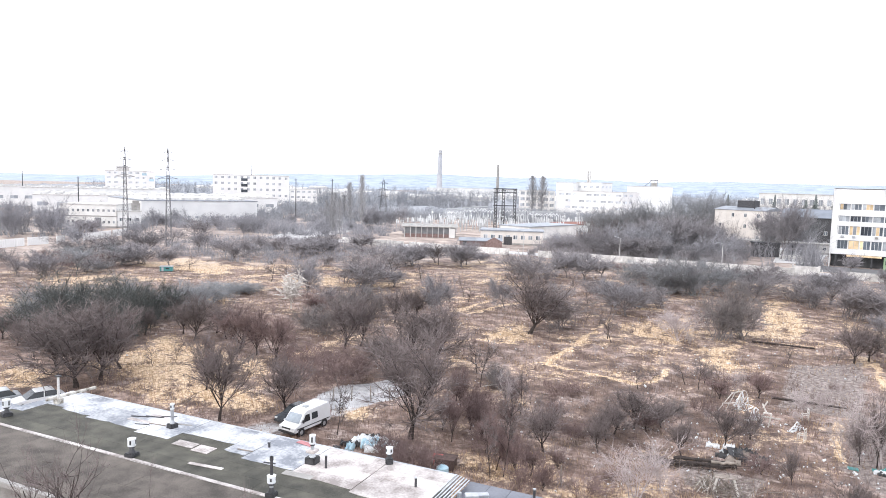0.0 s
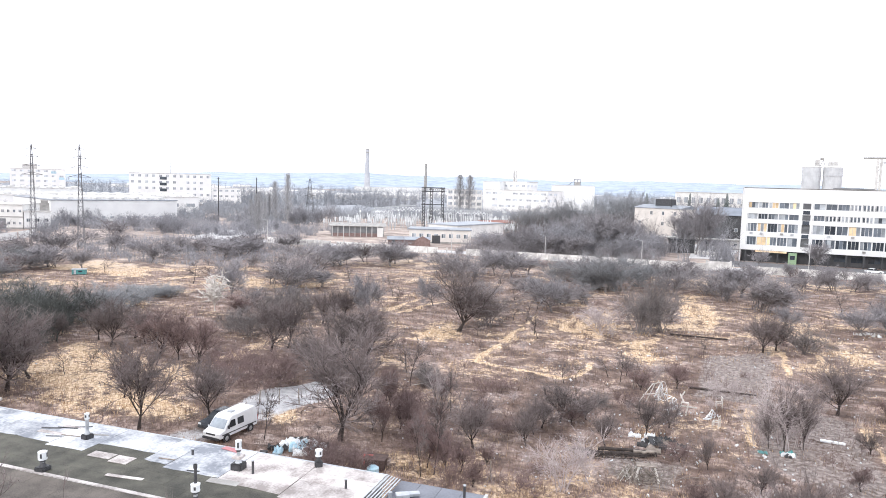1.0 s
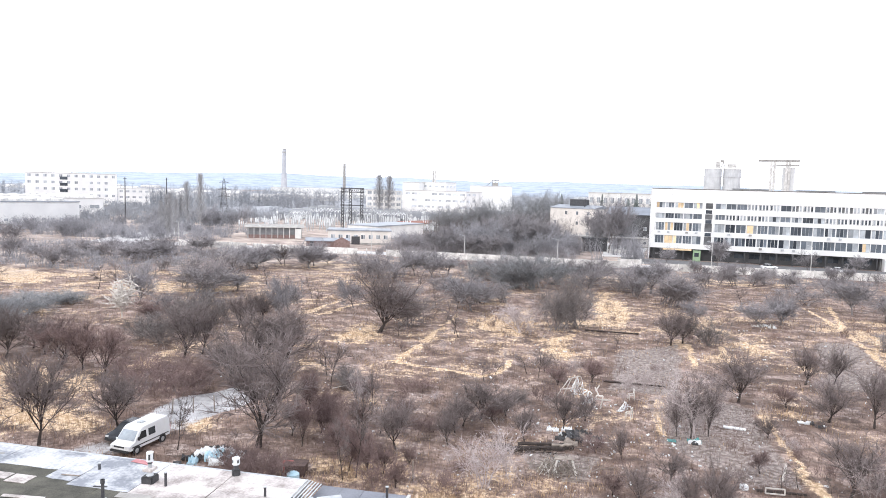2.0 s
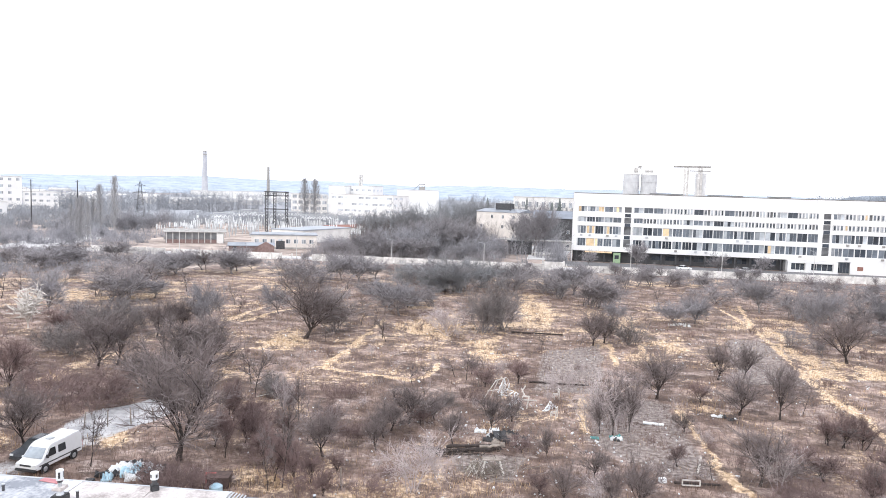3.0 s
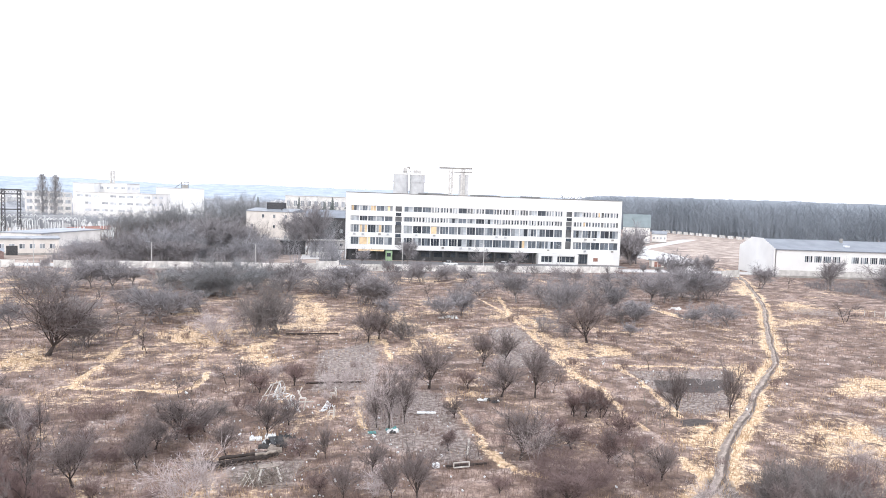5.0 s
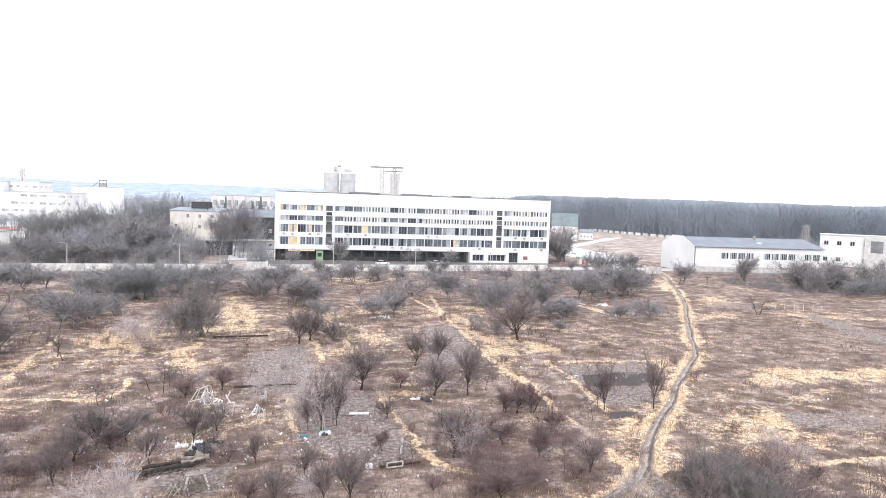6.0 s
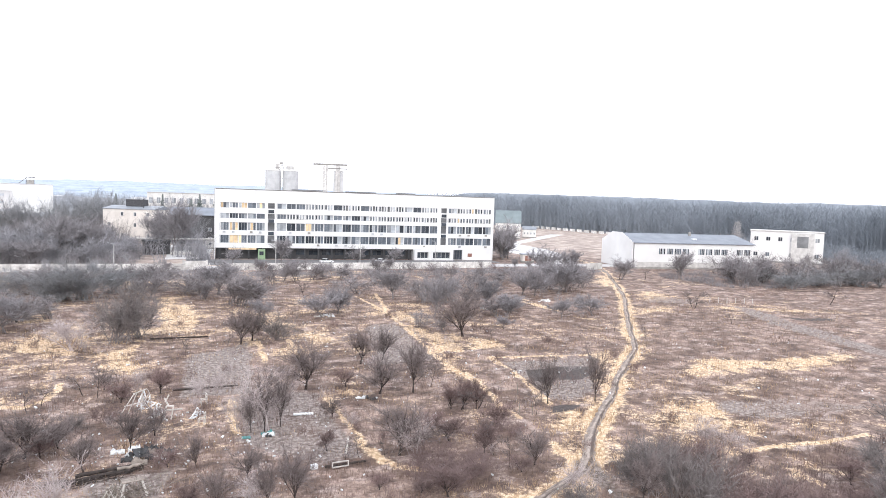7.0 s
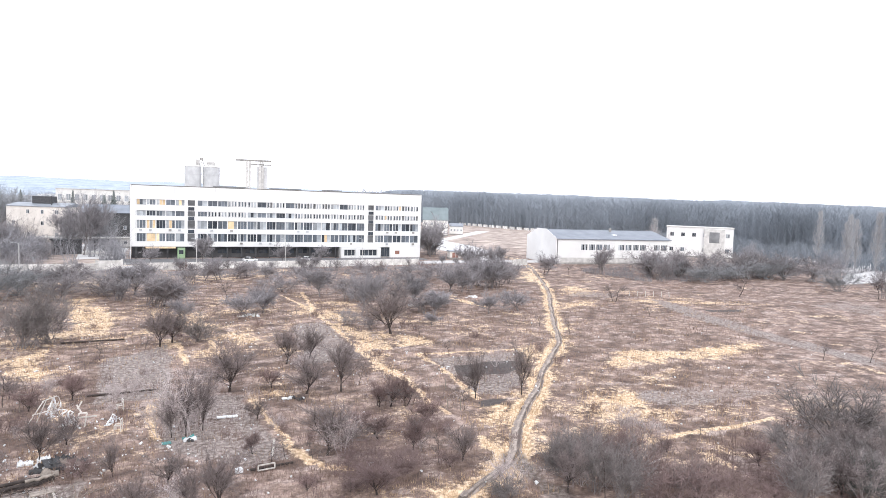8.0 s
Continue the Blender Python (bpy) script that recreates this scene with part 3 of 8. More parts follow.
# ---- bare trees and shrubs ----
def grow(seed, style, fine=0.85, sprays=4):
    """Trunk with limbs, and the twigs of the crown, for a plant 5 m high and 5 m wide."""
    r = random.Random(seed)
    trunk, crown = Acc(), Acc()
    sides = 4 if style == "vase" else 3

    def bend(d, amount, lift=0.0):
        return (d + Vector((r.gauss(0, amount), r.gauss(0, amount), r.gauss(0, amount) + lift))).normalized()

    def stem(a, d, length, rad, level, segs, kids, spread, lift):
        p, pts = Vector(a), [Vector(a)]
        for s in range(segs):
            d = bend(d, 0.12, lift)
            q = p + d * (length / segs)
            r0, r1 = rad * (1 - 0.75 * s / segs), rad * (1 - 0.75 * (s + 1) / segs)
            trunk.tube(p, q, r0, r1, (6, sides, 3)[level], False)
            p = q
            pts.append(q)
        return pts, d

    def twigs(pts, d, length, count, level):
        for _ in range(count):
            k = r.uniform(0.25, 1.0) * (len(pts) - 1)
            i = min(int(k), len(pts) - 2)
            a = pts[i].lerp(pts[i + 1], k - i)
            t = bend(d, 0.42, 0.18)
            b = a + t * length * r.uniform(0.5, 1.1)
            crown.sliver(a, b, 0.024 * fine, r.uniform(0, 3.14))
            for _ in range(sprays):
                s = a.lerp(b, r.uniform(0.15, 0.95))
                crown.sliver(s, s + bend(t, 0.6, 0.12) * length * r.uniform(0.4, 0.9), 0.017 * fine, r.uniform(0, 3.14))

    def limb(a, d, length, rad, branches, spray, lift=0.03):
        pts, e = stem(a, d, length, rad, 1, 4, 0, 0, lift)
        for j in range(branches):
            k = r.uniform(0.22, 1.0) * (len(pts) - 1)
            i = min(int(k), len(pts) - 2)
            s = pts[i].lerp(pts[i + 1], k - i)
            bpts, be = stem(s, bend(e, 0.55, 0.1), length * r.uniform(0.35, 0.6), rad * 0.42, 2, 2, 0, 0, 0.06)
            twigs(bpts, be, length * 0.36, spray, 0)
        twigs(pts, e, length * 0.36, spray, 0)

    if style == "vase":
        top, _ = stem((0, 0, -0.15), Vector((r.gauss(0, 0.08), r.gauss(0, 0.08), 1)), r.uniform(1.0, 1.5), 0.15, 0, 3, 0, 0, 0)
        count = r.randint(10, 13)
        for i in range(count):
            az, tilt = 6.283 * (i + r.uniform(-0.3, 0.3)) / count, r.uniform(0.12, 0.8)
            limb(top[-1 - (i % 2)], Vector((math.cos(az) * math.sin(tilt), math.sin(az) * math.sin(tilt), math.cos(tilt))), r.uniform(2.2, 3.6), 0.042, 8, 6)
    elif style == "shrub":
        for i in range(20):
            az, tilt = r.uniform(0, 6.283), r.uniform(0.1, 0.95)
            limb((r.gauss(0, 0.35), r.gauss(0, 0.35), -0.1), Vector((math.cos(az) * math.sin(tilt), math.sin(az) * math.sin(tilt), math.cos(tilt))), r.uniform(2.8, 4.6), 0.035, 4, 5, 0.05)
    elif style == "thicket":
        for i in range(34):
            az, tilt = r.uniform(0, 6.283), r.uniform(0.05, 0.5)
            rad = 2.0 * math.sqrt(r.random())
            limb((rad * math.cos(az), rad * math.sin(az), -0.1), Vector((math.cos(az) * math.sin(tilt), math.sin(az) * math.sin(tilt), math.cos(tilt))), r.uniform(1.8, 4.4) * (1.15 - 0.2 * rad), 0.025, 3, 5, 0.03)
    elif style == "sapling":
        top, e = stem((0, 0, -0.1), Vector((r.gauss(0, 0.1), r.gauss(0, 0.1), 1)), 4.2, 0.06, 0, 6, 0, 0, 0.02)
        for i in range(11):
            az = r.uniform(0, 6.283)
            limb(top[r.randint(2, 5)], Vector((math.cos(az), math.sin(az), r.uniform(0.4, 1.4))).normalized(), r.uniform(0.9, 2.0), 0.022, 2, 4)
    elif style == "poplar":
        trunk.tube((0, 0, -0.1), (r.gauss(0, 0.02), r.gauss(0, 0.02), 2.6), 0.03, 0.018, 6, False)
        trunk.tube((0, 0, 2.6), (r.gauss(0, 0.02), r.gauss(0, 0.02), 5.0), 0.018, 0.004, 5, False)
        for i in range(330):
            az, z = r.uniform(0, 6.283), 0.35 + 4.3 * r.random() ** 0.9
            spread = 0.5 * math.sin(min(1.0, (z + 0.5) / 2.4) * 1.5708) * (1 - (z / 5.1) ** 2.2) * r.uniform(0.3, 1.0)
            rise = min(r.uniform(0.5, 1.2), 5.05 - z)
            a, b = Vector((0, 0, z)), Vector((spread * math.cos(az), spread * math.sin(az), z + rise))
            mid = a.lerp(b, 0.5) + Vector((math.cos(az), math.sin(az), 0)) * spread * 0.25
            crown.sliver(a, mid, 0.012, r.uniform(0, 3.14))
            crown.sliver(mid, b, 0.009, r.uniform(0, 3.14))
            for _ in range(2):
                q = a.lerp(b, r.uniform(0.4, 1.0))
                crown.sliver(q, q + Vector((r.gauss(0, 0.06), r.gauss(0, 0.06), r.uniform(0.15, 0.35))), 0.007, r.uniform(0, 3.14))
    elif style == "clump":
        for i in range(6):
            az, tilt = r.uniform(0, 6.283), r.uniform(0.05, 0.5)
            limb((r.gauss(0, 0.3), r.gauss(0, 0.3), -0.1), Vector((math.cos(az) * math.sin(tilt), math.sin(az) * math.sin(tilt), math.cos(tilt))), r.uniform(3.6, 4.9), 0.055, 7, 4, 0.04)
    xyz = np.array(trunk.v + crown.v)
    wide = np.percentile(np.abs(xyz[:, :2]), 98) * 2
    scale = np.array([5 / wide, 5 / wide, 5 / np.percentile(xyz[:, 2], 99.9)])
    for acc in (trunk, crown):
        acc.v = [tuple(p) for p in (np.array(acc.v) * scale).tolist()]
    return trunk, crown


def plant(name, seed, style, bark, twig, label, category, group, fine=0.85, sprays=4):
    trunk, crown = grow(seed, style, fine, sprays)
    ob = thing(name, put(0, -60), label, category, group)
    if style in ("vase", "sapling", "poplar"):
        part("trunk", trunk, bark, ob)
    else:
        part("stem_clump", trunk, bark, ob)["kind"] = "stuff"
    part("crown", crown, twig, ob)
    return ob


def scatter(protos, rows, seed, lean=4):
    """One copy a row: x, y, height, width. The first of the patterns are used up as things themselves."""
    r = random.Random(seed)
    for i, (x, y, h, w) in enumerate(rows):
        m = Matrix.LocRotScale((x, y, 0), Euler((radians(r.gauss(0, lean)), radians(r.gauss(0, lean)), r.uniform(0, 6.283))), (w / 5 * r.uniform(1.05, 1.25), w / 5 * r.uniform(1.05, 1.25), h / 5 * 1.06))
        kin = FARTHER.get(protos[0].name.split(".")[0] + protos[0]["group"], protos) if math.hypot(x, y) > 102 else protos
        pattern = kin[(i * 7 + seed) % len(kin)]
        if pattern.get("spare"):
            del pattern["spare"]
            pattern.matrix_world = m
        else:
            copy_thing(pattern, m @ Matrix.Diagonal([1 / s for s in pattern.scale] + [1]))


def family(count, *args):
    made = [plant(args[0], args[1] + 10 * k, *args[2:]) for k in range(count)]
    for ob in made:
        ob["spare"] = 1
    return made


FRUIT = family(7, "fruit_tree", 100, "vase", BARK, TWIG, "bare dark-branched fruit tree in dry grass", "tree", "old orchard trees", 0.85, 5)
FRUIT_RED = family(3, "fruit_tree", 300, "vase", BARK, TWIG_RED, "bare fruit tree with reddish-brown twigs in weeds", "tree", "old orchard trees", 0.85, 5)
SAPLING = family(4, "sapling", 400, "sapling", BARK, TWIG, "thin bare sapling in dry weeds", "tree", "saplings", 1.1, 4)
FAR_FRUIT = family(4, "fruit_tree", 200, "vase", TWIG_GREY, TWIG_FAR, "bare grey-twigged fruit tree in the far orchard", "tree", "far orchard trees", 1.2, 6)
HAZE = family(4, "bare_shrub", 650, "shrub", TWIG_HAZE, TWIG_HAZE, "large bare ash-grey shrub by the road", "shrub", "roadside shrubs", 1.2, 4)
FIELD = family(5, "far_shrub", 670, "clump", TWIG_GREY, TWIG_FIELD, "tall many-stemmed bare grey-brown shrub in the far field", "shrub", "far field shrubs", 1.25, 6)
NEAR = family(3, "young_tree", 450, "sapling", BARK, TWIG, "young bare tree rising beside the low building", "tree", "young trees", 0.42)
PALE = family(3, "pale_tree", 500, "clump", TWIG_PALE, TWIG_PALE, "bare tree with pale grey lichened branches", "tree", "pale trees", 0.75, 6)
GREY = family(4, "bare_shrub", 600, "shrub", TWIG_GREY, TWIG_GREY, "large bare grey-brown shrub with fanned stems", "shrub", "bare shrubs", 1.15, 4)
THICK = family(3, "thicket", 700, "thicket", TWIG_GREEN, TWIG_GREEN, "dense dark grey-green thicket of bare stems", "shrub", "dark thicket", 0.9, 4)
BROWN = family(3, "brown_thicket", 800, "thicket", TWIG_RED, TWIG_RED, "low reddish-brown thicket of bare stems", "shrub", "brown thickets", 0.85, 3)
DUSK = family(3, "grove_tree", 850, "shrub", TWIG_DUSK, TWIG_DUSK, "dense dusky grey-green tree behind the works", "tree", "grove trees", 0.75, 9)
POPLAR = family(3, "poplar", 900, "poplar", POPLAR_TWIG, POPLAR_TWIG, "tall narrow bare grey poplar", "tree", "poplars", 0.8, 2)

def grove(protos, count, x0, x1, y0, y1, h0, h1, seed):
    r = random.Random(seed)
    rows = []
    for _ in range(count):
        h = r.uniform(h0, h1)
        rows.append((r.uniform(x0, x1), r.uniform(y0, y1), h, h * r.uniform(0.65, 1.0)))
    scatter(protos, rows, seed, 2)


# Beyond 102 m plants switch to these paler twigs, haze in the colour.
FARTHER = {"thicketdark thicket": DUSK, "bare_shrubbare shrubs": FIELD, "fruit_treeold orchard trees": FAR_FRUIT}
scatter(FRUIT, [(-57.4, 42.6, 8, 9.7), (-57.5, 45.3, 7.4, 8.2), (-70.9, 47.6, 3.8, 2.4), (-69.7, 61.5, 3.6, 3.2), (-62, 62.2, 5.8, 5.2), (-66.2, 64.5, 3.7, 3.6), (-62.6, 66.7, 4.2, 4.7), (-59.4, 64.9, 4, 3.9), (-39.3, 42.1, 7.6, 4.7), (-36.1, 46.8, 5.1, 3.7),
     (-77.2, 49.9, 3.1, 2.5), (-81.8, 51.1, 3.1, 3.3), (-69.5, 95.6, 7.7, 5.9), (-43.9, 68.1, 6.4, 6.1), (-43.1, 70.6, 5.7, 4.7), (-33.6, 60.1, 4.7, 5.1), (-31.8, 68.2, 6.6, 7.2), (-32.6, 65.3, 6.6, 7.6), (-23.6, 46.3, 8.9, 7.5), (-64.7, 45.9, 6.1, 5.7)], 1)
scatter(FRUIT, [(-59.2, 49.1, 5.5, 4.9), (-64.3, 48.7, 6.6, 6.5), (-46.2, 84.8, 5.1, 3.3), (-46.1, 87.8, 4.7, 3.4), (-45.4, 89.8, 4.7, 3.7), (-44, 92.2, 5.4, 4.9), (-43.8, 96.2, 6.3, 5.1), (-76.3, 148.8, 6, 7.3), (-76.6, 145.7, 4, 5.7), (-65.1, 153.1, 6.7, 8.1),
     (-36.7, 105.5, 5.2, 4.9), (-27.1, 88.8, 8.6, 8.6), (-33.3, 149.2, 5.6, 7.9), (-40, 150, 4.9, 6.9), (-17.5, 109.3, 5.9, 9.7), (-20.6, 116.2, 4.7, 6.2), (13.9, 142.3, 6.8, 7.8), (12.2, 93.8, 5.1, 4.3), (13.9, 95.7, 4.5, 3.6), (-13.4, 48.7, 4.1, 3.2)], 2)
scatter(FRUIT, [(-8.1, 57.1, 3.8, 4.4), (-9.7, 50.7, 3, 2.2), (-9.6, 53.4, 3.1, 2.4), (-6, 58.7, 2.6, 2.4), (-3.9, 53.2, 3, 2.6), (-0.9, 56.6, 3.5, 2.6), (-9.3, 55.3, 2.8, 2.7), (10.9, 138, 3.8, 4.8), (27.7, 112, 4.2, 5.3), (31.3, 114.9, 4.4, 4.6),
     (46.9, 129.8, 7.2, 7.2), (46.5, 107.5, 7.7, 7.1), (44, 90.6, 7, 6.9), (60.8, 115.5, 5.6, 4.6), (24.4, 78.7, 4.6, 3.8), (27.6, 79.8, 4.3, 3.3), (26, 65, 6, 3.4), (22.5, 65.6, 4.2, 4.6), (15.6, 69.3, 5.3, 5.3), (18.4, 48.6, 4.5, 4.9)], 3)
scatter(FRUIT, [(9.1, 43.1, 4.1, 3.7), (6.8, 48.5, 2.4, 2.8), (4.3, 43.9, 3, 2.2), (3.6, 51.4, 2.8, 1.8), (27.7, 43.5, 3, 2.2), (37.6, 57.1, 5.2, 3), (42.9, 56.4, 5.9, 2.5), (77.2, 129.5, 6.3, 7.8), (79.1, 127.4, 6.9, 7.7), (86.9, 129.9, 7.8, 8),
     (90.7, 132.4, 7.5, 8.2), (68.7, 101, 4.3, 4.8), (76.1, 102, 4.2, 6.1), (122.3, 151.4, 6.7, 5.9), (-3.6, 75.2, 2, 2.5), (7.5, 43.6, 2.9, 1.9), (0.9, 59.4, 2.8, 2.8), (-124.7, 85.9, 4.5, 5.6), (-128.8, 112.1, 4.8, 6.8), (-119.5, 112.5, 4.9, 7.3)], 4)
scatter(FRUIT, [(-116.3, 129.4, 5, 6.5), (-128.4, 140.2, 4.1, 6.2), (-107.6, 144.7, 5.5, 9.2), (-108.2, 153.2, 4.8, 8.1), (-129.6, 155.5, 4.4, 6.8), (-124.8, 159.7, 4.4, 6.9), (-108.8, 156.6, 4.9, 7), (-107.2, 175, 4.6, 7.4), (-30.6, 154.5, 5.3, 7.3), (17.5, 111.3, 3.7, 4.6),
     (-63.8, 163.1, 3.1, 4.7), (9.5, 57.7, 6, 2), (8.4, 57.8, 4.2, 1.5), (11, 58.6, 5.4, 1.9), (-24.2, 56.8, 3.1, 2.7), (15.9, 59.6, 2.1, 2.2), (15.1, 161.8, 4.9, 8.4), (51.2, 29.7, 3.5, 3.8), (56.2, 29.2, 3.6, 4.4), (55.4, 27, 3.4, 3.8)], 5)
scatter(FRUIT, [(45.9, 27.2, 3.6, 3.4), (48.5, 25.9, 3.6, 3.9), (31.3, 35.3, 3.6, 2.9), (35.6, 35.4, 2.8, 2.6), (35.8, 37.6, 2.9, 2.7)], 6)
scatter(FRUIT_RED, [(-54.4, 61.7, 5.4, 5.2), (-51, 60.7, 5.4, 3.9), (-47.8, 60.2, 6.2, 5), (-58.5, 82.9, 3.7, 4.2), (-46.3, 47.9, 4.8, 2.7), (-17.3, 46.6, 3.3, 2), (-15.5, 44.1, 3.1, 1.6), (-14, 43.8, 3, 1.5), (-20.1, 50.2, 3.6, 2.3), (-20.5, 47.4, 3.8, 1.7),
     (-23, 55, 4, 2), (-22.1, 49.1, 3.6, 1.8), (-13, 44.2, 2.2, 1.5), (-11.5, 42, 2.1, 1.4), (-11.6, 45.9, 1.8, 1.2), (-19, 49.7, 2.8, 1.8), (-17.4, 52, 2.3, 1.6), (59.4, 104.5, 3.5, 4), (27.3, 58.3, 2.6, 2.2), (28.5, 58, 3.1, 2.1)], 7)
scatter(FRUIT_RED, [(29.9, 57.9, 2.9, 2.4), (19.9, 69.1, 2.3, 2.5), (13.4, 51.6, 1.8, 1.6), (-7, 57.1, 1.8, 1.9), (-7.8, 46.1, 0.8, 1.5), (-14.8, 56.3, 1.8, 1.8), (1.6, 72.2, 2.7, 2.4), (14.9, 43.1, 1.5, 1.6), (19, 40.6, 2.3, 3), (25.1, 47, 2.5, 2.1),
     (48.2, 32.2, 2.4, 2.7), (40.8, 39.1, 1.9, 2.4), (43.9, 37.7, 1.3, 1.8), (17.6, 41.9, 1.3, 2), (-19.5, 59.1, 2.4, 2.4), (-21.5, 54.2, 2.5, 2.6), (1.7, 52.3, 1.6, 2.2), (-1.9, 69.8, 2.4, 2.5), (62.6, 108.7, 3.5, 5.5), (53.1, 94.4, 2.5, 3)], 8)
scatter(FRUIT_RED, [(23.3, 53.1, 2.2, 2.6), (23.6, 50.5, 2.1, 2.9), (29.2, 52.6, 2.2, 3.2), (26.1, 42.8, 1.4, 2.1), (2.7, 45, 1.6, 1.7)], 9)
scatter(SAPLING, [(-57.2, 51.4, 2.5, 1.7), (-86, 111, 4.1, 3.4), (-29, 44.1, 4.1, 2.4), (-45.7, 109.5, 4.1, 3.3), (-24.6, 113.5, 3, 3.2), (-19.9, 100, 2.6, 3.3), (-16.9, 91, 3.5, 3.2), (-4, 72.2, 3, 2.9), (-5.4, 73.6, 2.1, 3), (-9.5, 69.1, 2.1, 1.9),
     (-8.6, 71.1, 2, 1.9), (-23.8, 61.9, 4.8, 3.4), (-15.4, 42.5, 4.2, 1.7), (-14.6, 43, 5.8, 2.2), (-17.6, 55.8, 4.4, 2.2), (-15.9, 48.6, 3.4, 1.9), (-15.5, 51.6, 3.4, 2), (-65.7, 120.7, 5.3, 4.4), (-61.4, 123.7, 4.1, 4.8), (-51.1, 73.8, 3.9, 2.4)], 10)
scatter(SAPLING, [(-56.5, 53.9, 2.6, 1.6), (-25.9, 66.3, 3.6, 2.5), (-43.5, 105.8, 2.6, 2.2), (28.6, 130.4, 3.9, 3.5), (25.8, 48.2, 2.7, 1.9), (25.7, 43.9, 2.5, 1.1), (131.2, 152, 3.2, 3.7), (69.9, 87.8, 2, 2), (66.7, 76.3, 3.7, 1.3), (-16, 89, 3.3, 2.2),
     (-20, 108.8, 3.6, 2.2), (-21.8, 99.9, 2.5, 2), (28.7, 66.5, 2.2, 2), (13.9, 48.1, 1.8, 1.6), (15.4, 49.6, 1.6, 1.3), (4.8, 88.5, 2.3, 1.9), (27.5, 43.3, 2.7, 2.2), (28.2, 57.8, 2.4, 2.6), (30.1, 57.9, 1.8, 2.3), (27.4, 58.9, 2.1, 2.6)], 11)
scatter(SAPLING, [(92.3, 53.2, 2.4, 2.2), (96.7, 49.3, 3.2, 3.1), (102.3, 104.1, 3.7, 3.9), (140.4, 101.9, 4, 5.6), (172.4, 87.2, 5.3, 4.9), (96.4, 88.5, 1.6, 2.4), (32.4, 32.8, 3.6, 1.7), (50, 39.3, 0.8, 1.1)], 12)
scatter(PALE, [(-9, 99.2, 3.5, 5.6), (-19.6, 57.7, 3.6, 2.9), (-5.8, 43.9, 4.4, 4.4), (-0.6, 74.1, 2.4, 2), (-8.1, 95.1, 4.9, 5.1), (9.5, 57.8, 6, 4.7), (10.8, 59, 5.2, 3.2), (7.4, 58, 4.4, 2), (19.5, 48, 3.7, 2.8), (6.4, 44.1, 1.8, 3),
     (5.1, 69.9, 2.2, 2.6), (6.8, 69.8, 2.5, 2.4), (-4.5, 45.8, 3.3, 2.1), (47.3, 67.6, 3.3, 2.3), (44.2, 42.3, 2.7, 3.2), (27.4, 37, 2.9, 2.4), (45.2, 40.8, 2.1, 2.1), (53.3, 25.7, 2.6, 2.5), (48.7, 26.9, 3, 2.4), (50.9, 26.9, 3.1, 2.9)], 13)
scatter(PALE, [(49, 24.7, 3.7, 2.8), (46.6, 26.9, 2.9, 2.3), (47.8, 29.5, 2.7, 2), (32.8, 35.6, 2.6, 1.8)], 14)
scatter(GREY, [(-54.4, 75.2, 3.3, 4.7), (-50.2, 73.6, 4.2, 5.3), (-67.2, 113.1, 5.7, 6.2), (-70.7, 115.2, 4.6, 5.8), (-70.1, 122.5, 5.4, 7.3), (-24.7, 93.8, 6.7, 7.7), (-44.5, 141.1, 4.8, 8.8), (-2.8, 98.5, 7.4, 8.4), (-0.5, 101.1, 7.7, 6.8), (2.1, 148.2, 5.9, 9),
     (0.6, 139.2, 5.4, 7.9), (10.3, 136.5, 4.6, 8), (-22.5, 63.3, 2.3, 3.3), (-80.7, 131.9, 4.5, 7.9), (16.8, 126.4, 5.8, 9.4), (19.7, 126.5, 5.5, 8.6), (42.2, 139, 4.1, 9.7), (99.2, 137.8, 5.3, 8.5), (17.3, 94.9, 4.4, 5.4), (88.8, 138.1, 5.1, 7.4)], 15)
scatter(GREY, [(38, 164, 4.3, 7.6), (56.8, 115.4, 5.2, 6.9), (45.5, 164.7, 3.6, 7.8), (56.9, 154.8, 2.7, 7.6), (58.8, 32.7, 6.5, 8.6), (49.9, 30.7, 3.1, 4.3), (48.8, 27.7, 3.8, 4), (51.5, 26.4, 4.2, 4.1), (57.4, 30.5, 3, 4.1), (50.7, 24.4, 3.7, 3.5),
     (44.8, 26.5, 3.6, 3.3), (62.2, 30.3, 3.5, 3.8), (32.7, 36.5, 4.2, 3.4), (32.9, 34.3, 4.4, 3.5), (33.9, 32.6, 4.3, 3.3), (33, 38.7, 3, 2.7), (26.5, 35.8, 1.8, 2.5), (54, 34.4, 2, 3.1), (56, 28, 2.9, 4.4), (-129.7, 84.2, 4.2, 5.1)], 16)
scatter(GREY, [(-125.3, 87.5, 4.7, 6.4), (-144.9, 92.9, 4.2, 7), (-125.6, 95.7, 4, 7.8), (-128.9, 105.3, 4, 8.6), (-73.2, 113.4, 5, 6.9), (-83.3, 116.1, 4, 6.2), (-92, 133.7, 3.2, 5.7), (-54.5, 84.5, 4.9, 6.2), (-53.5, 87.7, 5, 5.6), (-61.1, 91.3, 3.9, 6),
     (-50.6, 89.6, 4.6, 4.6), (-50.9, 86.7, 4.6, 4.5), (-48, 141.8, 4.3, 8.3), (-43.8, 144.9, 4.7, 8.4), (-39.1, 137.7, 4.4, 6.7), (-29.6, 112.1, 4.1, 7.4), (-43.5, 171.2, 4.7, 8), (-21.6, 161.1, 4.2, 9.1), (-18.5, 152.3, 4, 8.5), (-16.8, 117.4, 4.5, 8.6)], 17)
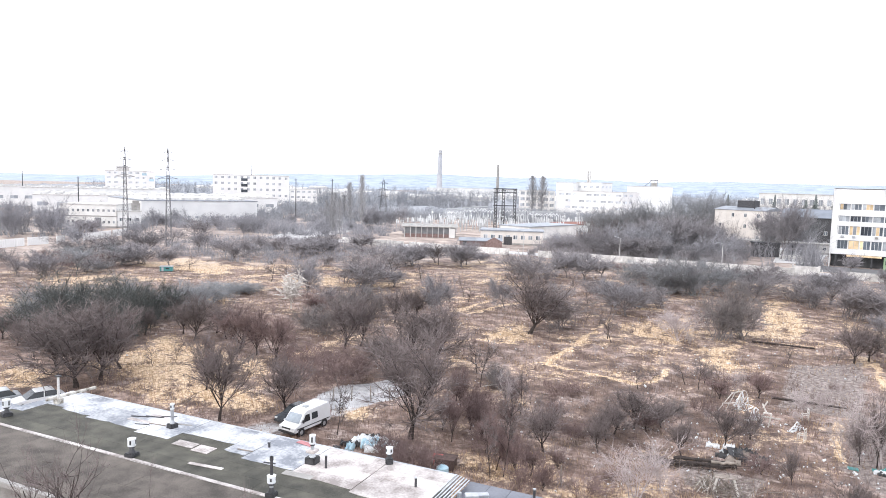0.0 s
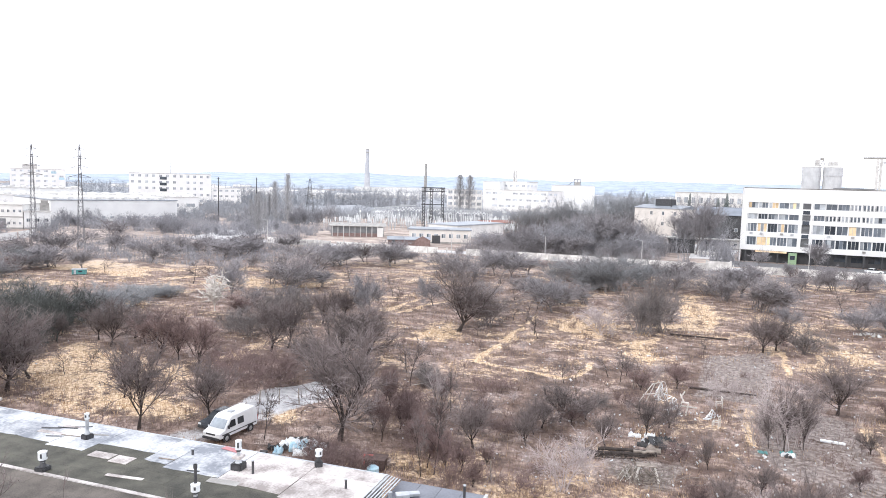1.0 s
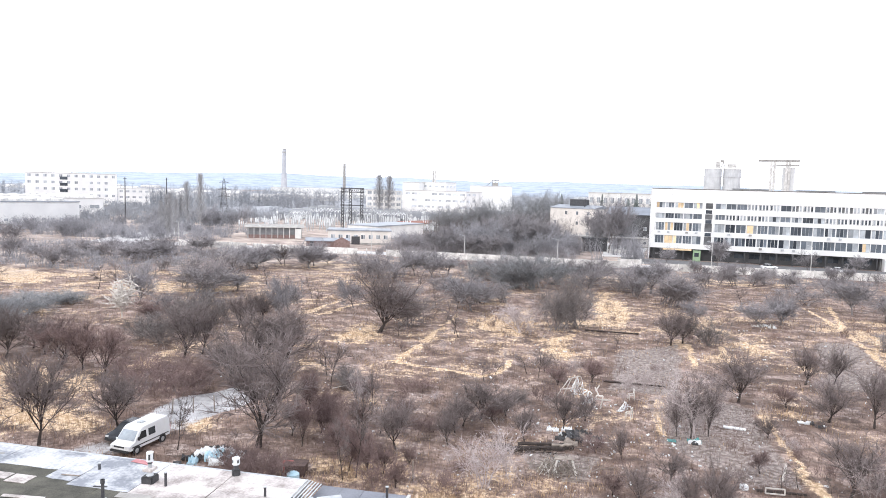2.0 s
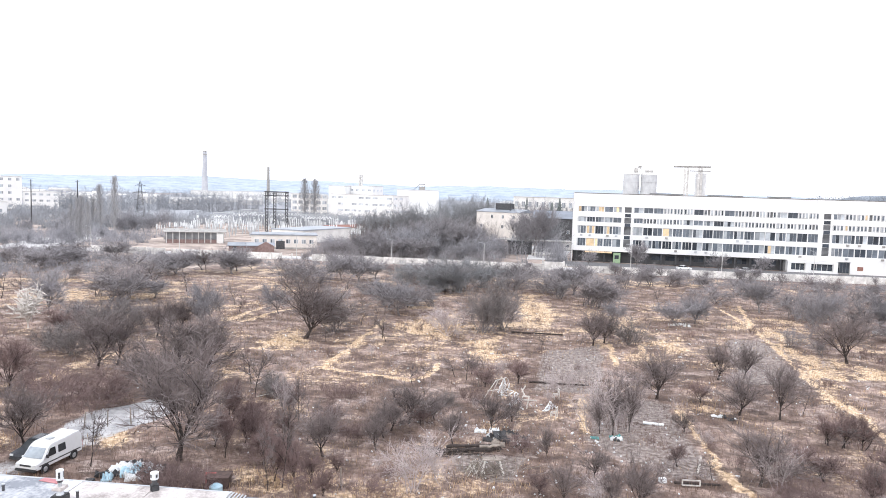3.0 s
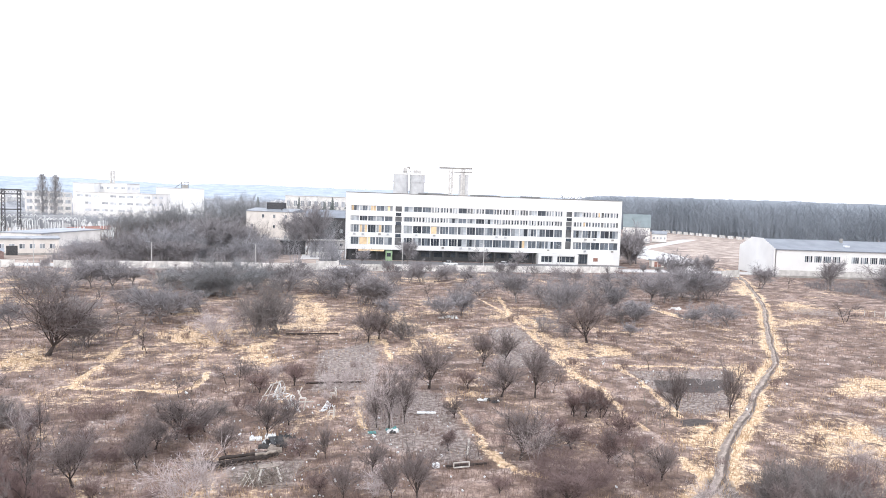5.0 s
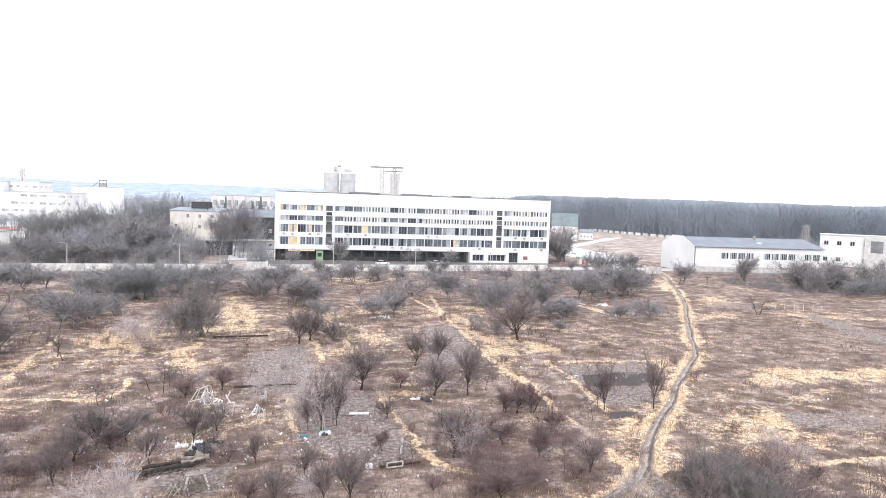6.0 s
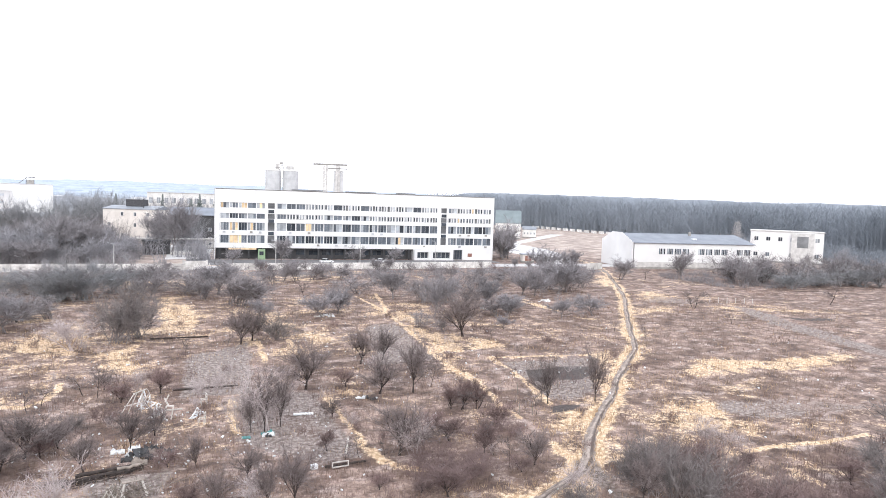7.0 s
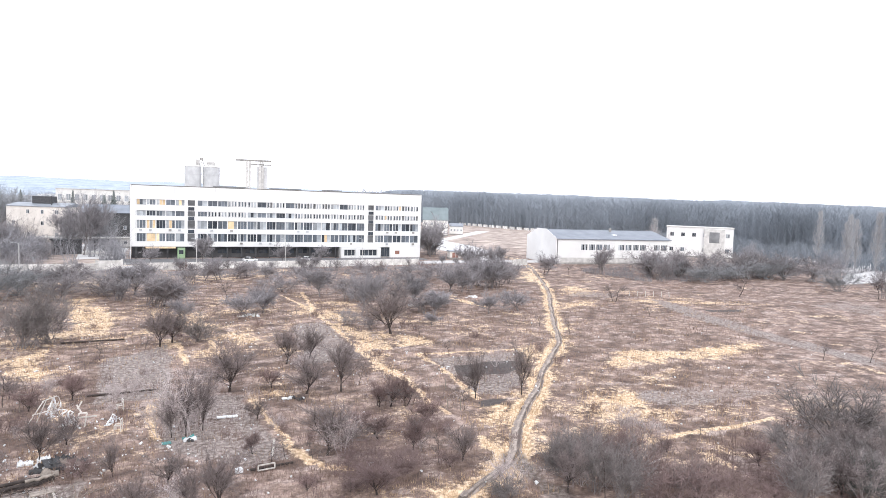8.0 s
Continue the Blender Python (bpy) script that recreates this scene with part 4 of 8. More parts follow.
scatter(GREY, [(-13.8, 119.3, 3.6, 6.5), (-27.7, 131.9, 3, 7.2), (7.5, 143.8, 3.5, 7.3), (15.3, 129.2, 5.8, 8.7), (18.4, 125.8, 6.5, 8.4), (3, 158.5, 5, 8.3), (-0.9, 158.1, 5, 8.2), (9.6, 149.1, 4.8, 6.7), (25.7, 150.4, 5.4, 7.1), (30.3, 161, 5.3, 6.2),
     (33.6, 163.6, 5.1, 6.3), (41.8, 167.9, 4.7, 6.9), (34.5, 126.4, 4.6, 6.4), (50.4, 152.3, 4.3, 9.1), (51.4, 123.6, 5.2, 9.9), (56.1, 123.7, 5.2, 8.8), (72.1, 164.9, 4.1, 8.7), (70.4, 135.5, 3.9, 8.6), (79.4, 144.7, 3.7, 9.3), (65, 143.8, 3.6, 9)], 18)
scatter(GREY, [(73, 149, 3.6, 9.4), (89.7, 155.3, 4.5, 10.2), (57.4, 106, 3.6, 6.4), (42.7, 94.6, 2.7, 4), (40.3, 98.8, 2.8, 4.2), (-21.9, 62.2, 2.1, 2.9), (-6.4, 59.6, 2.1, 2.6), (-5.6, 62.7, 1.7, 2.2)], 19)
scatter(THICK, [(-83.9, 58.8, 6.3, 7.9), (-79.1, 61.8, 7.5, 8.8), (-75.4, 64.1, 7, 8.1), (-75.2, 68.7, 5.9, 7), (-85.6, 57.6, 4.8, 6.4), (-74.4, 55, 7.2, 7.3), (-69.8, 56, 6.8, 7.3), (-70.7, 60.9, 6.5, 6.3), (-77.4, 76, 4.6, 6.7), (-80.2, 84.9, 3.1, 7.3),
     (-82.3, 94.2, 2, 5.9), (-78.8, 55.9, 6.6, 9), (-75.9, 57.7, 7.8, 9.1), (-74.4, 60.6, 7.4, 9.3), (-78.2, 53.3, 5.1, 7.3), (-75.6, 66.1, 6, 7.9), (-76.8, 72.1, 5.2, 7.6)], 20)
scatter(THICK, [(-79.4, 80.4, 3.7, 8.3), (-83.5, 92.6, 1.9, 8.3), (-81.7, 68, 6.3, 9.1), (-86, 62.8, 5.9, 7.9), (-14.5, 137.6, 7.1, 10.9), (-9.9, 139.1, 8.1, 13.4), (-5.7, 147.9, 7.1, 12.2), (-22.4, 146.5, 5.3, 9.7), (178.4, 100, 6.6, 9.1), (158.1, 125.4, 5.6, 11.8),
     (49.8, 24.7, 3.5, 3.6)], 21)
scatter(BROWN, [(-37.4, 56.1, 4.2, 7.2), (-39.6, 55.7, 3.6, 5.2), (-37.2, 59.5, 2.5, 4.2), (-16.4, 46.8, 2, 3.7), (-12.9, 42.2, 2.3, 2.7), (-8.6, 42.4, 1.5, 3.6), (-12.8, 53, 1.7, 3), (-21.8, 42.7, 1.9, 4), (-23.7, 43.1, 1.4, 2.7), (-45, 60.7, 2.7, 4.7),
     (-20, 53.6, 2.1, 3.2), (37.2, 33.3, 2.8, 3.9), (36.8, 30.4, 3.5, 5), (39.8, 29, 2.4, 5.1), (43, 28.2, 1.7, 4.3), (21.7, 44.1, 1.8, 4.4), (21.2, 48.3, 1.4, 3.3), (38.7, 40.1, 1.7, 4.1), (46.2, 29.2, 2, 4.2), (26, 50.4, 1.3, 3.1)], 22)
scatter(BROWN, [(19.4, 42.1, 1.3, 3), (41.2, 31.6, 1.1, 3.7), (-17.6, 47.8, 2.4, 2.8), (-14.7, 45.8, 1.6, 3), (-15.1, 65, 1.2, 2.9), (-15.8, 62.9, 1.8, 2.5), (20.4, 45.2, 1.7, 3.6), (21.2, 43.2, 1.7, 3.5), (18.3, 44.4, 1.7, 2.4), (28.8, 50.1, 1.6, 3.2),
     (23.2, 44, 1.3, 3.2), (-11.6, 53.6, 1.4, 2.7), (-2.8, 64.5, 1.7, 2.8)], 23)
scatter(FRUIT[:4] + FAR_FRUIT, [(-65.6, 157.9, 5.8, 8.6), (-74.2, 157.6, 5.3, 5.9), (-76.7, 149.7, 4.3, 7.1), (-129.3, 89.2, 5.5, 6.6), (-195.8, 147.7, 7.1, 10.3), (-140.4, 123.2, 8, 8.6)], 24)
scatter(FAR_FRUIT, [(-120.8, 138.4, 5.6, 6.5), (-139.9, 141.9, 5.7, 5.9), (-113.4, 163.5, 5.4, 8.4), (-63.1, 115.3, 3.5, 4.4), (-64.4, 152.3, 5.9, 8.4), (-37.5, 149.9, 6.6, 6.5)], 25)
scatter(SAPLING, [(-113.1, 112.1, 2.9, 3.2), (-86.5, 107.2, 4, 3.5), (-71.4, 153.7, 5.6, 4.9), (-75.5, 150.4, 5.1, 4.2), (103.7, 104.9, 3.6, 4.2), (122.7, 153, 4.1, 4)], 26)
scatter(PALE, [(-68.2, 116, 6.4, 8.2)], 27)
scatter(GREY, [(-16.3, 141, 6.8, 8.4), (-10.3, 140.6, 7.4, 9.5), (-1.6, 150.9, 5.9, 7.6), (-40.7, 135.4, 6.5, 9.5), (-76.5, 129.5, 6.2, 14), (-66.4, 109.3, 5.1, 11.9), (-80.1, 147.1, 4.2, 8.5), (-127.5, 111.9, 3.9, 8.6), (89.3, 136.8, 5.6, 6.9), (94.3, 135.5, 6.1, 8.3),
     (153.2, 141.6, 8.9, 13.8), (160, 137.1, 7.7, 12.2), (167.4, 131, 8.1, 14), (179, 128.2, 8.3, 14.6), (193, 124.8, 8.1, 15.4), (194.9, 117.1, 7, 13.4), (-160.5, 117.8, 3.7, 11.7), (-155.3, 121.9, 4.4, 11.6), (-152.8, 127.6, 5, 10), (-166.5, 157, 5.3, 11.5)], 28)
scatter(GREY, [(-167.7, 170.2, 6.6, 14), (-118.2, 151.5, 4.7, 9.7), (175.4, 87.5, 8.2, 8.2)], 29)
scatter(THICK, [(-80.1, 93.2, 2.2, 5.2), (-13.5, 141.5, 5.5, 9), (156, 139, 6, 14), (173, 130, 6, 15), (186, 126, 6, 15)], 30)
grove(SAPLING, 44, -60, 66, 46, 112, 0.9, 2.2, 33)
grove(BROWN, 44, -50, 60, 44, 112, 0.6, 1.5, 34)
grove(PALE, 14, -30, 40, 46, 100, 0.9, 2.0, 60)
scatter(FAR_FRUIT, [(9, 250, 18, 11), (4, 262, 13, 9)], 43, 2)
scatter(FRUIT_RED, [(119, 214, 15, 12), (124, 219, 13, 10), (117, 222, 12, 9)], 45, 2)
scatter(PALE, [(203, 192, 14, 9), (208, 189, 12, 8), (196, 194, 11, 8)], 44, 2)
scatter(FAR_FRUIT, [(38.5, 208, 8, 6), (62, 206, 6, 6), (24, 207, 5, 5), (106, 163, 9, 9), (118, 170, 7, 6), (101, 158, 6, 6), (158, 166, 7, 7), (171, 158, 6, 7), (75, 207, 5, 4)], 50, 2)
# street poplars and the grove behind the fence
scatter(POPLAR, [(-162, 264, 23.5, 4.2), (-167, 262.5, 20, 3.4), (-142, 459, 28, 8), (-135.5, 460, 28, 8), (-143, 217, 14, 2.6), (-147, 219, 13, 2.4), (-150, 222, 15, 2.8), (-153, 223, 13, 2.4), (-175, 270, 14, 4), (-178, 266, 15, 4),
                 (239.6, 122.9, 21, 3.4), (244.9, 132.5, 18, 3), (259.9, 143.2, 20, 3.4), (268, 160, 21, 3.4), (251, 139, 17, 3), (246, 117, 19, 3.2), (221, 203, 16, 4)], 15, 1)


scatter(HAZE + FAR_FRUIT, [(-48.3, 216.7, 8, 9), (-40.9, 211.1, 8.5, 9), (-38.5, 221.7, 10, 10), (-32.3, 215.6, 9.5, 10), (-30.3, 226, 11.5, 11), (-25.4, 214.5, 10.5, 10), (-23.1, 223.8, 12.5, 11), (-19.2, 217.2, 12, 11),
     (-16.5, 225.4, 13.5, 12), (-12.8, 217.6, 10.5, 10), (-10, 225.8, 9.5, 9), (-7.4, 219.9, 8, 9), (-5.3, 231.9, 8, 8), (-19.3, 239.2, 13.5, 12), (-26.4, 238.5, 13, 12), (-12.3, 239.7, 10, 10), (-44, 228, 9, 10), (-35, 236, 11, 11)], 21, 2)
scatter(FAR_FRUIT + HAZE, [(-21, 211, 8, 9), (-15, 211, 8, 9), (-9, 212, 8.5, 9), (-28, 209, 7.5, 9), (-36, 208, 6.5, 8), (-44, 207, 6, 8), (-52, 210, 6, 8), (-3, 222, 6.5, 8), (-57, 218, 6, 8)], 22, 2)
scatter(DUSK, [(-57.1, 294.5, 14, 13), (-51, 298, 16, 13), (-45, 297, 17, 14), (-38.5, 299, 16.5, 13), (-32, 300, 14.5, 12), (-62, 300, 12, 11)], 23, 2)
scatter(HAZE + DUSK[:1], [(3 + 5.6 * i, 404 - 3 * (i % 3), 17 + (i * 5) % 4, 11) for i in range(9)], 64, 2)
scatter(DUSK, [(-29, 334, 19, 14), (-22.5, 335, 20.5, 15), (-16, 334.6, 21, 15), (-9.5, 335, 20, 14), (-35, 338, 17, 13), (16, 264, 16, 9), (11.5, 268, 14, 8)], 24, 2)
scatter(FAR_FRUIT + HAZE[:1], [(8.5, 236, 18, 8), (5.5, 242, 12, 6), (11.9, 258, 16, 7), (-3.5, 240, 7, 7)], 25, 2)
scatter(HAZE, [(-214.5, 137.9, 13, 8), (-218.7, 144.3, 11, 7), (-210.4, 149.3, 12, 7), (-219.7, 157, 13, 8), (-218, 150.7, 10, 7), (-228.1, 144.4, 10, 8), (-179.7, 135.5, 6.5, 7), (-181.5, 157, 7, 7)], 56, 2)
scatter(BROWN, [(-21.2, 40.8, 2.3, 3.6), (-19.8, 40.7, 2, 2.7), (-22.7, 41.5, 1.5, 2.4)], 65)
scatter(DUSK + BROWN[:1], [(-144.0, 101.6, 3.6, 7), (-149.1, 108.7, 3.4, 6), (-134.9, 100.6, 3.8, 7), (-141.1, 108.9, 3.4, 7), (-128.8, 102.4, 3.6, 7), (-140.5, 114.9, 3.2, 6), (-130.2, 108.7, 3.4, 6), (-154.5, 117.0, 3, 6), (-132.8, 95.3, 3.4, 6), (-151.6, 122.5, 3, 5), (-138.6, 117.7, 2.8, 5), (-124.0, 96.9, 3.2, 6)], 63, 2)
grove(HAZE, 12, -190, -128, 200, 250, 4, 7.5, 26)
grove(HAZE, 9, -290, -215, 150, 230, 4, 8, 27)
grove(HAZE, 9, -200, -155, 270, 340, 8, 12, 28)
grove(HAZE, 6, 118, 132, 214, 262, 7, 11, 29)
grove(BROWN, 10, -40, 110, 168, 182, 2, 3.2, 30)
grove(FIELD, 7, -110, 10, 150, 183, 3, 4.8, 31)
grove(FIELD, 12, 10, 112, 150, 182, 2.6, 4.4, 36)
grove(FAR_FRUIT, 14, -60, 112, 178, 186, 2.4, 4.2, 37)
grove(FIELD, 14, 142, 205, 128, 160, 5, 8, 35)
grove(HAZE, 8, 205, 250, 120, 175, 5, 9, 42)
grove(HAZE, 12, -250, -150, 186, 236, 5, 8, 55)


def dead_tree():
    trunk, crown = grow(77, "vase")
    crown.v = []
    acc = Acc()
    r = random.Random(5)
    acc.v, acc.f = list(trunk.v), list(trunk.f)
    base = [Vector(p) for p in trunk.v]
    for _ in range(420):
        a = r.choice(base)
        if a.z > 1.2:
            acc.spike(a, a + Vector((r.gauss(0, 0.7), r.gauss(0, 0.7), r.uniform(-0.4, 0.9))), 0.1)
    single("dead_tree", acc, DEADWOOD, put(-65.3, 85.8, 0, 0.95, 0.95, 1.4), "dead tree stripped to bleached white branches", "tree")


dead_tree()


# ---- dry grass and weeds, blade by blade ----
def blades(name, count, material, pick, h0, h1, seed, label):
    r = np.random.RandomState(seed)
    n = count * 6
    reach = 34 + 130 * r.rand(n) ** 1.9
    az = np.radians(r.uniform(-62, 56, n))
    x, y = reach * np.sin(az), reach * np.cos(az)
    straw, soil, dark, track, grit = masks(x, y)
    bare = np.maximum(np.maximum(soil * 0.85, dark), np.maximum(track, grit))
    want = (straw if pick == "straw" else np.clip(0.75 - straw, 0, 1)) * (1 - bare)
    keep = np.flatnonzero((r.rand(n) < want) & (y > 35.5))[:count]
    x, y = x[keep], y[keep]
    m = len(keep)
    h = r.uniform(h0, h1, m)
    w = 0.014 + 0.00026 * np.hypot(x, y)
    a = r.uniform(0, 6.283, m)
    tx, ty = x + r.normal(0, 0.3, m) * h, y + r.normal(0, 0.3, m) * h
    v = np.empty((m, 3, 3))
    for i, s in ((0, 1), (1, -1)):
        v[:, i] = np.stack([x + s * w * np.cos(a), y + s * w * np.sin(a), np.full(m, -0.12)], -1)
    v[:, 2] = np.stack([tx, ty, h], -1)
    f = np.arange(3 * m).reshape(-1, 3)
    me = bpy.data.meshes.new(name)
    me.from_pydata(v.reshape(-1, 3).tolist(), [], f.tolist())
    me.materials.append(material)
    tagged(new(name, me), label, "grass", kind="stuff")


blades("dry_grass", 60000, STRAW, "straw", 0.1, 0.42, 51, "pale yellow dry grass over the field")
blades("dry_weeds", 80000, WEED, "weed", 0.1, 0.5, 52, "reddish-brown dry weeds over the field")


# ---- far woods and hills ----
def rise(x, y):
    """The forest stands on ground that climbs away from the field."""
    if y > 640:
        return 1.12
    return 1.0 + 0.36 * min(1, max(0, (math.hypot(x, y) - 330) / 330)) if x > 140 else 1.0


def far_woods(name, lines, material, count, h0, h1, seed, label):
    r = random.Random(seed)
    acc = Acc()
    for _ in range(count):
        (ax, ay), (bx, by), deep = r.choice(lines)
        k, d = r.random(), r.random() ** 1.5 * deep
        ux, uy = bx - ax, by - ay
        n = math.hypot(ux, uy)
        x, y = ax + k * ux + uy / n * d * -1, ay + k * uy + ux / n * d
        h = r.uniform(h0, h1) * rise(x, y)
        acc.spike((x, y, -0.3), (x + r.gauss(0, 0.3), y, h * 0.9), 0.16)
        for _ in range(17):
            z = h * r.uniform(0.02, 0.8)
            az = r.uniform(0, 6.283)
            s = h * r.uniform(0.08, 0.3)
            acc.spike((x, y, z), (x + s * math.cos(az), y + s * math.sin(az), min(h * r.uniform(0.95, 1.01), z + h * r.uniform(0.06, 0.3))), 0.1)
    single(name, acc, material, Matrix(), label, "woods", kind="stuff")


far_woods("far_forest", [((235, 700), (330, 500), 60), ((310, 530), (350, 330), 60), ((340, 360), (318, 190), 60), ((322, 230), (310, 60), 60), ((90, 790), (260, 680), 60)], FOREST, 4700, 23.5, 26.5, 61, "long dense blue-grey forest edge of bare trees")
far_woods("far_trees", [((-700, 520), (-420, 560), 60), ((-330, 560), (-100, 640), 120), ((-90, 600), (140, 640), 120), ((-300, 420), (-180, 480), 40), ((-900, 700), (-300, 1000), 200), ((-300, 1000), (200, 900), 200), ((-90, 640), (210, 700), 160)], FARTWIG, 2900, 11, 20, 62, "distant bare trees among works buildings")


def forest_slope():
    """The wood goes on up the slope behind its edge: a lumpy sheet of crowns."""
    edge = [(60, 812), (90, 790), (245, 692), (330, 508), (351, 340), (331, 240), (314, 100), (304, 30)]
    line = []
    for (ax, ay), (bx, by) in zip(edge, edge[1:]):
        steps = int(math.hypot(bx - ax, by - ay) / 3)
        line += [(ax + (bx - ax) * k / steps, ay + (by - ay) * k / steps) for k in range(steps)]
    section = [(15, -0.5), (21, 0.3), (27, 0.62), (33, 0.82), (40, 0.92), (48, 0.965), (58, 0.985), (72, 1.0), (90, 1.0), (125, 0.94)]
    acc, r, k = Acc(), random.Random(44), len(section)
    for i, (x, y) in enumerate(line):
        (ax, ay), (bx, by) = line[max(i - 6, 0)], line[min(i + 6, len(line) - 1)]
        n = math.hypot(bx - ax, by - ay)
        ox, oy = -(by - ay) / n, (bx - ax) / n
        for d, up in section:
            lump = noise.noise(Vector((x * 0.09, y * 0.09, d * 0.12))) + 0.6 * noise.noise(Vector((x * 0.3, y * 0.3, d * 0.3)))
            acc.v.append((x + ox * d + r.gauss(0, 0.5), y + oy * d + r.gauss(0, 0.5), up * 23.2 * rise(x, y) + 0.9 * lump + r.gauss(0, 0.22)))
    acc.f = [(i * k + j, (i + 1) * k + j, (i + 1) * k + j + 1, i * k + j + 1) for i in range(len(line) - 1) for j in range(k - 1)]
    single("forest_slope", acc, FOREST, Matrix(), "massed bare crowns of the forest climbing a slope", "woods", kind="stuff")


forest_slope()


def wooded_land(name, x0, x1, y0, y1, h0, h1, step, label):
    """Distant scrub and trees too far to tell apart: a lumpy sheet of crowns with clearings."""
    acc = Acc()
    nx, ny = int((x1 - x0) / step), int((y1 - y0) / step)
    r = random.Random(nx + ny)
    for j in range(ny + 1):
        for i in range(nx + 1):
            x, y = x0 + i * step + r.gauss(0, step * 0.25), y0 + j * step + r.gauss(0, step * 0.25)
            wide = noise.noise(Vector((x * 0.012, y * 0.012, 3.0)))
            lump = noise.noise(Vector((x * 0.06, y * 0.06, 8.0))) + 0.5 * noise.noise(Vector((x * 0.19, y * 0.19, 1.0)))
            rim = min(1.0, i / 3, (nx - i) / 3, j / 3, (ny - j) / 3)
            h = (h0 + (h1 - h0) * j / ny) * (0.75 + 0.9 * wide) + 2.2 * lump + r.gauss(0, 0.35)
            acc.v.append((x, y, -0.6 + rim * max(0.0, h)))
    acc.f = [(j * (nx + 1) + i, j * (nx + 1) + i + 1, (j + 1) * (nx + 1) + i + 1, (j + 1) * (nx + 1) + i) for j in range(ny) for i in range(nx)]
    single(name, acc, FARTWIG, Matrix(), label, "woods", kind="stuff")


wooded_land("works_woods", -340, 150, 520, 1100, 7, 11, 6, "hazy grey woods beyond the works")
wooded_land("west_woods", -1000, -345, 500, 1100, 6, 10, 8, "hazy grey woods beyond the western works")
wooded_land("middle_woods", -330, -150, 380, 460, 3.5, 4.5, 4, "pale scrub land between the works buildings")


def conifers():
    """Small dark spruces on the skyline: tiers of drooping boughs round a trunk."""
    r = random.Random(14)
    first = thing("spruce", put(0, -90), "distant dark green spruce among roofs", "tree", "skyline spruces")
    part("trunk", Acc().tube((0, 0, -0.2), (0, 0, 9.6), 0.22, 0.05, 6), BARK, first)
    acc = Acc()
    for k in range(240):
        z = 9.8 * (k / 240) ** 0.9 + 0.8
        az, s = r.uniform(0, 6.283), 2.1 * (1 - z / 11.2) * r.uniform(0.7, 1.2)
        acc.spike((0, 0, z), (1.4 * s * math.cos(az), 1.4 * s * math.sin(az), z - 0.6 * s), 0.3)
    part("crown", acc, FAR_GREEN, first)
    spots = [(-14, 420), (-2, 425), (10, 415), (24, 395), (28, 390), (36, 382), (41, 300), (62, 303), (69, 305), (44, 380)]
    for i, (x, y) in enumerate(spots):
        m = put(x, y, 40 * i, r.uniform(1.7, 2.3), r.uniform(1.7, 2.3), r.uniform(1.5, 2.0))
        if i:
            copy_thing(first, m @ Matrix.Diagonal([1 / s for s in first.scale] + [1]))
        else:
            first.matrix_world = m


conifers()


def scrub(name, clumps, x0, x1, y0, y1, h0, h1, material, seed, label, thick=0.06, each=34, wide=1.2):
    """Uneven brush in clumps, too small to tell apart."""
    r = random.Random(seed)
    acc = Acc()
    for _ in range(clumps):
        x, y = r.uniform(x0, x1), r.uniform(y0, y1)
        size = r.uniform(0.45, 1.0)
        for _ in range(each):
            a = Vector((x + r.gauss(0, wide) * size, y + r.gauss(0, wide) * size, -0.2))
            h = r.uniform(h0, h1) * size
            b = a + Vector((r.gauss(0, 0.22) * h, r.gauss(0, 0.22) * h, h))
            acc.sliver(a, b, thick * 1.3, r.uniform(0, 3.14))
            for _ in range(2):
                s = a.lerp(b, r.uniform(0.2, 0.9))
                acc.sliver(s, s + Vector((r.gauss(0, 0.25), r.gauss(0, 0.25), r.uniform(0.1, 0.4))) * h, thick * 0.9, r.uniform(0, 3.14))
    single(name, acc, material, Matrix(), label, "scrub", kind="stuff")


scrub("road_scrub", 420, -290, -128, 203, 262, 1.5, 5.0, TWIG_HAZE, 71, "grey brown scrub between road and works")
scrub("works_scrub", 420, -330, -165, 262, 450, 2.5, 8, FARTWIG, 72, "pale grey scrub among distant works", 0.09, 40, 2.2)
scrub("field_edge_scrub", 260, -172, -90, 128, 188, 1.0, 3.2, TWIG_HAZE, 73, "low grey scrub at the field edge", 0.045)
scrub("verge_scrub", 260, 5, 132, 170, 185, 0.5, 1.6, TWIG_HAZE, 86, "low brown weeds in front of the fence", 0.035)
scrub("fence_scrub", 140, -125, 5, 168, 185, 0.6, 1.9, TWIG_HAZE, 74, "brown scrub in front of the fence", 0.04)
scrub("hall_scrub", 300, 140, 255, 128, 162, 0.7, 2.6, TWIG_FAR, 75, "grey scrub in front of the long hall", 0.035)
scrub("grove_scrub", 300, -62, -2, 206, 245, 2.0, 5.5, TWIG_FAR, 76, "dense bare brush of the grove behind the fence", 0.04, 44, 1.5)
scrub("back_grove_scrub", 120, -66, -8, 290, 352, 5, 12, TWIG_GREY, 77, "dark dense trees behind the grove", 0.06, 60, 2.4)
scrub("works_back_scrub", 260, -165, -55, 368, 450, 3, 9, FARTWIG, 85, "pale trees behind the substation", 0.09, 40, 2.2)
scrub("yard_scrub", 30, 2, 18, 206, 300, 3, 12, TWIG_HAZE, 78, "bare trees around the yard hut", 0.05, 40, 1.3)
scrub("west_scrub", 300, -430, -205, 110, 260, 1.5, 6, FARTWIG, 83, "pale scrub west of the field", 0.07, 40, 2.0)
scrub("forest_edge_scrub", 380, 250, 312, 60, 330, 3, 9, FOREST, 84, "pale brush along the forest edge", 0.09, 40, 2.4)
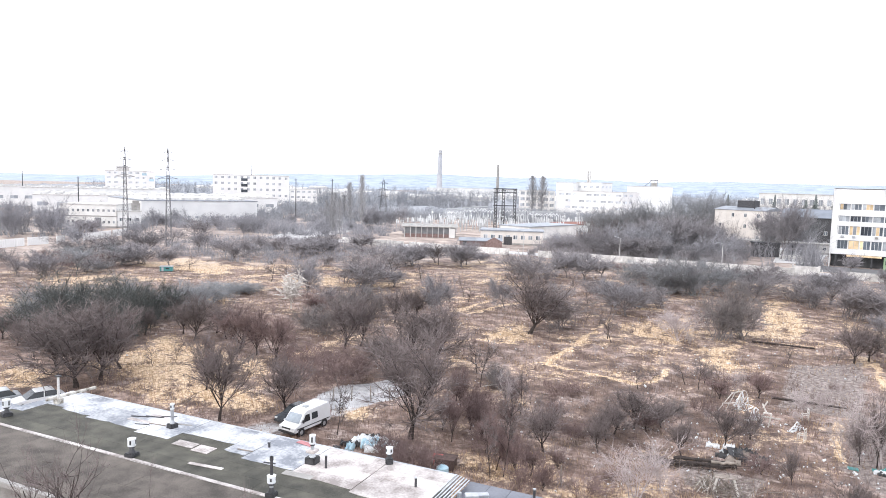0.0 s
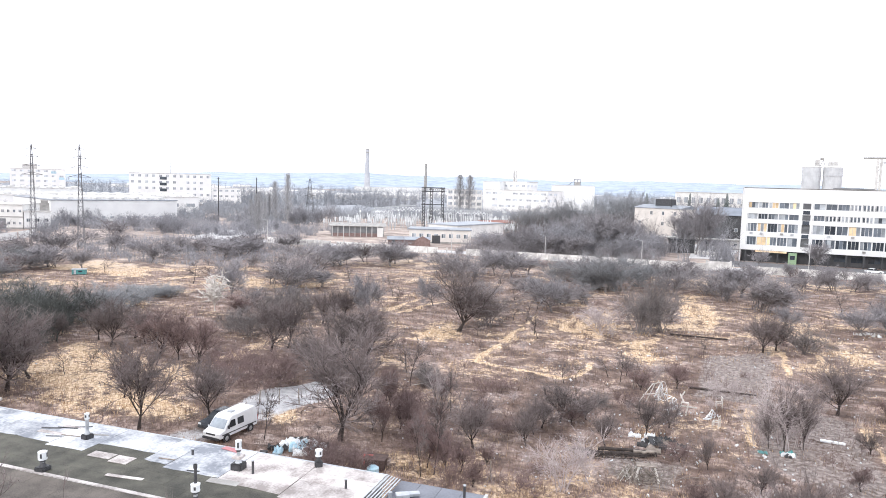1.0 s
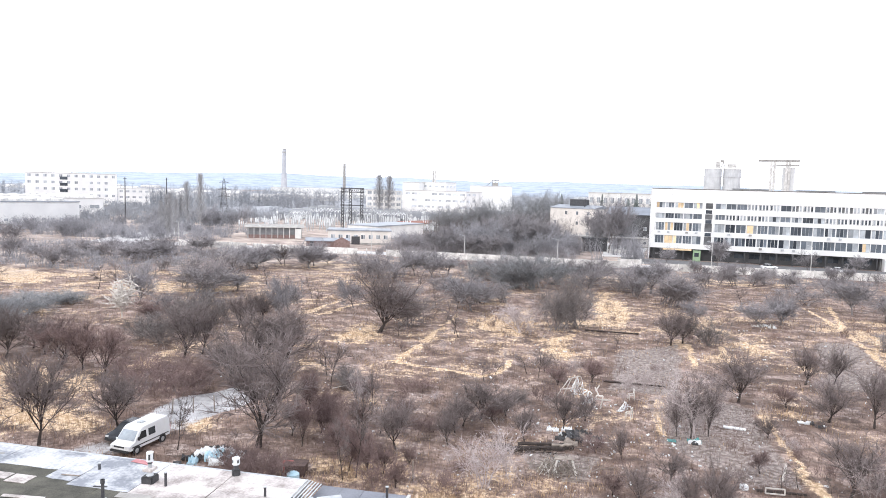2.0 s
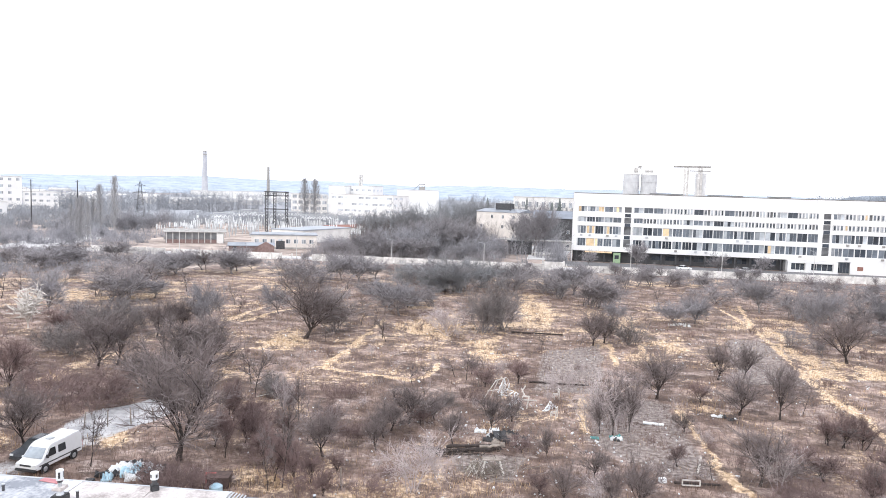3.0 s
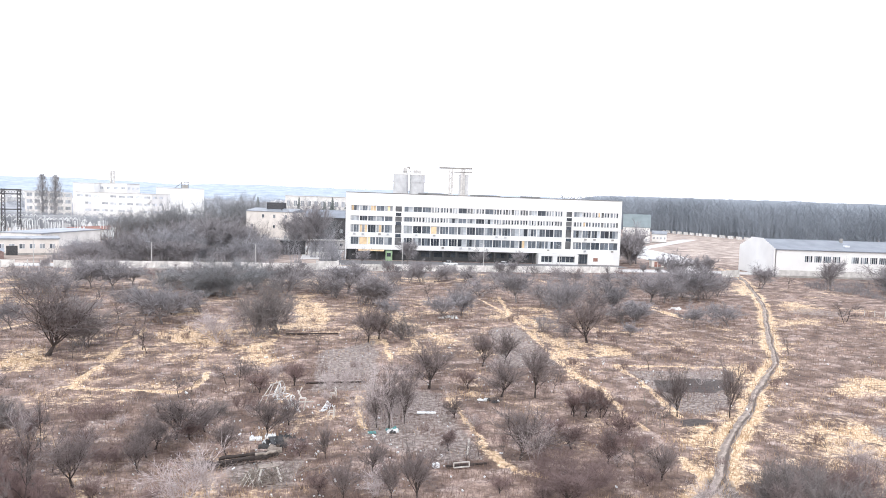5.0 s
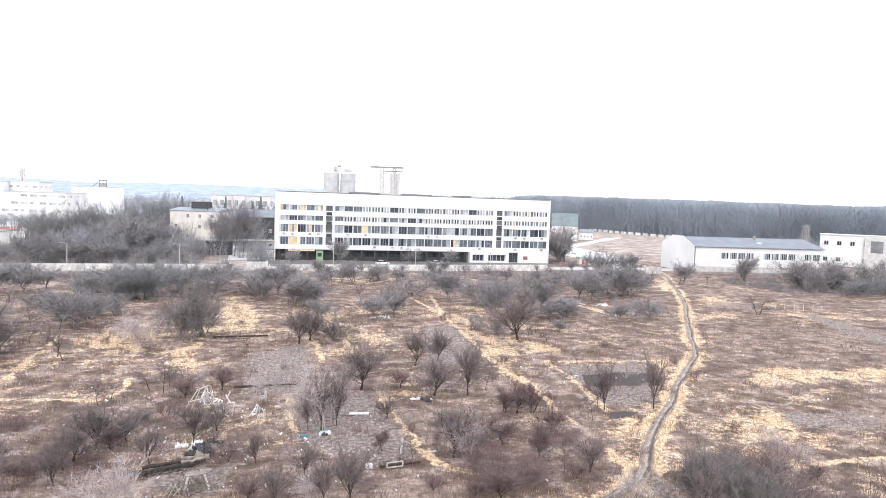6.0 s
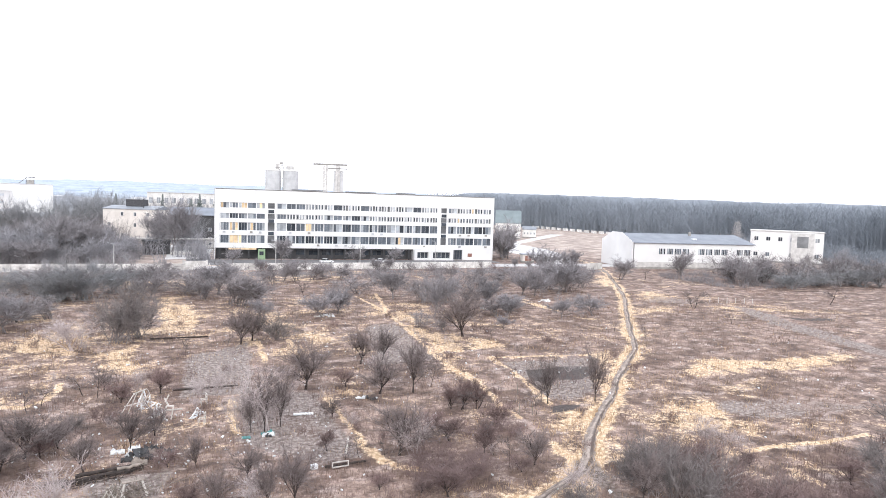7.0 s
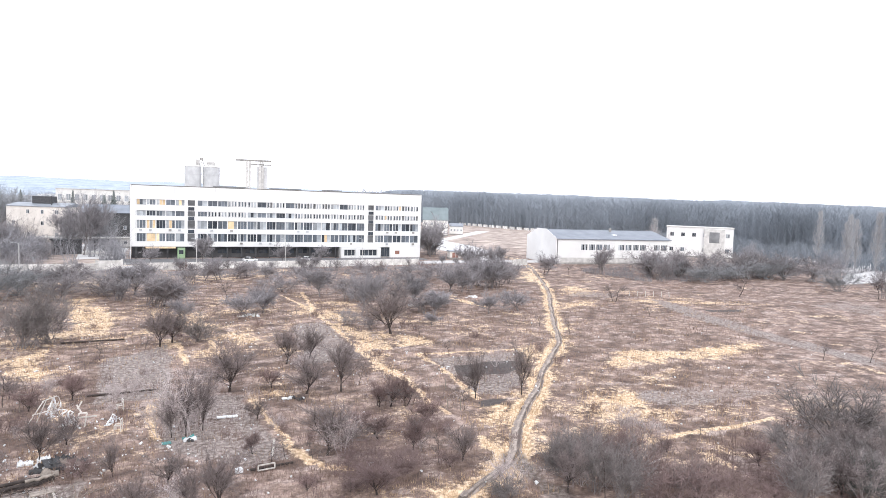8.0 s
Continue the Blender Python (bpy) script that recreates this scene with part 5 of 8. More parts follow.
scrub("low_brush", 520, -60, 62, 40, 128, 0.4, 1.5, TWIG_RED, 79, "low brown brush across the field", 0.014, 26, 0.6)
scrub("pale_brush", 110, -50, 40, 42, 100, 0.5, 1.8, TWIG_PALE, 80, "low pale brush across the field", 0.010, 18, 0.5)
scrub("track_brush", 36, 33.5, 44, 31, 42, 1.0, 3.2, TWIG, 81, "dark brush beside the track", 0.016, 40, 0.7)
scrub("field_weeds", 620, 42, 150, 40, 125, 0.25, 0.75, WEED, 87, "dark tufts of dry weeds across the open field", 0.02, 22, 0.8)
scrub("far_field_weeds", 320, 70, 205, 100, 165, 0.3, 1.0, WEED, 88, "dark dry weeds on the far open field", 0.03, 22, 1.1)
scrub("corner_brush", 60, 42, 75, 22, 38, 0.8, 2.8, TWIG_RED, 82, "grey brush on the near slope", 0.016, 40, 0.8)


def far_houses():
    """Low pale houses scattered along the horizon, a few metres of wall and roof each."""
    r = random.Random(23)
    acc = Acc()
    for _ in range(90):
        az, d = radians(r.uniform(-46, 12)), r.uniform(620, 1500)
        x, y = d * math.sin(az), d * math.cos(az)
        L, D, h = r.uniform(10, 40), r.uniform(9, 16), r.uniform(4, 11)
        acc.box(x, y, 0, x + L, y + D, h)
        acc.add([(x, y, h), (x + L, y, h), (x + L, y + D, h), (x, y + D, h), (x, y + D / 2, h + 2.5), (x + L, y + D / 2, h + 2.5)], [(0, 1, 5, 4), (2, 3, 4, 5), (1, 2, 5), (3, 0, 4)])
    single("far_houses", acc, WHITEWASH, Matrix(), "pale low houses scattered towards the horizon", "houses", kind="stuff")


far_houses()


def hills():
    acc = Acc()
    n, rows = 90, 5
    r = random.Random(9)
    bearing = [-75 + 150 * i / n for i in range(n + 1)]
    crest = np.interp(bearing, [-75, -50, -42, -33, -25, -17, -8, 0, 8, 20, 75], [14, 14, 33, 53, 63, 58, 54, 60, 60, 48, 28])
    top = [crest[i] + 3 * math.sin(i * 0.9) + r.uniform(-2, 3) for i in range(n + 1)]
    for i in range(n + 1):
        az = radians(-75 + 150 * i / n)
        for k in range(rows):
            d = 2300 + 260 * k
            acc.v.append((d * math.sin(az), d * math.cos(az), -4 + (top[i] + 14) * math.sin(k / (rows - 1) * 1.5708)))
    acc.f = [(i * rows + k, (i + 1) * rows + k, (i + 1) * rows + k + 1, i * rows + k + 1) for i in range(n) for k in range(rows - 1)]
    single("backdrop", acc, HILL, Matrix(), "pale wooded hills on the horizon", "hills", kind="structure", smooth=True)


hills()


def slab(name, pts, z, material, label, category):
    acc = Acc()
    n = len(pts)
    acc.add([(x, y, z) for x, y in pts] + [(x, y, z - 0.3) for x, y in pts], [tuple(range(n)), tuple(range(2 * n - 1, n - 1, -1))] + [(i, n + i, n + (i + 1) % n, (i + 1) % n) for i in range(n)])
    single(name, acc, material, Matrix(), label, category, kind="structure")


# ---- buildings ----
def make_window(width, height, panes, materials, frame_mat=WHITE_WALL, thick=0.08):
    """A window whose sill corner is at the origin, with a frame, mullions and one pane for each light."""
    ob = thing("window", Matrix(), "", "")
    fr = Acc()
    b = thick
    fr.box(0, -0.04, 0, width, 0.1, b).box(0, -0.04, height - b, width, 0.1, height)
    edges = [width * i / panes for i in range(panes + 1)]
    for i, x in enumerate(edges):
        x = min(max(x, b / 2), width - b / 2)
        fr.box(x - b / 2, -0.037, b, x + b / 2, 0.097, height - b)
    part("frame", fr, frame_mat, ob)
    for i in range(panes):
        part("pane", Acc().box(edges[i] + b / 2, 0.02, b, edges[i + 1] - b / 2, 0.05, height - b), materials[i], ob)
    return ob


WINDOWS = {}


FAR_BLOCK = [False]


def window(parent, x, y, z, width, height, panes, materials, turn=0, frame_mat=WHITE_WALL):
    # On far buildings dark panes swap for the haze-paled glass.
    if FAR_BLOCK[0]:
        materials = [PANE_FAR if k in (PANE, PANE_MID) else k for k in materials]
    key = (round(width, 2), round(height, 2), panes, tuple(m.name for m in materials), frame_mat.name)
    m = pose(x, y, z, 0, 0, turn)
    if key in WINDOWS:
        ob = copy_thing(WINDOWS[key], m)
    else:
        ob = WINDOWS[key] = make_window(width, height, panes, materials, frame_mat)
        ob.matrix_basis = m
    ob.parent = parent
    return ob


def pick_panes(r, count, amber=0.0, pale=0.25):
    return [PANE_AMBER if (k := r.random()) < amber else PANE_PALE if k < amber + pale else PANE_MID if k < amber + pale + 0.4 else PANE for _ in range(count)]


def office_block():
    """The long five-storey white block: bands of panels with ribbon windows between them."""
    r = random.Random(3)
    L, D, TOP = 93.4, 14.0, 22.1
    ob = thing("office_block", pose(20.6, 222, 0, 0, 0, -5.84), "long white five-storey panel office block with ribbon windows", "building")
    rows = [(5.2, 7.7), (9.2, 11.75), (13.0, 14.6), (16.3, 18.0)]
    spans = [(1.4, 15.1, 5), (18.7, 73.0, 18), (76.7, 92.9, 5)]
    z = 3.65
    for z0, z1 in rows + [(TOP, TOP)]:
        x = 0.0
        while x < L - 0.1:
            w = min(6.0, L - x)
            part("spandrel_panel", Acc().box(x + 0.012, 0, z + 0.01, x + w - 0.012, 0.4, z0 - 0.01), WHITE_WALL, ob)
            x += w
        z = z1
    core = Acc().box(0.1, 0.55, 3.66, L - 0.1, D, TOP - 0.5).box(64, 1.3, 0, L - 0.1, D, 3.66)
    part("core", core, GREY_WALL, ob, "dark interior behind the windows")
    part("end_wall", Acc().box(-0.3, -0.25, 0, 0.0, D + 0.2, TOP + 0.1), WHITE_WALL, ob)
    part("end_wall", Acc().box(L, -0.1, 0, L + 0.3, D + 0.2, TOP + 0.1), WHITE_WALL, ob)
    part("side_cladding", Acc().box(-0.36, -0.2, 0.1, -0.31, D, TOP), GREY_WALL, ob, "dark grey side wall")
    part("roof", Acc().box(-0.35, -0.15, TOP + 0.11, L + 0.35, D + 0.3, TOP + 0.22), CONCRETE_DARK, ob, "thin grey flat roof edge")
    for x0, x1, hh in ((24, 34, 0.7), (42, 52, 0.6), (60, 66, 0.7)):
        part("roof_house", Acc().box(x0, 5, TOP + 0.32, x1, 9, TOP + hh), GREY_WALL, ob)
    for k, (z0, z1) in enumerate(rows):
        for x0, x1, bays in spans:
            step = (x1 - x0) / bays
            for i in range(bays):
                a = x0 + i * step
                part("pier", Acc().box(a - 0.09, 0.02, z0 - 0.01, a + 0.09, 0.42, z1 + 0.01), WHITE_WALL, ob)
                narrow = k >= 2 and x0 > 15 and r.random() < (0.72 if x0 > 70 or i > 10 else 0.45)
                amber = 0.33 if x0 < 2 else 0.12 if (x0 < 20 and i < 5 and k < 2) else 0.03
                if narrow:
                    for j in range(3):
                        if r.random() < 0.9:
                            window(ob, a + 0.22 + j * (step - 0.3) / 3, 0.1, z0 + 0.1, (step - 0.3) / 3 - 0.22, z1 - z0 - 0.15, 1, pick_panes(r, 1, 0.02, 0.3))
                        part("infill", Acc().box(a + 0.22 + (j + 1) * (step - 0.3) / 3 - 0.2, 0.05, z0 - 0.01, a + 0.22 + (j + 1) * (step - 0.3) / 3 - 0.02, 0.4, z1 + 0.01), WHITE_WALL, ob)
                else:
                    plain = r.random() < 0.7
                    window(ob, a + 0.1, 0.2, z0, step - 0.2, z1 - z0, 2 if r.random() < 0.35 else 3, pick_panes(r, 1, amber, 0.1)[:1] * 3 if r.random() < 0.4 else pick_panes(r, 3, amber, 0.28 if k < 2 else 0.42), frame_mat=FRAME_GREY if plain else WHITE_WALL)
                if k < 2 and r.random() < 0.3:
                    part("air_conditioner", Acc().box(a + 0.8, -0.35, z0 - 0.75, a + 1.6, -0.01, z0 - 0.2), CONCRETE_DARK if r.random() < 0.4 else GALV, ob)
            part("pier", Acc().box(x1 - 0.14, 0.02, z0 - 0.01, x1 + 0.14, 0.42, z1 + 0.01), WHITE_WALL, ob)
        for x0, x1 in ((0.0, 1.26), (15.24, 15.9), (18.0, 18.56), (73.14, 74.1), (76.1, 76.56), (93.04, 93.4)):
            part("pier", Acc().box(x0 + 0.003, 0.01, z0 - 0.01, x1 - 0.003, 0.41, z1 + 0.01), WHITE_WALL, ob)
        for x0 in (15.92, 74.12):
            grille = Acc()
            for j in range(7):
                grille.box(x0, 0.1, z0 + j * (z1 - z0) / 7, x0 + 2.0, 0.2, z0 + j * (z1 - z0) / 7 + 0.12)
            part("stair_grille", grille, GREY_WALL, ob, "dark stairwell grille")
    for x0 in (15.92, 74.12):
        for z0 in (8.0, 12.0, 15.0):
            part("stair_window", Acc().box(x0 + 0.1, -0.03, z0 - 0.2, x0 + 1.9, -0.004, z0 + 0.9), PANE, ob)
    # ground floor
    part("ground_wall", Acc().box(0.2, 2.8, 0, 63.9, D, 3.64), DARK_WALL, ob, "recessed dark grey ground-floor wall")
    for i in range(15):
        part("column", Acc().box(1.2 + i * 4.4, 0.1, 0, 1.55 + i * 4.4, 0.5, 3.64), DARK_WALL, ob)
    for i in range(9):
        window(ob, 25 + i * 4.3, 2.74, 1.3, 3.0, 1.6, 2, [PANE, PANE], frame_mat=DARK_WALL)
    part("sign_board", Acc().box(4.0, -0.06, 3.1, 12.5, 0.0, 3.6), PANE_AMBER, ob, "yellow sign board")
    part("door_kiosk", Acc().box(13.0, -0.5, 0, 15.2, 0.85, 3.3), SIGN_GREEN, ob, "green and yellow entrance box")
    part("kiosk_window", Acc().box(13.4, -0.55, 1.4, 14.7, -0.504, 2.6), PANE, ob)
    porch = Acc().box(64.4, -1.8, 2.9, 78.4, 0.8, 3.6).box(64.4, -1.8, 0, 65.4, 0.8, 2.88).box(69.4, -1.8, 0, 71.0, 0.8, 2.88).box(77.2, -1.8, 0, 78.4, 0.8, 2.88)
    part("porch", porch.box(65.4, -1.75, 0, 77.2, 0.7, 0.7), WHITE_WALL, ob)
    window(ob, 65.5, -1.2, 0.75, 3.8, 2.1, 3, [PANE, PANE, PANE])
    window(ob, 71.1, -1.2, 0.75, 6.0, 2.1, 4, [PANE, PANE, PANE, PANE])
    window(ob, 78.6, 0.3, 0.3, 3.6, 3.2, 4, [PANE] * 4, frame_mat=GREY_WALL)
    part("end_ground_wall", Acc().box(82.3, 0.005, 0, 93.4, 0.5, 3.64).box(78.4, 0.6, 0, 82.3, 0.9, 3.64), WHITE_WALL, ob)
    part("notice_board", Acc().box(84.3, -0.05, 1.2, 85.9, 0.0, 2.4), BRICK, ob, "dark red notice board")


office_block()


def hall(name, m, L, D, TOP, rows, cols, wall, roof, label, seed, win_h=1.5, win_w=None, roof_rise=0.0, overhang=0.3, plinth=True, pale=0.2, gap=0.0, frame_mat=WHITE_WALL, glass=None):
    """A plain works building or house: walls, windows in rows on the front and side, and a flat or low pitched roof."""
    r = random.Random(seed)
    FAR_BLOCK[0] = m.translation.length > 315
    ob = thing(name, m, label, "building")
    part("wall", Acc().box(0, 0, 0, L, D, TOP), wall, ob)
    if roof_rise:
        acc = Acc()
        o = overhang
        acc.add([(-o, -o, TOP), (L + o, -o, TOP), (L + o, D + o, TOP), (-o, D + o, TOP), (-o, D / 2, TOP + roof_rise), (L + o, D / 2, TOP + roof_rise),
                 (-o, -o, TOP + 0.2), (L + o, -o, TOP + 0.2), (L + o, D + o, TOP + 0.2), (-o, D + o, TOP + 0.2)],
                [(0, 3, 2, 1), (0, 1, 7, 6), (2, 3, 9, 8), (6, 7, 5, 4), (8, 9, 4, 5), (1, 2, 8, 7), (3, 0, 6, 9), (7, 8, 5), (9, 6, 4)])
        part("roof", acc, roof, ob)
    else:
        part("roof", Acc().box(-overhang, -overhang, TOP, L + overhang, D + overhang, TOP + 0.35), roof, ob)
    if plinth:
        part("plinth", Acc().box(-0.06, -0.06, 0, L + 0.06, D + 0.06, 0.6), CONCRETE_DARK, ob)
    for k in range(rows):
        z = TOP * (k + 0.42) / rows - (0.2 if rows > 1 else 0)
        step = L / cols if cols else 1
        w = win_w or step * 0.55
        for i in range(cols):
            if r.random() >= gap:
                window(ob, i * step + (step - w) / 2, -0.045, z, w, win_h, 2, [glass or pick_panes(r, 1, 0, pale)[0]] * 2, frame_mat=frame_mat)
        side = max(2, int(D / step)) if cols else 0
        for i in range(side):
            s = D / side
            if r.random() >= gap:
                window(ob, L + 0.045, i * s + (s - min(w, s * 0.6)) / 2, z, min(w, s * 0.6), win_h, 2, [glass or pick_panes(r, 1, 0, pale)[0]] * 2, 90, frame_mat)
                window(ob, -0.045, i * s + (s + min(w, s * 0.6)) / 2, z, min(w, s * 0.6), win_h, 2, [glass or pick_panes(r, 1, 0, pale)[0]] * 2, -90, frame_mat)
    return ob


def lay(ax, ay, bx, by):
    """The pose of a front that runs from a to b, and its length."""
    return pose(ax, ay, 0, 0, 0, math.degrees(math.atan2(by - ay, bx - ax))), math.hypot(bx - ax, by - ay)


# right: the long low school-like hall and the two-storey block behind it
m, L = pose(150, 180, 0, 0, 0, -12), 45.0
ob = hall("long_hall", m, L, 23, 8.6, 0, 0, WHITE_WALL, ROOF_BLUE, "long low white hall with a grey-blue sheet roof", 5, roof_rise=2.9, overhang=0.5)
ow = random.Random(8)
for i in range(14):
    if i not in (0, 1, 6, 11):
        window(ob, 3 + i * 2.95, -0.045, 4.9, 2.5, 2.1, 4, pick_panes(ow, 4, 0, 0.15))
part("stained_base", Acc().box(1.0, -0.08, 0.6, L - 1.0, -0.02, 2.3), CONCRETE, ob, "damp-stained grey base of the wall")
gable = [(-0.2, 0), (23.2, 0)] + [q for i in range(8) for q in ((23.2 - 1.1 * i, 9.0 + 0.4 * i), (22.1 - 1.1 * i, 9.0 + 0.4 * i))] + [q for i in range(7, -1, -1) for q in ((0.9 + 1.1 * i, 9.0 + 0.4 * i), (-0.2 + 1.1 * i, 9.0 + 0.4 * i))]
part("stepped_gable", Acc().add([(x, y, z) for x in (-0.82, -0.52) for y, z in gable], [tuple(range(len(gable) - 1, -1, -1)), tuple(range(len(gable), 2 * len(gable)))] + [(i, (i + 1) % len(gable), len(gable) + (i + 1) % len(gable), len(gable) + i) for i in range(len(gable))]), WHITE_WALL, ob, "stained white stepped gable wall")
part("skylight", Acc().box(24, 4.0, 9.3, 25.4, 5.2, 10.3), TARP_WHITE, ob)
part("chimney", Acc().box(25.5, 9, 10.4, 26.2, 9.7, 12.3), CONCRETE_DARK, ob)
m, L = lay(228, 202.4, 245, 182.2)
ob = hall("annex_block", m, L, 13, 12.6, 2, 6, WHITE_WALL, CONCRETE, "two-storey weathered white block with missing windows", 6, win_h=1.7, win_w=1.6, gap=0.15, pale=0.1)
part("stair_bay", Acc().box(15, -1.4, 0, 23, -0.01, 12.2), CONCRETE, ob, "stained concrete stair bay")
part("balcony_opening", Acc().box(17.0, -1.46, 6.5, 21.0, -1.405, 11.0), GREY_WALL, ob)
# left works buildings
m, L = lay(-526.7, 423.8, -500.2, 454.8)
ob = hall("panel_block", m, L, 16, 25.2, 6, 7, WHITE_WALL, CONCRETE, "distant white six-storey panel block", 7, win_h=1.7, glass=PANE_DIM, gap=0.12)
part("roof_house", Acc().box(9, 0.5, 25.55, 20, 9, 29.2), CONCRETE, ob)
part("blue_panel", Acc().box(30, -0.12, 21.6, 34, -0.06, 23.4), TARP_BLUE, ob)
part("blue_panel", Acc().box(36, -0.12, 16.4, 40, -0.06, 18.4), TARP_BLUE, ob)
m, L = lay(-399, 421, -353, 460)
ob = hall("office_block_far", m, L, 14, 24, 5, 12, WHITE_WALL, CONCRETE, "distant white five-storey office block", 8, win_h=2.0, win_w=2.2, gap=0.08)
for k in range(4):
    part("loggia", Acc().box(22, -0.2, 5.4 + 4.6 * k, 27, -0.05, 7.6 + 4.6 * k), PANE, ob)
part("aerial", Acc().tube((30, 6, 24), (30, 6, 33), 0.25, 0.15), STEEL, ob)
m, L = lay(-353, 461, -331, 477)
hall("office_wing", m, L, 12, 13.5, 3, 6, WHITE_WALL, CONCRETE, "white three-storey wing of a distant office", 9, win_h=1.6)
m, L = lay(-246, 216, -222, 264)
ob = hall("warehouse", m, L, 60, 9.6, 0, 0, WHITE_WALL, ROOF_GREY, "long white warehouse with a grey roof", 10)
for i in range(9):
    part("roof_monitor", Acc().extrude([(0, 0), (2.2, 0), (2.2, 1.2), (0.2, 0.8)], 4, 40), CONCRETE, ob).location = (2 + 5.6 * i, 0, 9.95)
for i in range(14):
    window(ob, 2 + 3.6 * i, -0.045, 1.6, 1.6, 1.2, 2, [PANE, PANE])
m, L = lay(-243.3, 175.5, -225.2, 185.9)
ob = hall("works_office", m, L, 16, 8.9, 2, 11, OLD_WHITE, CONCRETE, "white two-storey works building with small windows", 11, win_h=1.1, win_w=0.9, pale=0.05)
part("eaves_band", Acc().box(-0.1, -0.12, 4.3, L + 0.1, -0.005, 4.65), CONCRETE_DARK, ob)
part("gate_opening", Acc().box(13.0, -0.1, 0, 15.2, -0.05, 3.9), GREY_WALL, ob)
m, L = lay(-225, 186.2, -219.5, 192.6)
ob = hall("low_wing", m, L, 12, 6.4, 1, 3, WHITE_WALL, CONCRETE, "low white wing beside a works building", 41, win_h=1.3, win_w=1.4)
part("dust_tower", Acc().box(5.0, 2.0, 6.75, 8.2, 5.0, 9.6).box(5.4, 2.4, 9.6, 7.8, 4.6, 10.6), CONCRETE_DARK, ob, "stained grey roof tower")
for (ax, ay, bx, by), deep, tall, seed in (((-340, 230, -262, 330), 60, 9.5, 12), ((-420, 250, -350, 330), 60, 12, 13)):
    m, L = lay(ax, ay, bx, by)
    ob = hall("flat_works", m, L, deep, tall, 1, 14, WHITE_WALL, CONCRETE, "distant flat-roofed works hall with pale roof monitors", seed, win_h=2)
    for i in range(int(L / 7)):
        part("roof_monitor", Acc().extrude([(0, 0), (3.4, 0), (3.4, 1.1), (0.3, 0.7)], 4, 46), CONCRETE, ob, "pale roof monitor").location = (3 + 7 * i, 0, tall + 0.35)
# middle distance behind the substation
m, L = lay(-132, 490, -82, 470)
ob = hall("factory", m, L, 22, 18.5, 4, 9, WHITE_WALL, CONCRETE, "white factory with rows of faint windows", 14, win_h=1.5, win_w=4.4, gap=0.15, glass=PANE_DIM)
m, L = lay(-137, 502, -124, 500)
ob = hall("factory_tower", m, L, 18, 24.5, 0, 0, WHITE_WALL, CONCRETE, "blank white factory tower", 15)
m, L = lay(-124, 512, -104, 505)
ob = hall("factory_upper", m, L, 16, 25, 4, 4, WHITE_WALL, CONCRETE, "upper white factory block", 16, win_h=1.6, glass=PANE_DIM)
for x in (6, 8):
    part("stack_pipe", Acc().tube((x, 6, 25), (x, 6, 34), 0.8, 0.8, 8), CONCRETE, ob)
m, L = lay(-163, 494, -138, 503)
hall("factory_wing", m, L, 14, 17.5, 4, 6, OLD_WHITE, CONCRETE, "old white factory wing with broad windows", 17, win_h=2.4, win_w=3.2, pale=0.5)
m, L = lay(-93, 552, -59, 557)
ob = hall("cold_store", m, L, 20, 23.5, 0, 0, WHITE_WALL, CONCRETE, "blank white store building", 18)
part("roof_frame", Acc().rod((18, 6, 23.8), (18, 6, 28.6), 0.5).rod((20.4, 6, 23.8), (20.4, 6, 28.6), 0.5).rod((22.8, 6, 23.8), (22.8, 6, 28.6), 0.5).rod((17.4, 6, 28.6), (23.4, 6, 28.6), 0.6).rod((13.5, 6, 24.0), (18, 6, 28.0), 0.4), PYLON, ob, "grey roof frame")
part("roof_cabin", Acc().box(18.4, 4.5, 23.86, 22.6, 8.5, 26.6), CONCRETE_DARK, ob)
m, L = lay(-462, 943, -398, 972)
hall("boiler_works", m, L, 30, 16, 1, 10, OLD_WHITE, CONCRETE, "far white boiler works", 19, win_h=3)
m, L = lay(-360, 830, -250, 860)
hall("far_works", m, L, 40, 17, 1, 12, WHITE_WALL, CONCRETE, "far pale works hall", 20, win_h=3)
# near the fence
m, L = lay(-86.6, 220.6, -66.0, 227.5)
ob = hall("switch_house", m, L, 12, 4.7, 0, 0, CREAM, ROOF_GREY, "low cream switch house with a grey flat roof", 21)
for i in range(8):
    window(ob, 1 + 2.6 * i, -0.045, 1.9, 1.5, 1.5, 2, [PANE_MID, PANE_PALE] if i % 3 else [PANE_PALE, PANE_PALE])
part("gate", Acc().box(8.1, -0.11, 0, 11.0, -0.07, 2.8), STEEL, ob)
m, L = lay(-76, 244, -66, 276)
hall("store_shed", m, L, 14, 5.2, 0, 0, OLD_WHITE, ROOF_GREY, "low white store shed", 22)
m, L = lay(-122, 230, -104, 238.5)
ob = hall("open_shed", m, L, 10, 3.9, 0, 0, GREY_WALL, CONCRETE_DARK, "long low open-fronted shed with a stained grey roof", 23, roof_rise=1.1, overhang=0.9, plinth=False)
for i in range(10):
    part("post", Acc().box(0.2 + i * (L - 0.6) / 9, -0.75, 0, 0.45 + i * (L - 0.6) / 9, -0.5, 3.9), CONCRETE, ob)
part("low_wall", Acc().box(0.5, -0.45, 0, L - 0.5, -0.2, 1.3), DULL_BRICK, ob, "low brick wall under the open front")
part("end_wall", Acc().box(L - 2.6, -0.9, 0, L - 0.4, -0.8, 3.6), OLD_WHITE, ob)
m, L = lay(-88.5, 206.5, -75.5, 211.3)
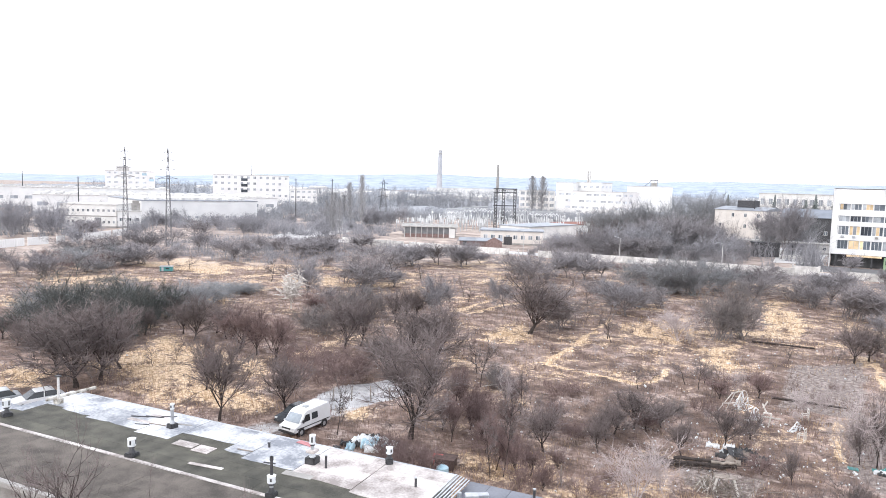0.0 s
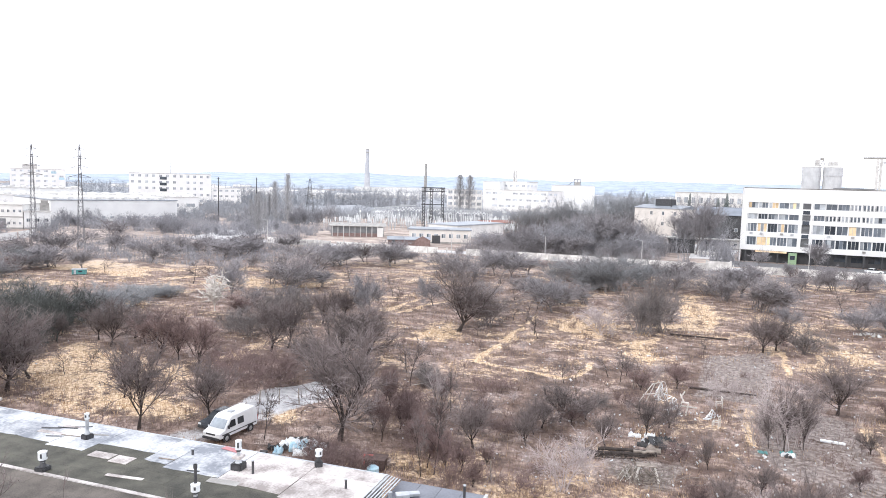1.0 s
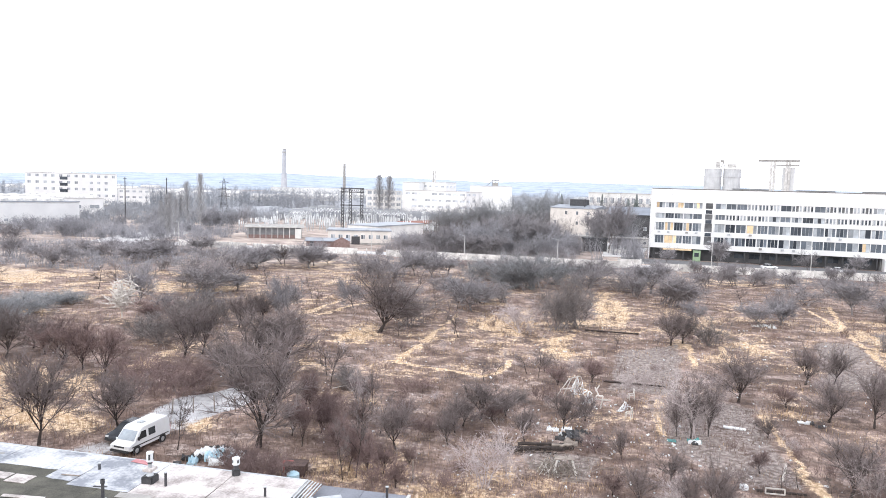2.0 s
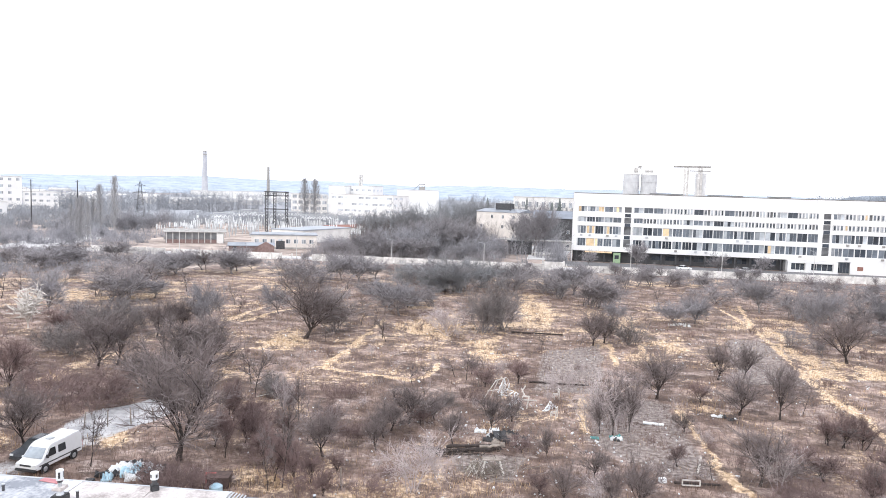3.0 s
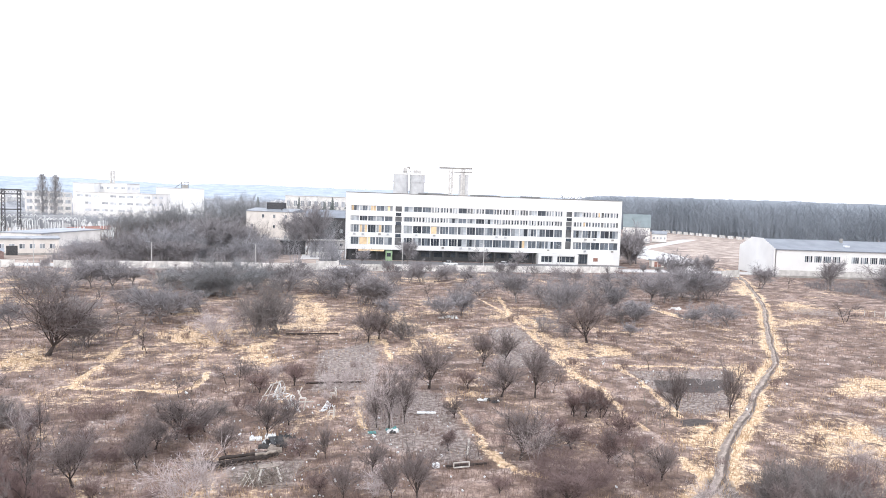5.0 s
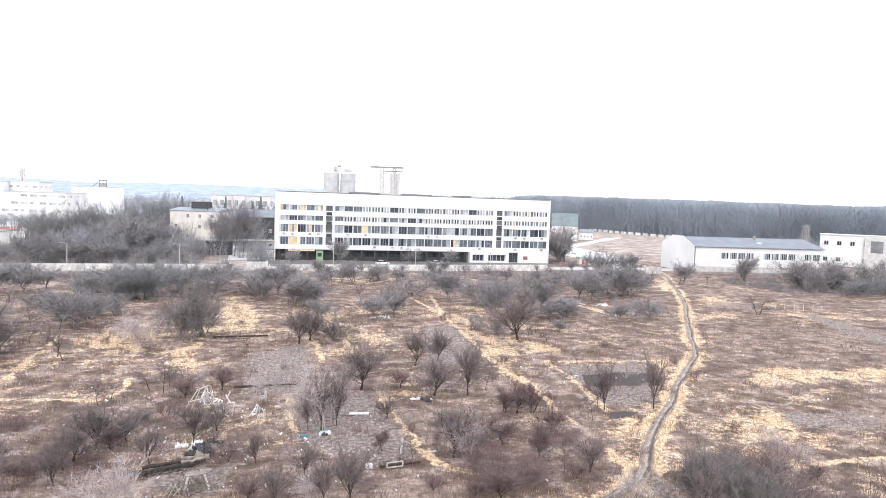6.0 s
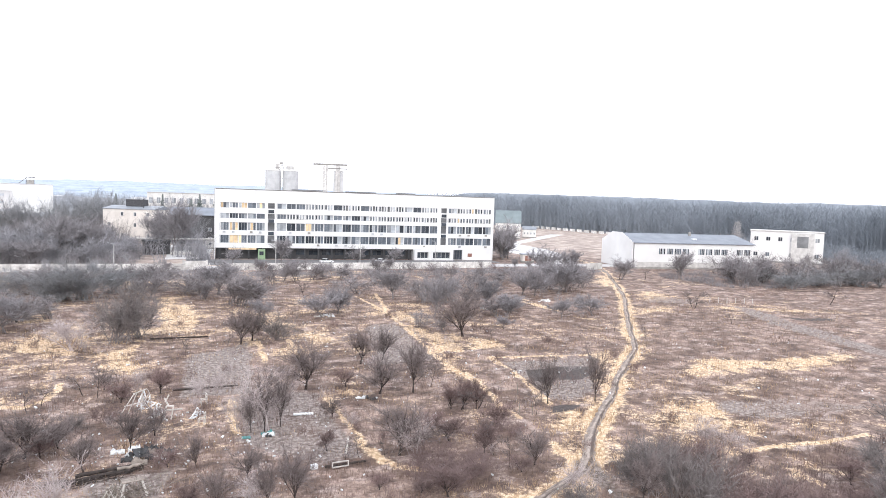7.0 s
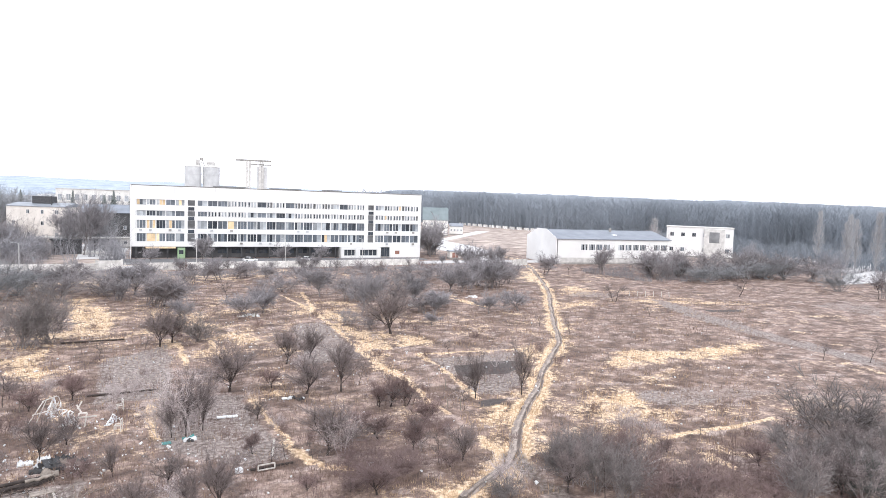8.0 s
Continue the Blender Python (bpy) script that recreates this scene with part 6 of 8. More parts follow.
ob = hall("brick_shed", m, L, 6, 1.9, 0, 0, DULL_BRICK, ROOF_GREY, "long low brick shed with a pale grey sheet roof", 25, roof_rise=1.0, overhang=0.4, plinth=False)
part("gable_wall", Acc().extrude([(L - 5.0, 0), (L + 0.2, 0), (L + 0.2, 2.0), (L - 2.4, 3.4), (L - 5.0, 2.0)], -0.9, -0.45), DULL_BRICK, ob, "red brick gable end")
part("door", Acc().box(1.2, -0.06, 0, 2.4, -0.01, 1.8), STEEL, ob)
m, L = lay(-80, 300, -62, 330)
hall("red_roof_shed", m, L, 9, 3.6, 0, 0, OLD_WHITE, BRICK, "white shed with a reddish roof", 26, roof_rise=1.2)
m, L = lay(-15.1, 309.6, 4.1, 298.3)
ob = hall("corner_house", m, L, 15, 13.2, 3, 4, CREAM, ROOF_GREY, "cream three-storey house with a low grey roof", 27, win_h=1.6, win_w=1.2, roof_rise=1.5, gap=0.35, pale=0.05)
part("roof_box", Acc().box(7, 5, 13.8, 14.5, 9, 17.2), STEEL, ob, "black roof cabin")
part("vent_pipe", Acc().tube((15.8, 3, 13.2), (15.8, 3, 17.5), 0.25, 0.25), STEEL, ob)
m, L = lay(10, 291.5, 33, 288)
ob = hall("slate_block", m, L, 13, 11.6, 3, 7, DARK_WALL, ROOF_BLUE, "dark grey three-storey block with a slate roof behind trees", 28, win_h=1.5, win_w=1.2, pale=0.3, gap=0.45, roof_rise=3.2, overhang=0.5)
m, L = lay(2, 433, 52, 427)
ob = hall("long_store", m, L, 18, 20.5, 2, 12, OLD_WHITE, CONCRETE, "far pale store building with rows of windows", 58, win_h=3.4, win_w=2.2, pale=0.6, gap=0.1)
slab("yard_floor", [(6, 222), (19.5, 224), (20.2, 240), (27, 284), (10, 284)], 0.05, SNOW_ROAD, "pale damp concrete yard", "pavement")
m, L = lay(20.9, 263, 24.9, 264.5)
ob = hall("yard_hut", m, L, 4, 3.4, 0, 0, CONCRETE, ROOF_DARK, "small concrete yard hut with a dark window", 29)
window(ob, 1.2, -0.045, 1.4, 1.3, 1.1, 1, [PANE])
m, L = lay(0.6, 239, 8.2, 240.4)
ob = hall("lean_to", m, L, 5, 4.3, 0, 0, DARK_WALL, ROOF_DARK, "dark open lean-to at the yard edge", 59, plinth=False)
part("opening", Acc().box(1.0, -0.06, 0, 3.6, -0.01, 2.8), STEEL, ob)
ob = thing("pipe_bridge", Matrix(), "pale lagged pipe on thin posts across the yard", "pipe")
part("pipe", Acc().tube((-5, 245, 4.9), (23.5, 244, 4.9), 0.32, 0.32, 8), CONCRETE, ob)
for i in range(6):
    part("post", Acc().box(-4.6 + 5.5 * i, 244.55 - 0.19 * i, 0, -4.4 + 5.5 * i, 244.75 - 0.19 * i, 4.6), STEEL, ob)
m, L = lay(9.6, 189.6, 15.6, 189.4)
single("gate_wall", Acc().box(0, 0, 0, L, 0.3, 2.5).box(-0.15, -0.1, 0, 0.3, 0.4, 2.75).box(L - 0.3, -0.1, 0, L + 0.15, 0.4, 2.75), WHITEWASH, m, "short white gate wall beside the road", "wall", bevel=0.03)
# Plain pale box stands in for the heaped rubble of the yard.
m, L = lay(8, 238, 20, 236)
single("tarpaulin", Acc().box(0, 0, 0, 11, 5, 0.9), CONCRETE, m, "pale sheeted stack in the yard", "tarpaulin", bevel=0.2)
m, L = lay(190, 352, 203, 345)
ob = hall("green_roof_house", m, L, 14, 9, 2, 4, OLD_WHITE, ROOF_GREEN, "white house with a steep green roof", 31, win_h=1.3, win_w=1.0, roof_rise=7.5)
m, L = lay(214, 361, 221, 357)
hall("far_cottage", m, L, 8, 5, 1, 4, OLD_WHITE, ROOF_GREY, "small white cottage at the field edge", 32, win_h=1.3, win_w=1.0, roof_rise=2)
m, L = lay(121, 203.5, 125, 202.5)
ob = hall("kiosk", m, L, 3, 2.7, 0, 0, CREAM, ROOF_GREY, "small tan kiosk with brown doors", 33)
part("door", Acc().box(0.9, -0.05, 0.1, 1.9, -0.004, 2.3), BRICK, ob)
part("door", Acc().box(2.1, -0.05, 0.1, 3.1, -0.004, 2.3), BRICK, ob)


def silo_pair():
    ob = thing("silo", pose(50.8, 316, 0, 0, 0, -8), "pair of pale concrete silos with roof cabins", "silo")
    for x in (3.6, 11.4):
        part("cell", Acc().tube((x, 4, 0), (x, 4, 32.2), 3.6, 3.6, 20).tube((x, 4, 28.7), (x, 4, 29.2), 3.75, 3.75, 20), SILO, ob, smooth=False)
        part("cap", Acc().tube((x, 4, 32.2), (x, 4, 32.8), 3.75, 3.4, 20), OLD_WHITE, ob)
    part("cabin", Acc().box(4.6, 2, 32.8, 6.4, 6, 35.4), CONCRETE, ob)
    part("headframe", Acc().rod((6.6, 3, 32.8), (7.6, 3, 35.6), 0.25).rod((8.4, 3, 32.8), (7.4, 3, 35.6), 0.25).box(6.4, 2.6, 35.3, 7.9, 3.6, 36.2), CONCRETE_DARK, ob)
    part("cabin", Acc().box(9.5, 2.5, 32.8, 13, 5.5, 34.6), CONCRETE, ob)
    part("rail", Acc().box(1.0, 1.0, 33.6, 14.0, 1.08, 33.7).box(1.0, 1.0, 32.8, 1.1, 1.1, 33.7).box(13.9, 1.0, 32.8, 14.0, 1.1, 33.7), STEEL, ob)


def hoist_gantry():
    ob = thing("hoist_gantry", pose(75, 321.4, 0, 0, 0, -14), "pale steel hoist gantry on two lattice legs", "gantry")
    part("beam", Acc().box(-1, -0.4, 36, 15, 0.4, 36.8).box(6, -0.4, 34.3, 15, 0.4, 34.8), CONCRETE_DARK, ob)
    for x in (3.6, 4.9, 9.6, 10.7):
        part("leg", Acc().box(x, -0.4, 0, x + 1.0, 0.4, 36), CONCRETE, ob)
    part("lift_tower", Acc().box(8.6, 0.6, 0, 13.4, 3.6, 33.6), SILO, ob, "pale concrete lift tower")
    br = Acc()
    for x in (4.0, 10.0):
        for k in range(14):
            br.rod((x, 0, k * 2.5), (x + 1.1, 0, k * 2.5 + 2.4), 0.16)
    part("bracing", br, CONCRETE_DARK, ob)["kind"] = "stuff"
    part("cable", Acc().rod((14.6, 0, 34.3), (14.6, 0, 27), 0.12), STEEL, ob)


silo_pair()
hoist_gantry()


def chimney(x, y, h, r0, r1, label, material):
    ob = thing("chimney", pose(x, y, 0), label, "chimney", "works chimneys")
    part("shaft", Acc().tube((0, 0, 0), (0, 0, h), r0, r1, 16), material, ob, smooth=False)
    part("band", Acc().tube((0, 0, h * 0.93), (0, 0, h * 0.955), r1 * 1.14, r1 * 1.12, 16), CONCRETE_DARK, ob)
    part("rim", Acc().tube((0, 0, h), (0, 0, h + 1.2), r1 * 1.08, r1 * 1.08, 16), CONCRETE_DARK, ob)


# Brick of the tall stack is tinted blue-grey to stand for haze.
chimney(-457, 978, 74, 5.2, 2.7, "tall tapering pale brick works chimney", mat("hazed_brick", (0.33, 0.34, 0.365), (0.46, 0.46, 0.485), 0.2, 3, 0.9))
chimney(-310, 845, 48, 2.4, 1.5, "slim grey concrete works chimney", CONCRETE_DARK)


# ---- pylons, poles and the substation ----
def pylon(x, y, h, w, arms, turn, material=PYLON):
    ob = thing("pylon", pose(x, y, 0, 0, 0, turn), "grey lattice steel power pylon with cross arms", "pylon", "pylons")
    lace = Acc()
    n = 12

    def at(k, i):
        s = w / 2 * (1 - 0.86 * k / n)
        return Vector(((-s, s, s, -s)[i], (-s, -s, s, s)[i], h * k / n))

    for i in range(4):
        part("leg", Acc().rod(at(0, i), at(n, i), 0.12), material, ob)
        for k in range(n):
            lace.rod(at(k, i), at(k + 1, (i + 1) % 4), 0.06)
            lace.rod(at(k + 1, i), at(k + 1, (i + 1) % 4), 0.05)
    part("lattice", lace, material, ob)["kind"] = "stuff"
    for z, half in arms:
        for s in (-1, 1):
            arm = part("cross_arm", Acc().rod((0, 0, z * h + 0.7), (s * half, 0, z * h), 0.12), material, ob)
            for side in (-0.3, 0.3):
                part("chord", Acc().rod((0, side, z * h), (s * half, 0, z * h), 0.1), material, arm)
            ins = Acc()
            for j in range(5):
                ins.tube((s * half, 0, z * h - 0.25 * j - 0.1), (s * half, 0, z * h - 0.25 * j - 0.2), 0.14, 0.1, 6)
            part("insulator", ins, PORCELAIN, arm)
    part("peak", Acc().spike((0, 0, h), (0, 0, h + 1.5), 0.12), material, ob)


pylon(-176, 148.6, 28.7, 1.7, [(0.7, 2.8), (0.79, 2.2), (0.88, 1.8), (0.96, 1.2)], 35)
pylon(-153.1, 143.9, 28.2, 1.7, [(0.7, 2.8), (0.79, 2.2), (0.88, 1.8), (0.96, 1.2)], 35)
pylon(-178.6, 312.6, 22, 4.6, [(0.92, 2.4), (0.76, 3.2), (0.6, 2.8)], 20, STEEL)


def pole(x, y, h, label="grey street lamp post with a bent arm", arm=1.2, r=0.11, name="street_lamp", category="street lamp"):
    ob = thing(name, pose(x, y, 0, 0, 0, 200), label, category, "posts along the road" if arm else "")
    part("post", Acc().tube((0, 0, -0.1), (0, 0, h), r, r * 0.6, 8), CONCRETE if arm else STEEL, ob)
    if arm:
        part("arm", Acc().tube((0, 0, h), (arm, 0, h + 0.35), 0.05, 0.04, 6), GALV, ob)
        part("lamp_head", Acc().box(arm - 0.1, -0.12, h + 0.25, arm + 0.5, 0.12, h + 0.42), GALV, ob, bevel=0.03)
    else:
        part("crossbar", Acc().rod((-0.8, 0, h - 0.6), (0.8, 0, h - 0.6), 0.12), STEEL, ob)


for x, y, h in ((-98, 193, 7), (-62, 193, 7), (-34, 195, 6.5), (-7, 195, 6.5), (36, 203, 7), (62, 203, 7), (88, 204, 7), (-128, 196, 7)):
    pole(x, y, h)
for x, y, h in ((-263.5, 198.7, 19.5), (-198.4, 263.7, 21.3), (-167.8, 248.7, 21.5), (-416.9, 276, 22)):
    pole(x, y, h, "tall dark steel utility pole", 0, 0.3, "utility_pole", "pole")


def portal_tower():
    ob = thing("lattice_portal", pose(-112.5, 305, 0, 0, 0, 19), "dark lattice steel portal of the substation", "gantry")
    for x in (0, 3.6, 9.0):
        legs, lace = Acc(), Acc()
        for sx, sy in ((-0.6, -0.6), (0.6, -0.6), (0.6, 0.6), (-0.6, 0.6)):
            legs.rod((x + sx, sy, 0), (x + sx, sy, 19.5), 0.3)
        for k in range(13):
            for a, b in (((-0.6, -0.6), (0.6, -0.6)), ((0.6, -0.6), (0.6, 0.6)), ((0.6, 0.6), (-0.6, 0.6)), ((-0.6, 0.6), (-0.6, -0.6))):
                lace.rod((x + a[0], a[1], 1.5 * k), (x + b[0], b[1], 1.5 * k + 1.5), 0.2)
        leg = part("leg", legs, STEEL, ob)
        part("lattice", lace, STEEL, leg)
    beam = Acc()
    for z in (11.2, 17.4, 19.2):
        beam.rod((-1.2, -0.6, z), (9.9, -0.6, z), 0.4).rod((-1.2, 0.6, z), (9.9, 0.6, z), 0.4)
    for k in range(10):
        beam.rod((k, -0.6, 17.4), (k + 1, -0.6, 19.2), 0.14).rod((k, 0.6, 19.2), (k + 1, 0.6, 17.4), 0.14)
    part("beam", beam, STEEL, ob)


portal_tower()


def substation():
    r = random.Random(12)
    sup = thing("switch_post", put(0, -70), "pale steel switch post with stacked porcelain insulators", "insulator", "substation posts")
    part("post", Acc().rod((0, 0, 0), (0, 0, 2.6), 0.28), GALV, sup)
    part("crossbar", Acc().rod((-1.1, 0, 2.6), (1.1, 0, 2.6), 0.2), GALV, sup)
    for x in (-1, 0, 1):
        rings = [(2.65, 0.08)] + [(2.7 + 0.3 * j + dz, w) for j in range(6) for dz, w in ((0.0, 0.17), (0.2, 0.11))]
        ins = Acc().add([(x + w * math.cos(1.0472 * i), w * math.sin(1.0472 * i), z) for z, w in rings for i in range(6)],
                        [(j * 6 + i, j * 6 + (i + 1) % 6, j * 6 + 6 + (i + 1) % 6, j * 6 + 6 + i) for j in range(len(rings) - 1) for i in range(6)] + [tuple(range(len(rings) * 6 - 6, len(rings) * 6))])
        part("insulator", ins, PORCELAIN, sup)
    gate = thing("bus_portal", put(0, -75), "light steel busbar portal", "gantry", "substation portals")
    part("post", Acc().rod((-4, 0, 0), (-4, 0, 7.4), 0.22), GALV, gate)
    part("post", Acc().rod((4, 0, 0), (4, 0, 7.4), 0.22), GALV, gate)
    part("beam", Acc().rod((-4.2, 0, 7.3), (4.2, 0, 7.3), 0.34).rod((-4.2, 0, 6.6), (4.2, 0, 6.6), 0.16), GALV, gate)
    for x in (-2.6, -0.9, 0.9, 2.6):
        part("insulator_string", Acc().tube((x, 0, 6.5), (x + 0.9, 0.4, 5.5), 0.16, 0.12, 6).tube((x, 0, 6.5), (x - 0.9, -0.4, 5.5), 0.16, 0.12, 6), PORCELAIN, gate)
    box = thing("transformer", put(0, -80), "grey oil transformer with fins and bushings", "transformer", "transformers")
    part("tank", Acc().box(-1.6, -1.1, -0.2, 1.6, 1.1, 2.9), GALV, box, bevel=0.08)
    for i in range(7):
        part("fin", Acc().box(-1.5 + 0.45 * i, -1.5, 0.6, -1.35 + 0.45 * i, -1.11, 2.6), GALV, box)
    for x in (-0.9, 0, 0.9):
        part("bushing", Acc().tube((x, 0, 2.9), (x * 1.3, 0, 4.4), 0.22, 0.1, 8), PORCELAIN, box)
    used = set()
    for ob, count, step in ((sup, 230, 1), (gate, 34, 0), (box, 6, 0)):
        for i in range(count):
            u, v = r.random(), r.random()
            x = -150 + 86 * u + 14 * v * -1 + 6
            y = 262 + 92 * v + 24 * u
            m = put(x, y, 20 + r.choice((0, 90)), 1, 1, r.uniform(0.8, 1.35) if ob is not box else 1)
            if ob not in used:
                used.add(ob)
                ob.matrix_world = m
            else:
                copy_thing(ob, m @ Matrix.Diagonal([1 / s for s in ob.scale] + [1]))


substation()


# ---- fence, roads, yard ----
def panel_fence(points, h, label, gaps=(), paint=WHITEWASH):
    r = random.Random(17)
    ob = thing("panel_fence", Matrix(), label, "fence")
    panel = Acc().box(0, -0.06, 0.1, 2.86, 0.06, h)
    for i in range(4):
        panel.box(0.15 + 0.66 * i, -0.09, 0.5, 0.70 + 0.66 * i, -0.061, h - 0.25)
    panel_mesh = panel.mesh("fence_panel", paint)
    post_mesh = Acc().box(-0.1, -0.12, -0.1, 0.1, 0.12, h + 0.08).mesh("fence_post", paint)
    n = 0
    for (ax, ay), (bx, by) in zip(points, points[1:]):
        L = math.hypot(bx - ax, by - ay)
        turn = math.degrees(math.atan2(by - ay, bx - ax))
        for i in range(int(L / 3)):
            n += 1
            x, y = ax + (bx - ax) * i * 3 / L, ay + (by - ay) * i * 3 / L
            part("fence_post", post_mesh, None, ob).matrix_basis = pose(x, y, 0, 0, 0, turn)
            if n not in gaps:
                c, s = math.cos(radians(turn)) * 0.07, math.sin(radians(turn)) * 0.07
                part("fence_panel", panel_mesh, None, ob).matrix_basis = pose(x + c, y + s, 0, r.gauss(0, 0.8), 0, turn)


panel_fence([(-124, 190), (-98, 188.5), (-35, 189), (10, 187.5), (70, 186.5), (100, 187)], 2.0, "long whitish concrete panel fence along the road", {20, 21, 22, 45, 46, 47})
panel_fence([(-182.2, 113), (-184.2, 123), (-184, 131.5), (-186.5, 142), (-192, 157), (-198, 169)], 2.3, "old white concrete panel fence at the field edge", {7}, WHITE_WALL)
panel_fence([(128, 176), (139, 180)], 2.2, "short white concrete wall beside the hall")
panel_fence([(318, 520), (316, 465), (318, 420), (315, 380)], 2.1, "far white concrete fence along the forest", set(range(2, 48, 3)))


slab("road", [(-146, 192), (-40, 193), (132, 190), (180, 178), (182, 186), (134, 199), (-40, 201), (-146, 201)], 0.05, SNOW_ROAD, "pale worn concrete road behind the fence", "road")
slab("pavement", [(12, 203), (112, 203), (113, 211), (20, 220), (12, 222)], 0.1, ASPHALT, "grey asphalt forecourt of the office block", "pavement")
slab("side_road", [(124, 191), (130.3, 190), (151.6, 213.4), (168.6, 262), (175, 300), (270, 400), (262, 404), (157.5, 289.5), (142.2, 256.5), (137.5, 223)], 0.06, SNOW_ROAD, "pale side road leading to the forest", "road")
slab("yard", [(-146, 186), (-141, 186), (-144.1, 203.9), (-147.5, 227.9), (-159.1, 259.4), (-172.4, 261.5), (-166.9, 220.7), (-156.9, 191.3)], 0.06, SNOW_ROAD, "pale track towards the works", "road")
slab("river_road", [(193.2, 109.3), (219.3, 109.1), (300, 120), (330, 122), (330, 134), (278.7, 167.8), (234.9, 129.3)], 0.06, SNOW_ROAD, "pale road beyond the shrubs", "road")


# ---- the low building with the felt roof ----
def ragged_sheet(x0, x1, y0, y1, z, seed, amp=0.25, thick=0.05):
    """A roof sheet with an uneven edge on its near side."""
    r = random.Random(seed)
    n = int((x1 - x0) / 0.8) + 1
    pts = [(x0 + (x1 - x0) * i / n, y0 + r.uniform(-amp, amp) * (0.3 if i % 3 else 1)) for i in range(n + 1)] + [(x1, y1), (x0, y1)]
    acc = Acc()
    k = len(pts)
    acc.add([(x, y, z) for x, y in pts] + [(x, y, z - thick) for x, y in pts], [tuple(range(k)), tuple(range(2 * k - 1, k - 1, -1))] + [(i, k + i, k + (i + 1) % k, (i + 1) % k) for i in range(k)])
    return acc


def low_building():
    Z = 4.0
    ob = thing("low_building", Matrix(), "long low building with a patched dark felt roof", "building")
    part("wall", Acc().box(-44.9, 21.9, 0, -14.2, 33.0, Z - 0.22), CONCRETE_DARK, ob)
    part("roof_slab", Acc().box(-45.2, 21.6, Z - 0.22, -14.0, 33.3, Z - 0.02), CONCRETE, ob)
    r = random.Random(2)
    for y0, y1, rolls, felt in ((21.75, 26.38, 4, BITUMEN_B), (26.7, 31.3, 4, BITUMEN)):
        for k in range(rolls):
            a, b = y0 + (y1 - y0) * k / rolls, y0 + (y1 - y0) * (k + 1) / rolls
            x = -45.2
            while x < -14.2:
                w = min(r.uniform(4, 9), -14.0 - x)
                part("felt_sheet", ragged_sheet(x + 0.01, x + w - 0.01, a - 0.06, b, Z + 0.002 + 0.005 * (k % 3) + r.uniform(0, 0.003), int(x * 10 + k * 77) % 997, 0.03), felt, ob)
                x += w
    part("west_wall", Acc().box(-52.0, 23.0, 0, -44.95, 29.2, Z - 0.25), CONCRETE_DARK, ob)
    for i in range(4):
        part("coated_sheet", ragged_sheet(-52.2 + 1.74 * i, -50.48 + 1.74 * i, 25.0 - 0.2 * (i % 2), 29.4, Z + 0.004 * (i % 2), 90 + i, 0.12, 0.26), COATING, ob, "silver-white coated roof sheet")
    for i in range(7):
        a = -45.2 + i * 4.45
        part("seam_strip", ragged_sheet(a, a + 4.43, 26.42 + 0.03 * (i % 2), 26.66, Z + 0.02, 40 + i, 0.05, 0.06), COATING_B, ob, "whitewashed seam strip")
    for i, (x0, x1, y0, mt) in enumerate(((-44.1, -42.4, 30.6, COATING), (-42.4, -39.5, 30.3, COATING), (-39.5, -34.6, 30.0, COATING), (-34.6, -31.8, 29.7, COATING), (-31.8, -27.7, 31.0, COATING), (-27.7, -26.0, 30.0, COATING), (-26.0, -22.3, 29.6, COATING),
                                          (-22.3, -18.2, 29.2, COATING_B), (-18.2, -14.1, 28.8, COATING_B))):
        rows = max(2, round((33.28 - y0) / 1.15))
        for k in range(rows):
            a, b = y0 + (33.28 - y0) * k / rows, y0 + (33.28 - y0) * (k + 1) / rows
            part("coated_sheet", ragged_sheet(x0 + 0.01, x1 - 0.01 + r.uniform(-0.05, 0.0), a - 0.05, b, Z + 0.024 + 0.004 * ((i + k) % 3), 60 + 10 * i + k, 0.12 if k == 0 else 0.03), mt, ob, "silver-white coated roof sheet")
    part("coated_sheet", ragged_sheet(-45.2, -44.15, 28.7, 33.28, Z + 0.03, 59, 0.1), COATING, ob, "silver-white coated roof sheet")
    for x0, y0, w, d, a in ((-36.8, 30.9, 2.0, 0.35, 4), (-33.8, 31.6, 1.6, 0.2, 14), (-31.0, 29.2, 1.5, 0.7, 3), (-29.3, 29.0, 1.2, 0.9, 3), (-22.6, 28.9, 1.8, 0.5, 5), (-28.0, 27.5, 2.2, 0.25, 8), (-36, 32.1, 1.3, 0.3, 9)):
        piece = part("loose_sheet", Acc().box(0, 0, 0, w, d, 0.035), COATING_B if r.random() < 0.5 else CONCRETE_DARK, ob, "loose patch of roofing sheet")
        piece.matrix_basis = pose(x0, y0, Z + 0.03, 0, 1, a)
    for x0, y0, w, d, a in ((-37.0, 31.4, 1.5, 0.16, 22), (-36.2, 31.9, 1.7, 0.12, 12), (-35.2, 32.3, 1.3, 0.1, 28), (-34.9, 31.0, 1.6, 0.1, 8), (-35.6, 30.5, 1.2, 0.08, 20), (-27.0, 30.4, 1.3, 0.12, 6), (-24.4, 29.6, 0.9, 0.14, 12)):
        slat = part("loose_slat", Acc().box(0, 0, 0, w * 0.8, d * 0.7, 0.035), STEEL if a > 10 else LAMP_WOOD, ob, "loose dark slat on the roof")
        slat.matrix_basis = pose(x0, y0, Z + 0.045, 0, 0, a)
    r2 = random.Random(6)
    for k in range(5):
        y0 = 30.75 + 0.76 * k
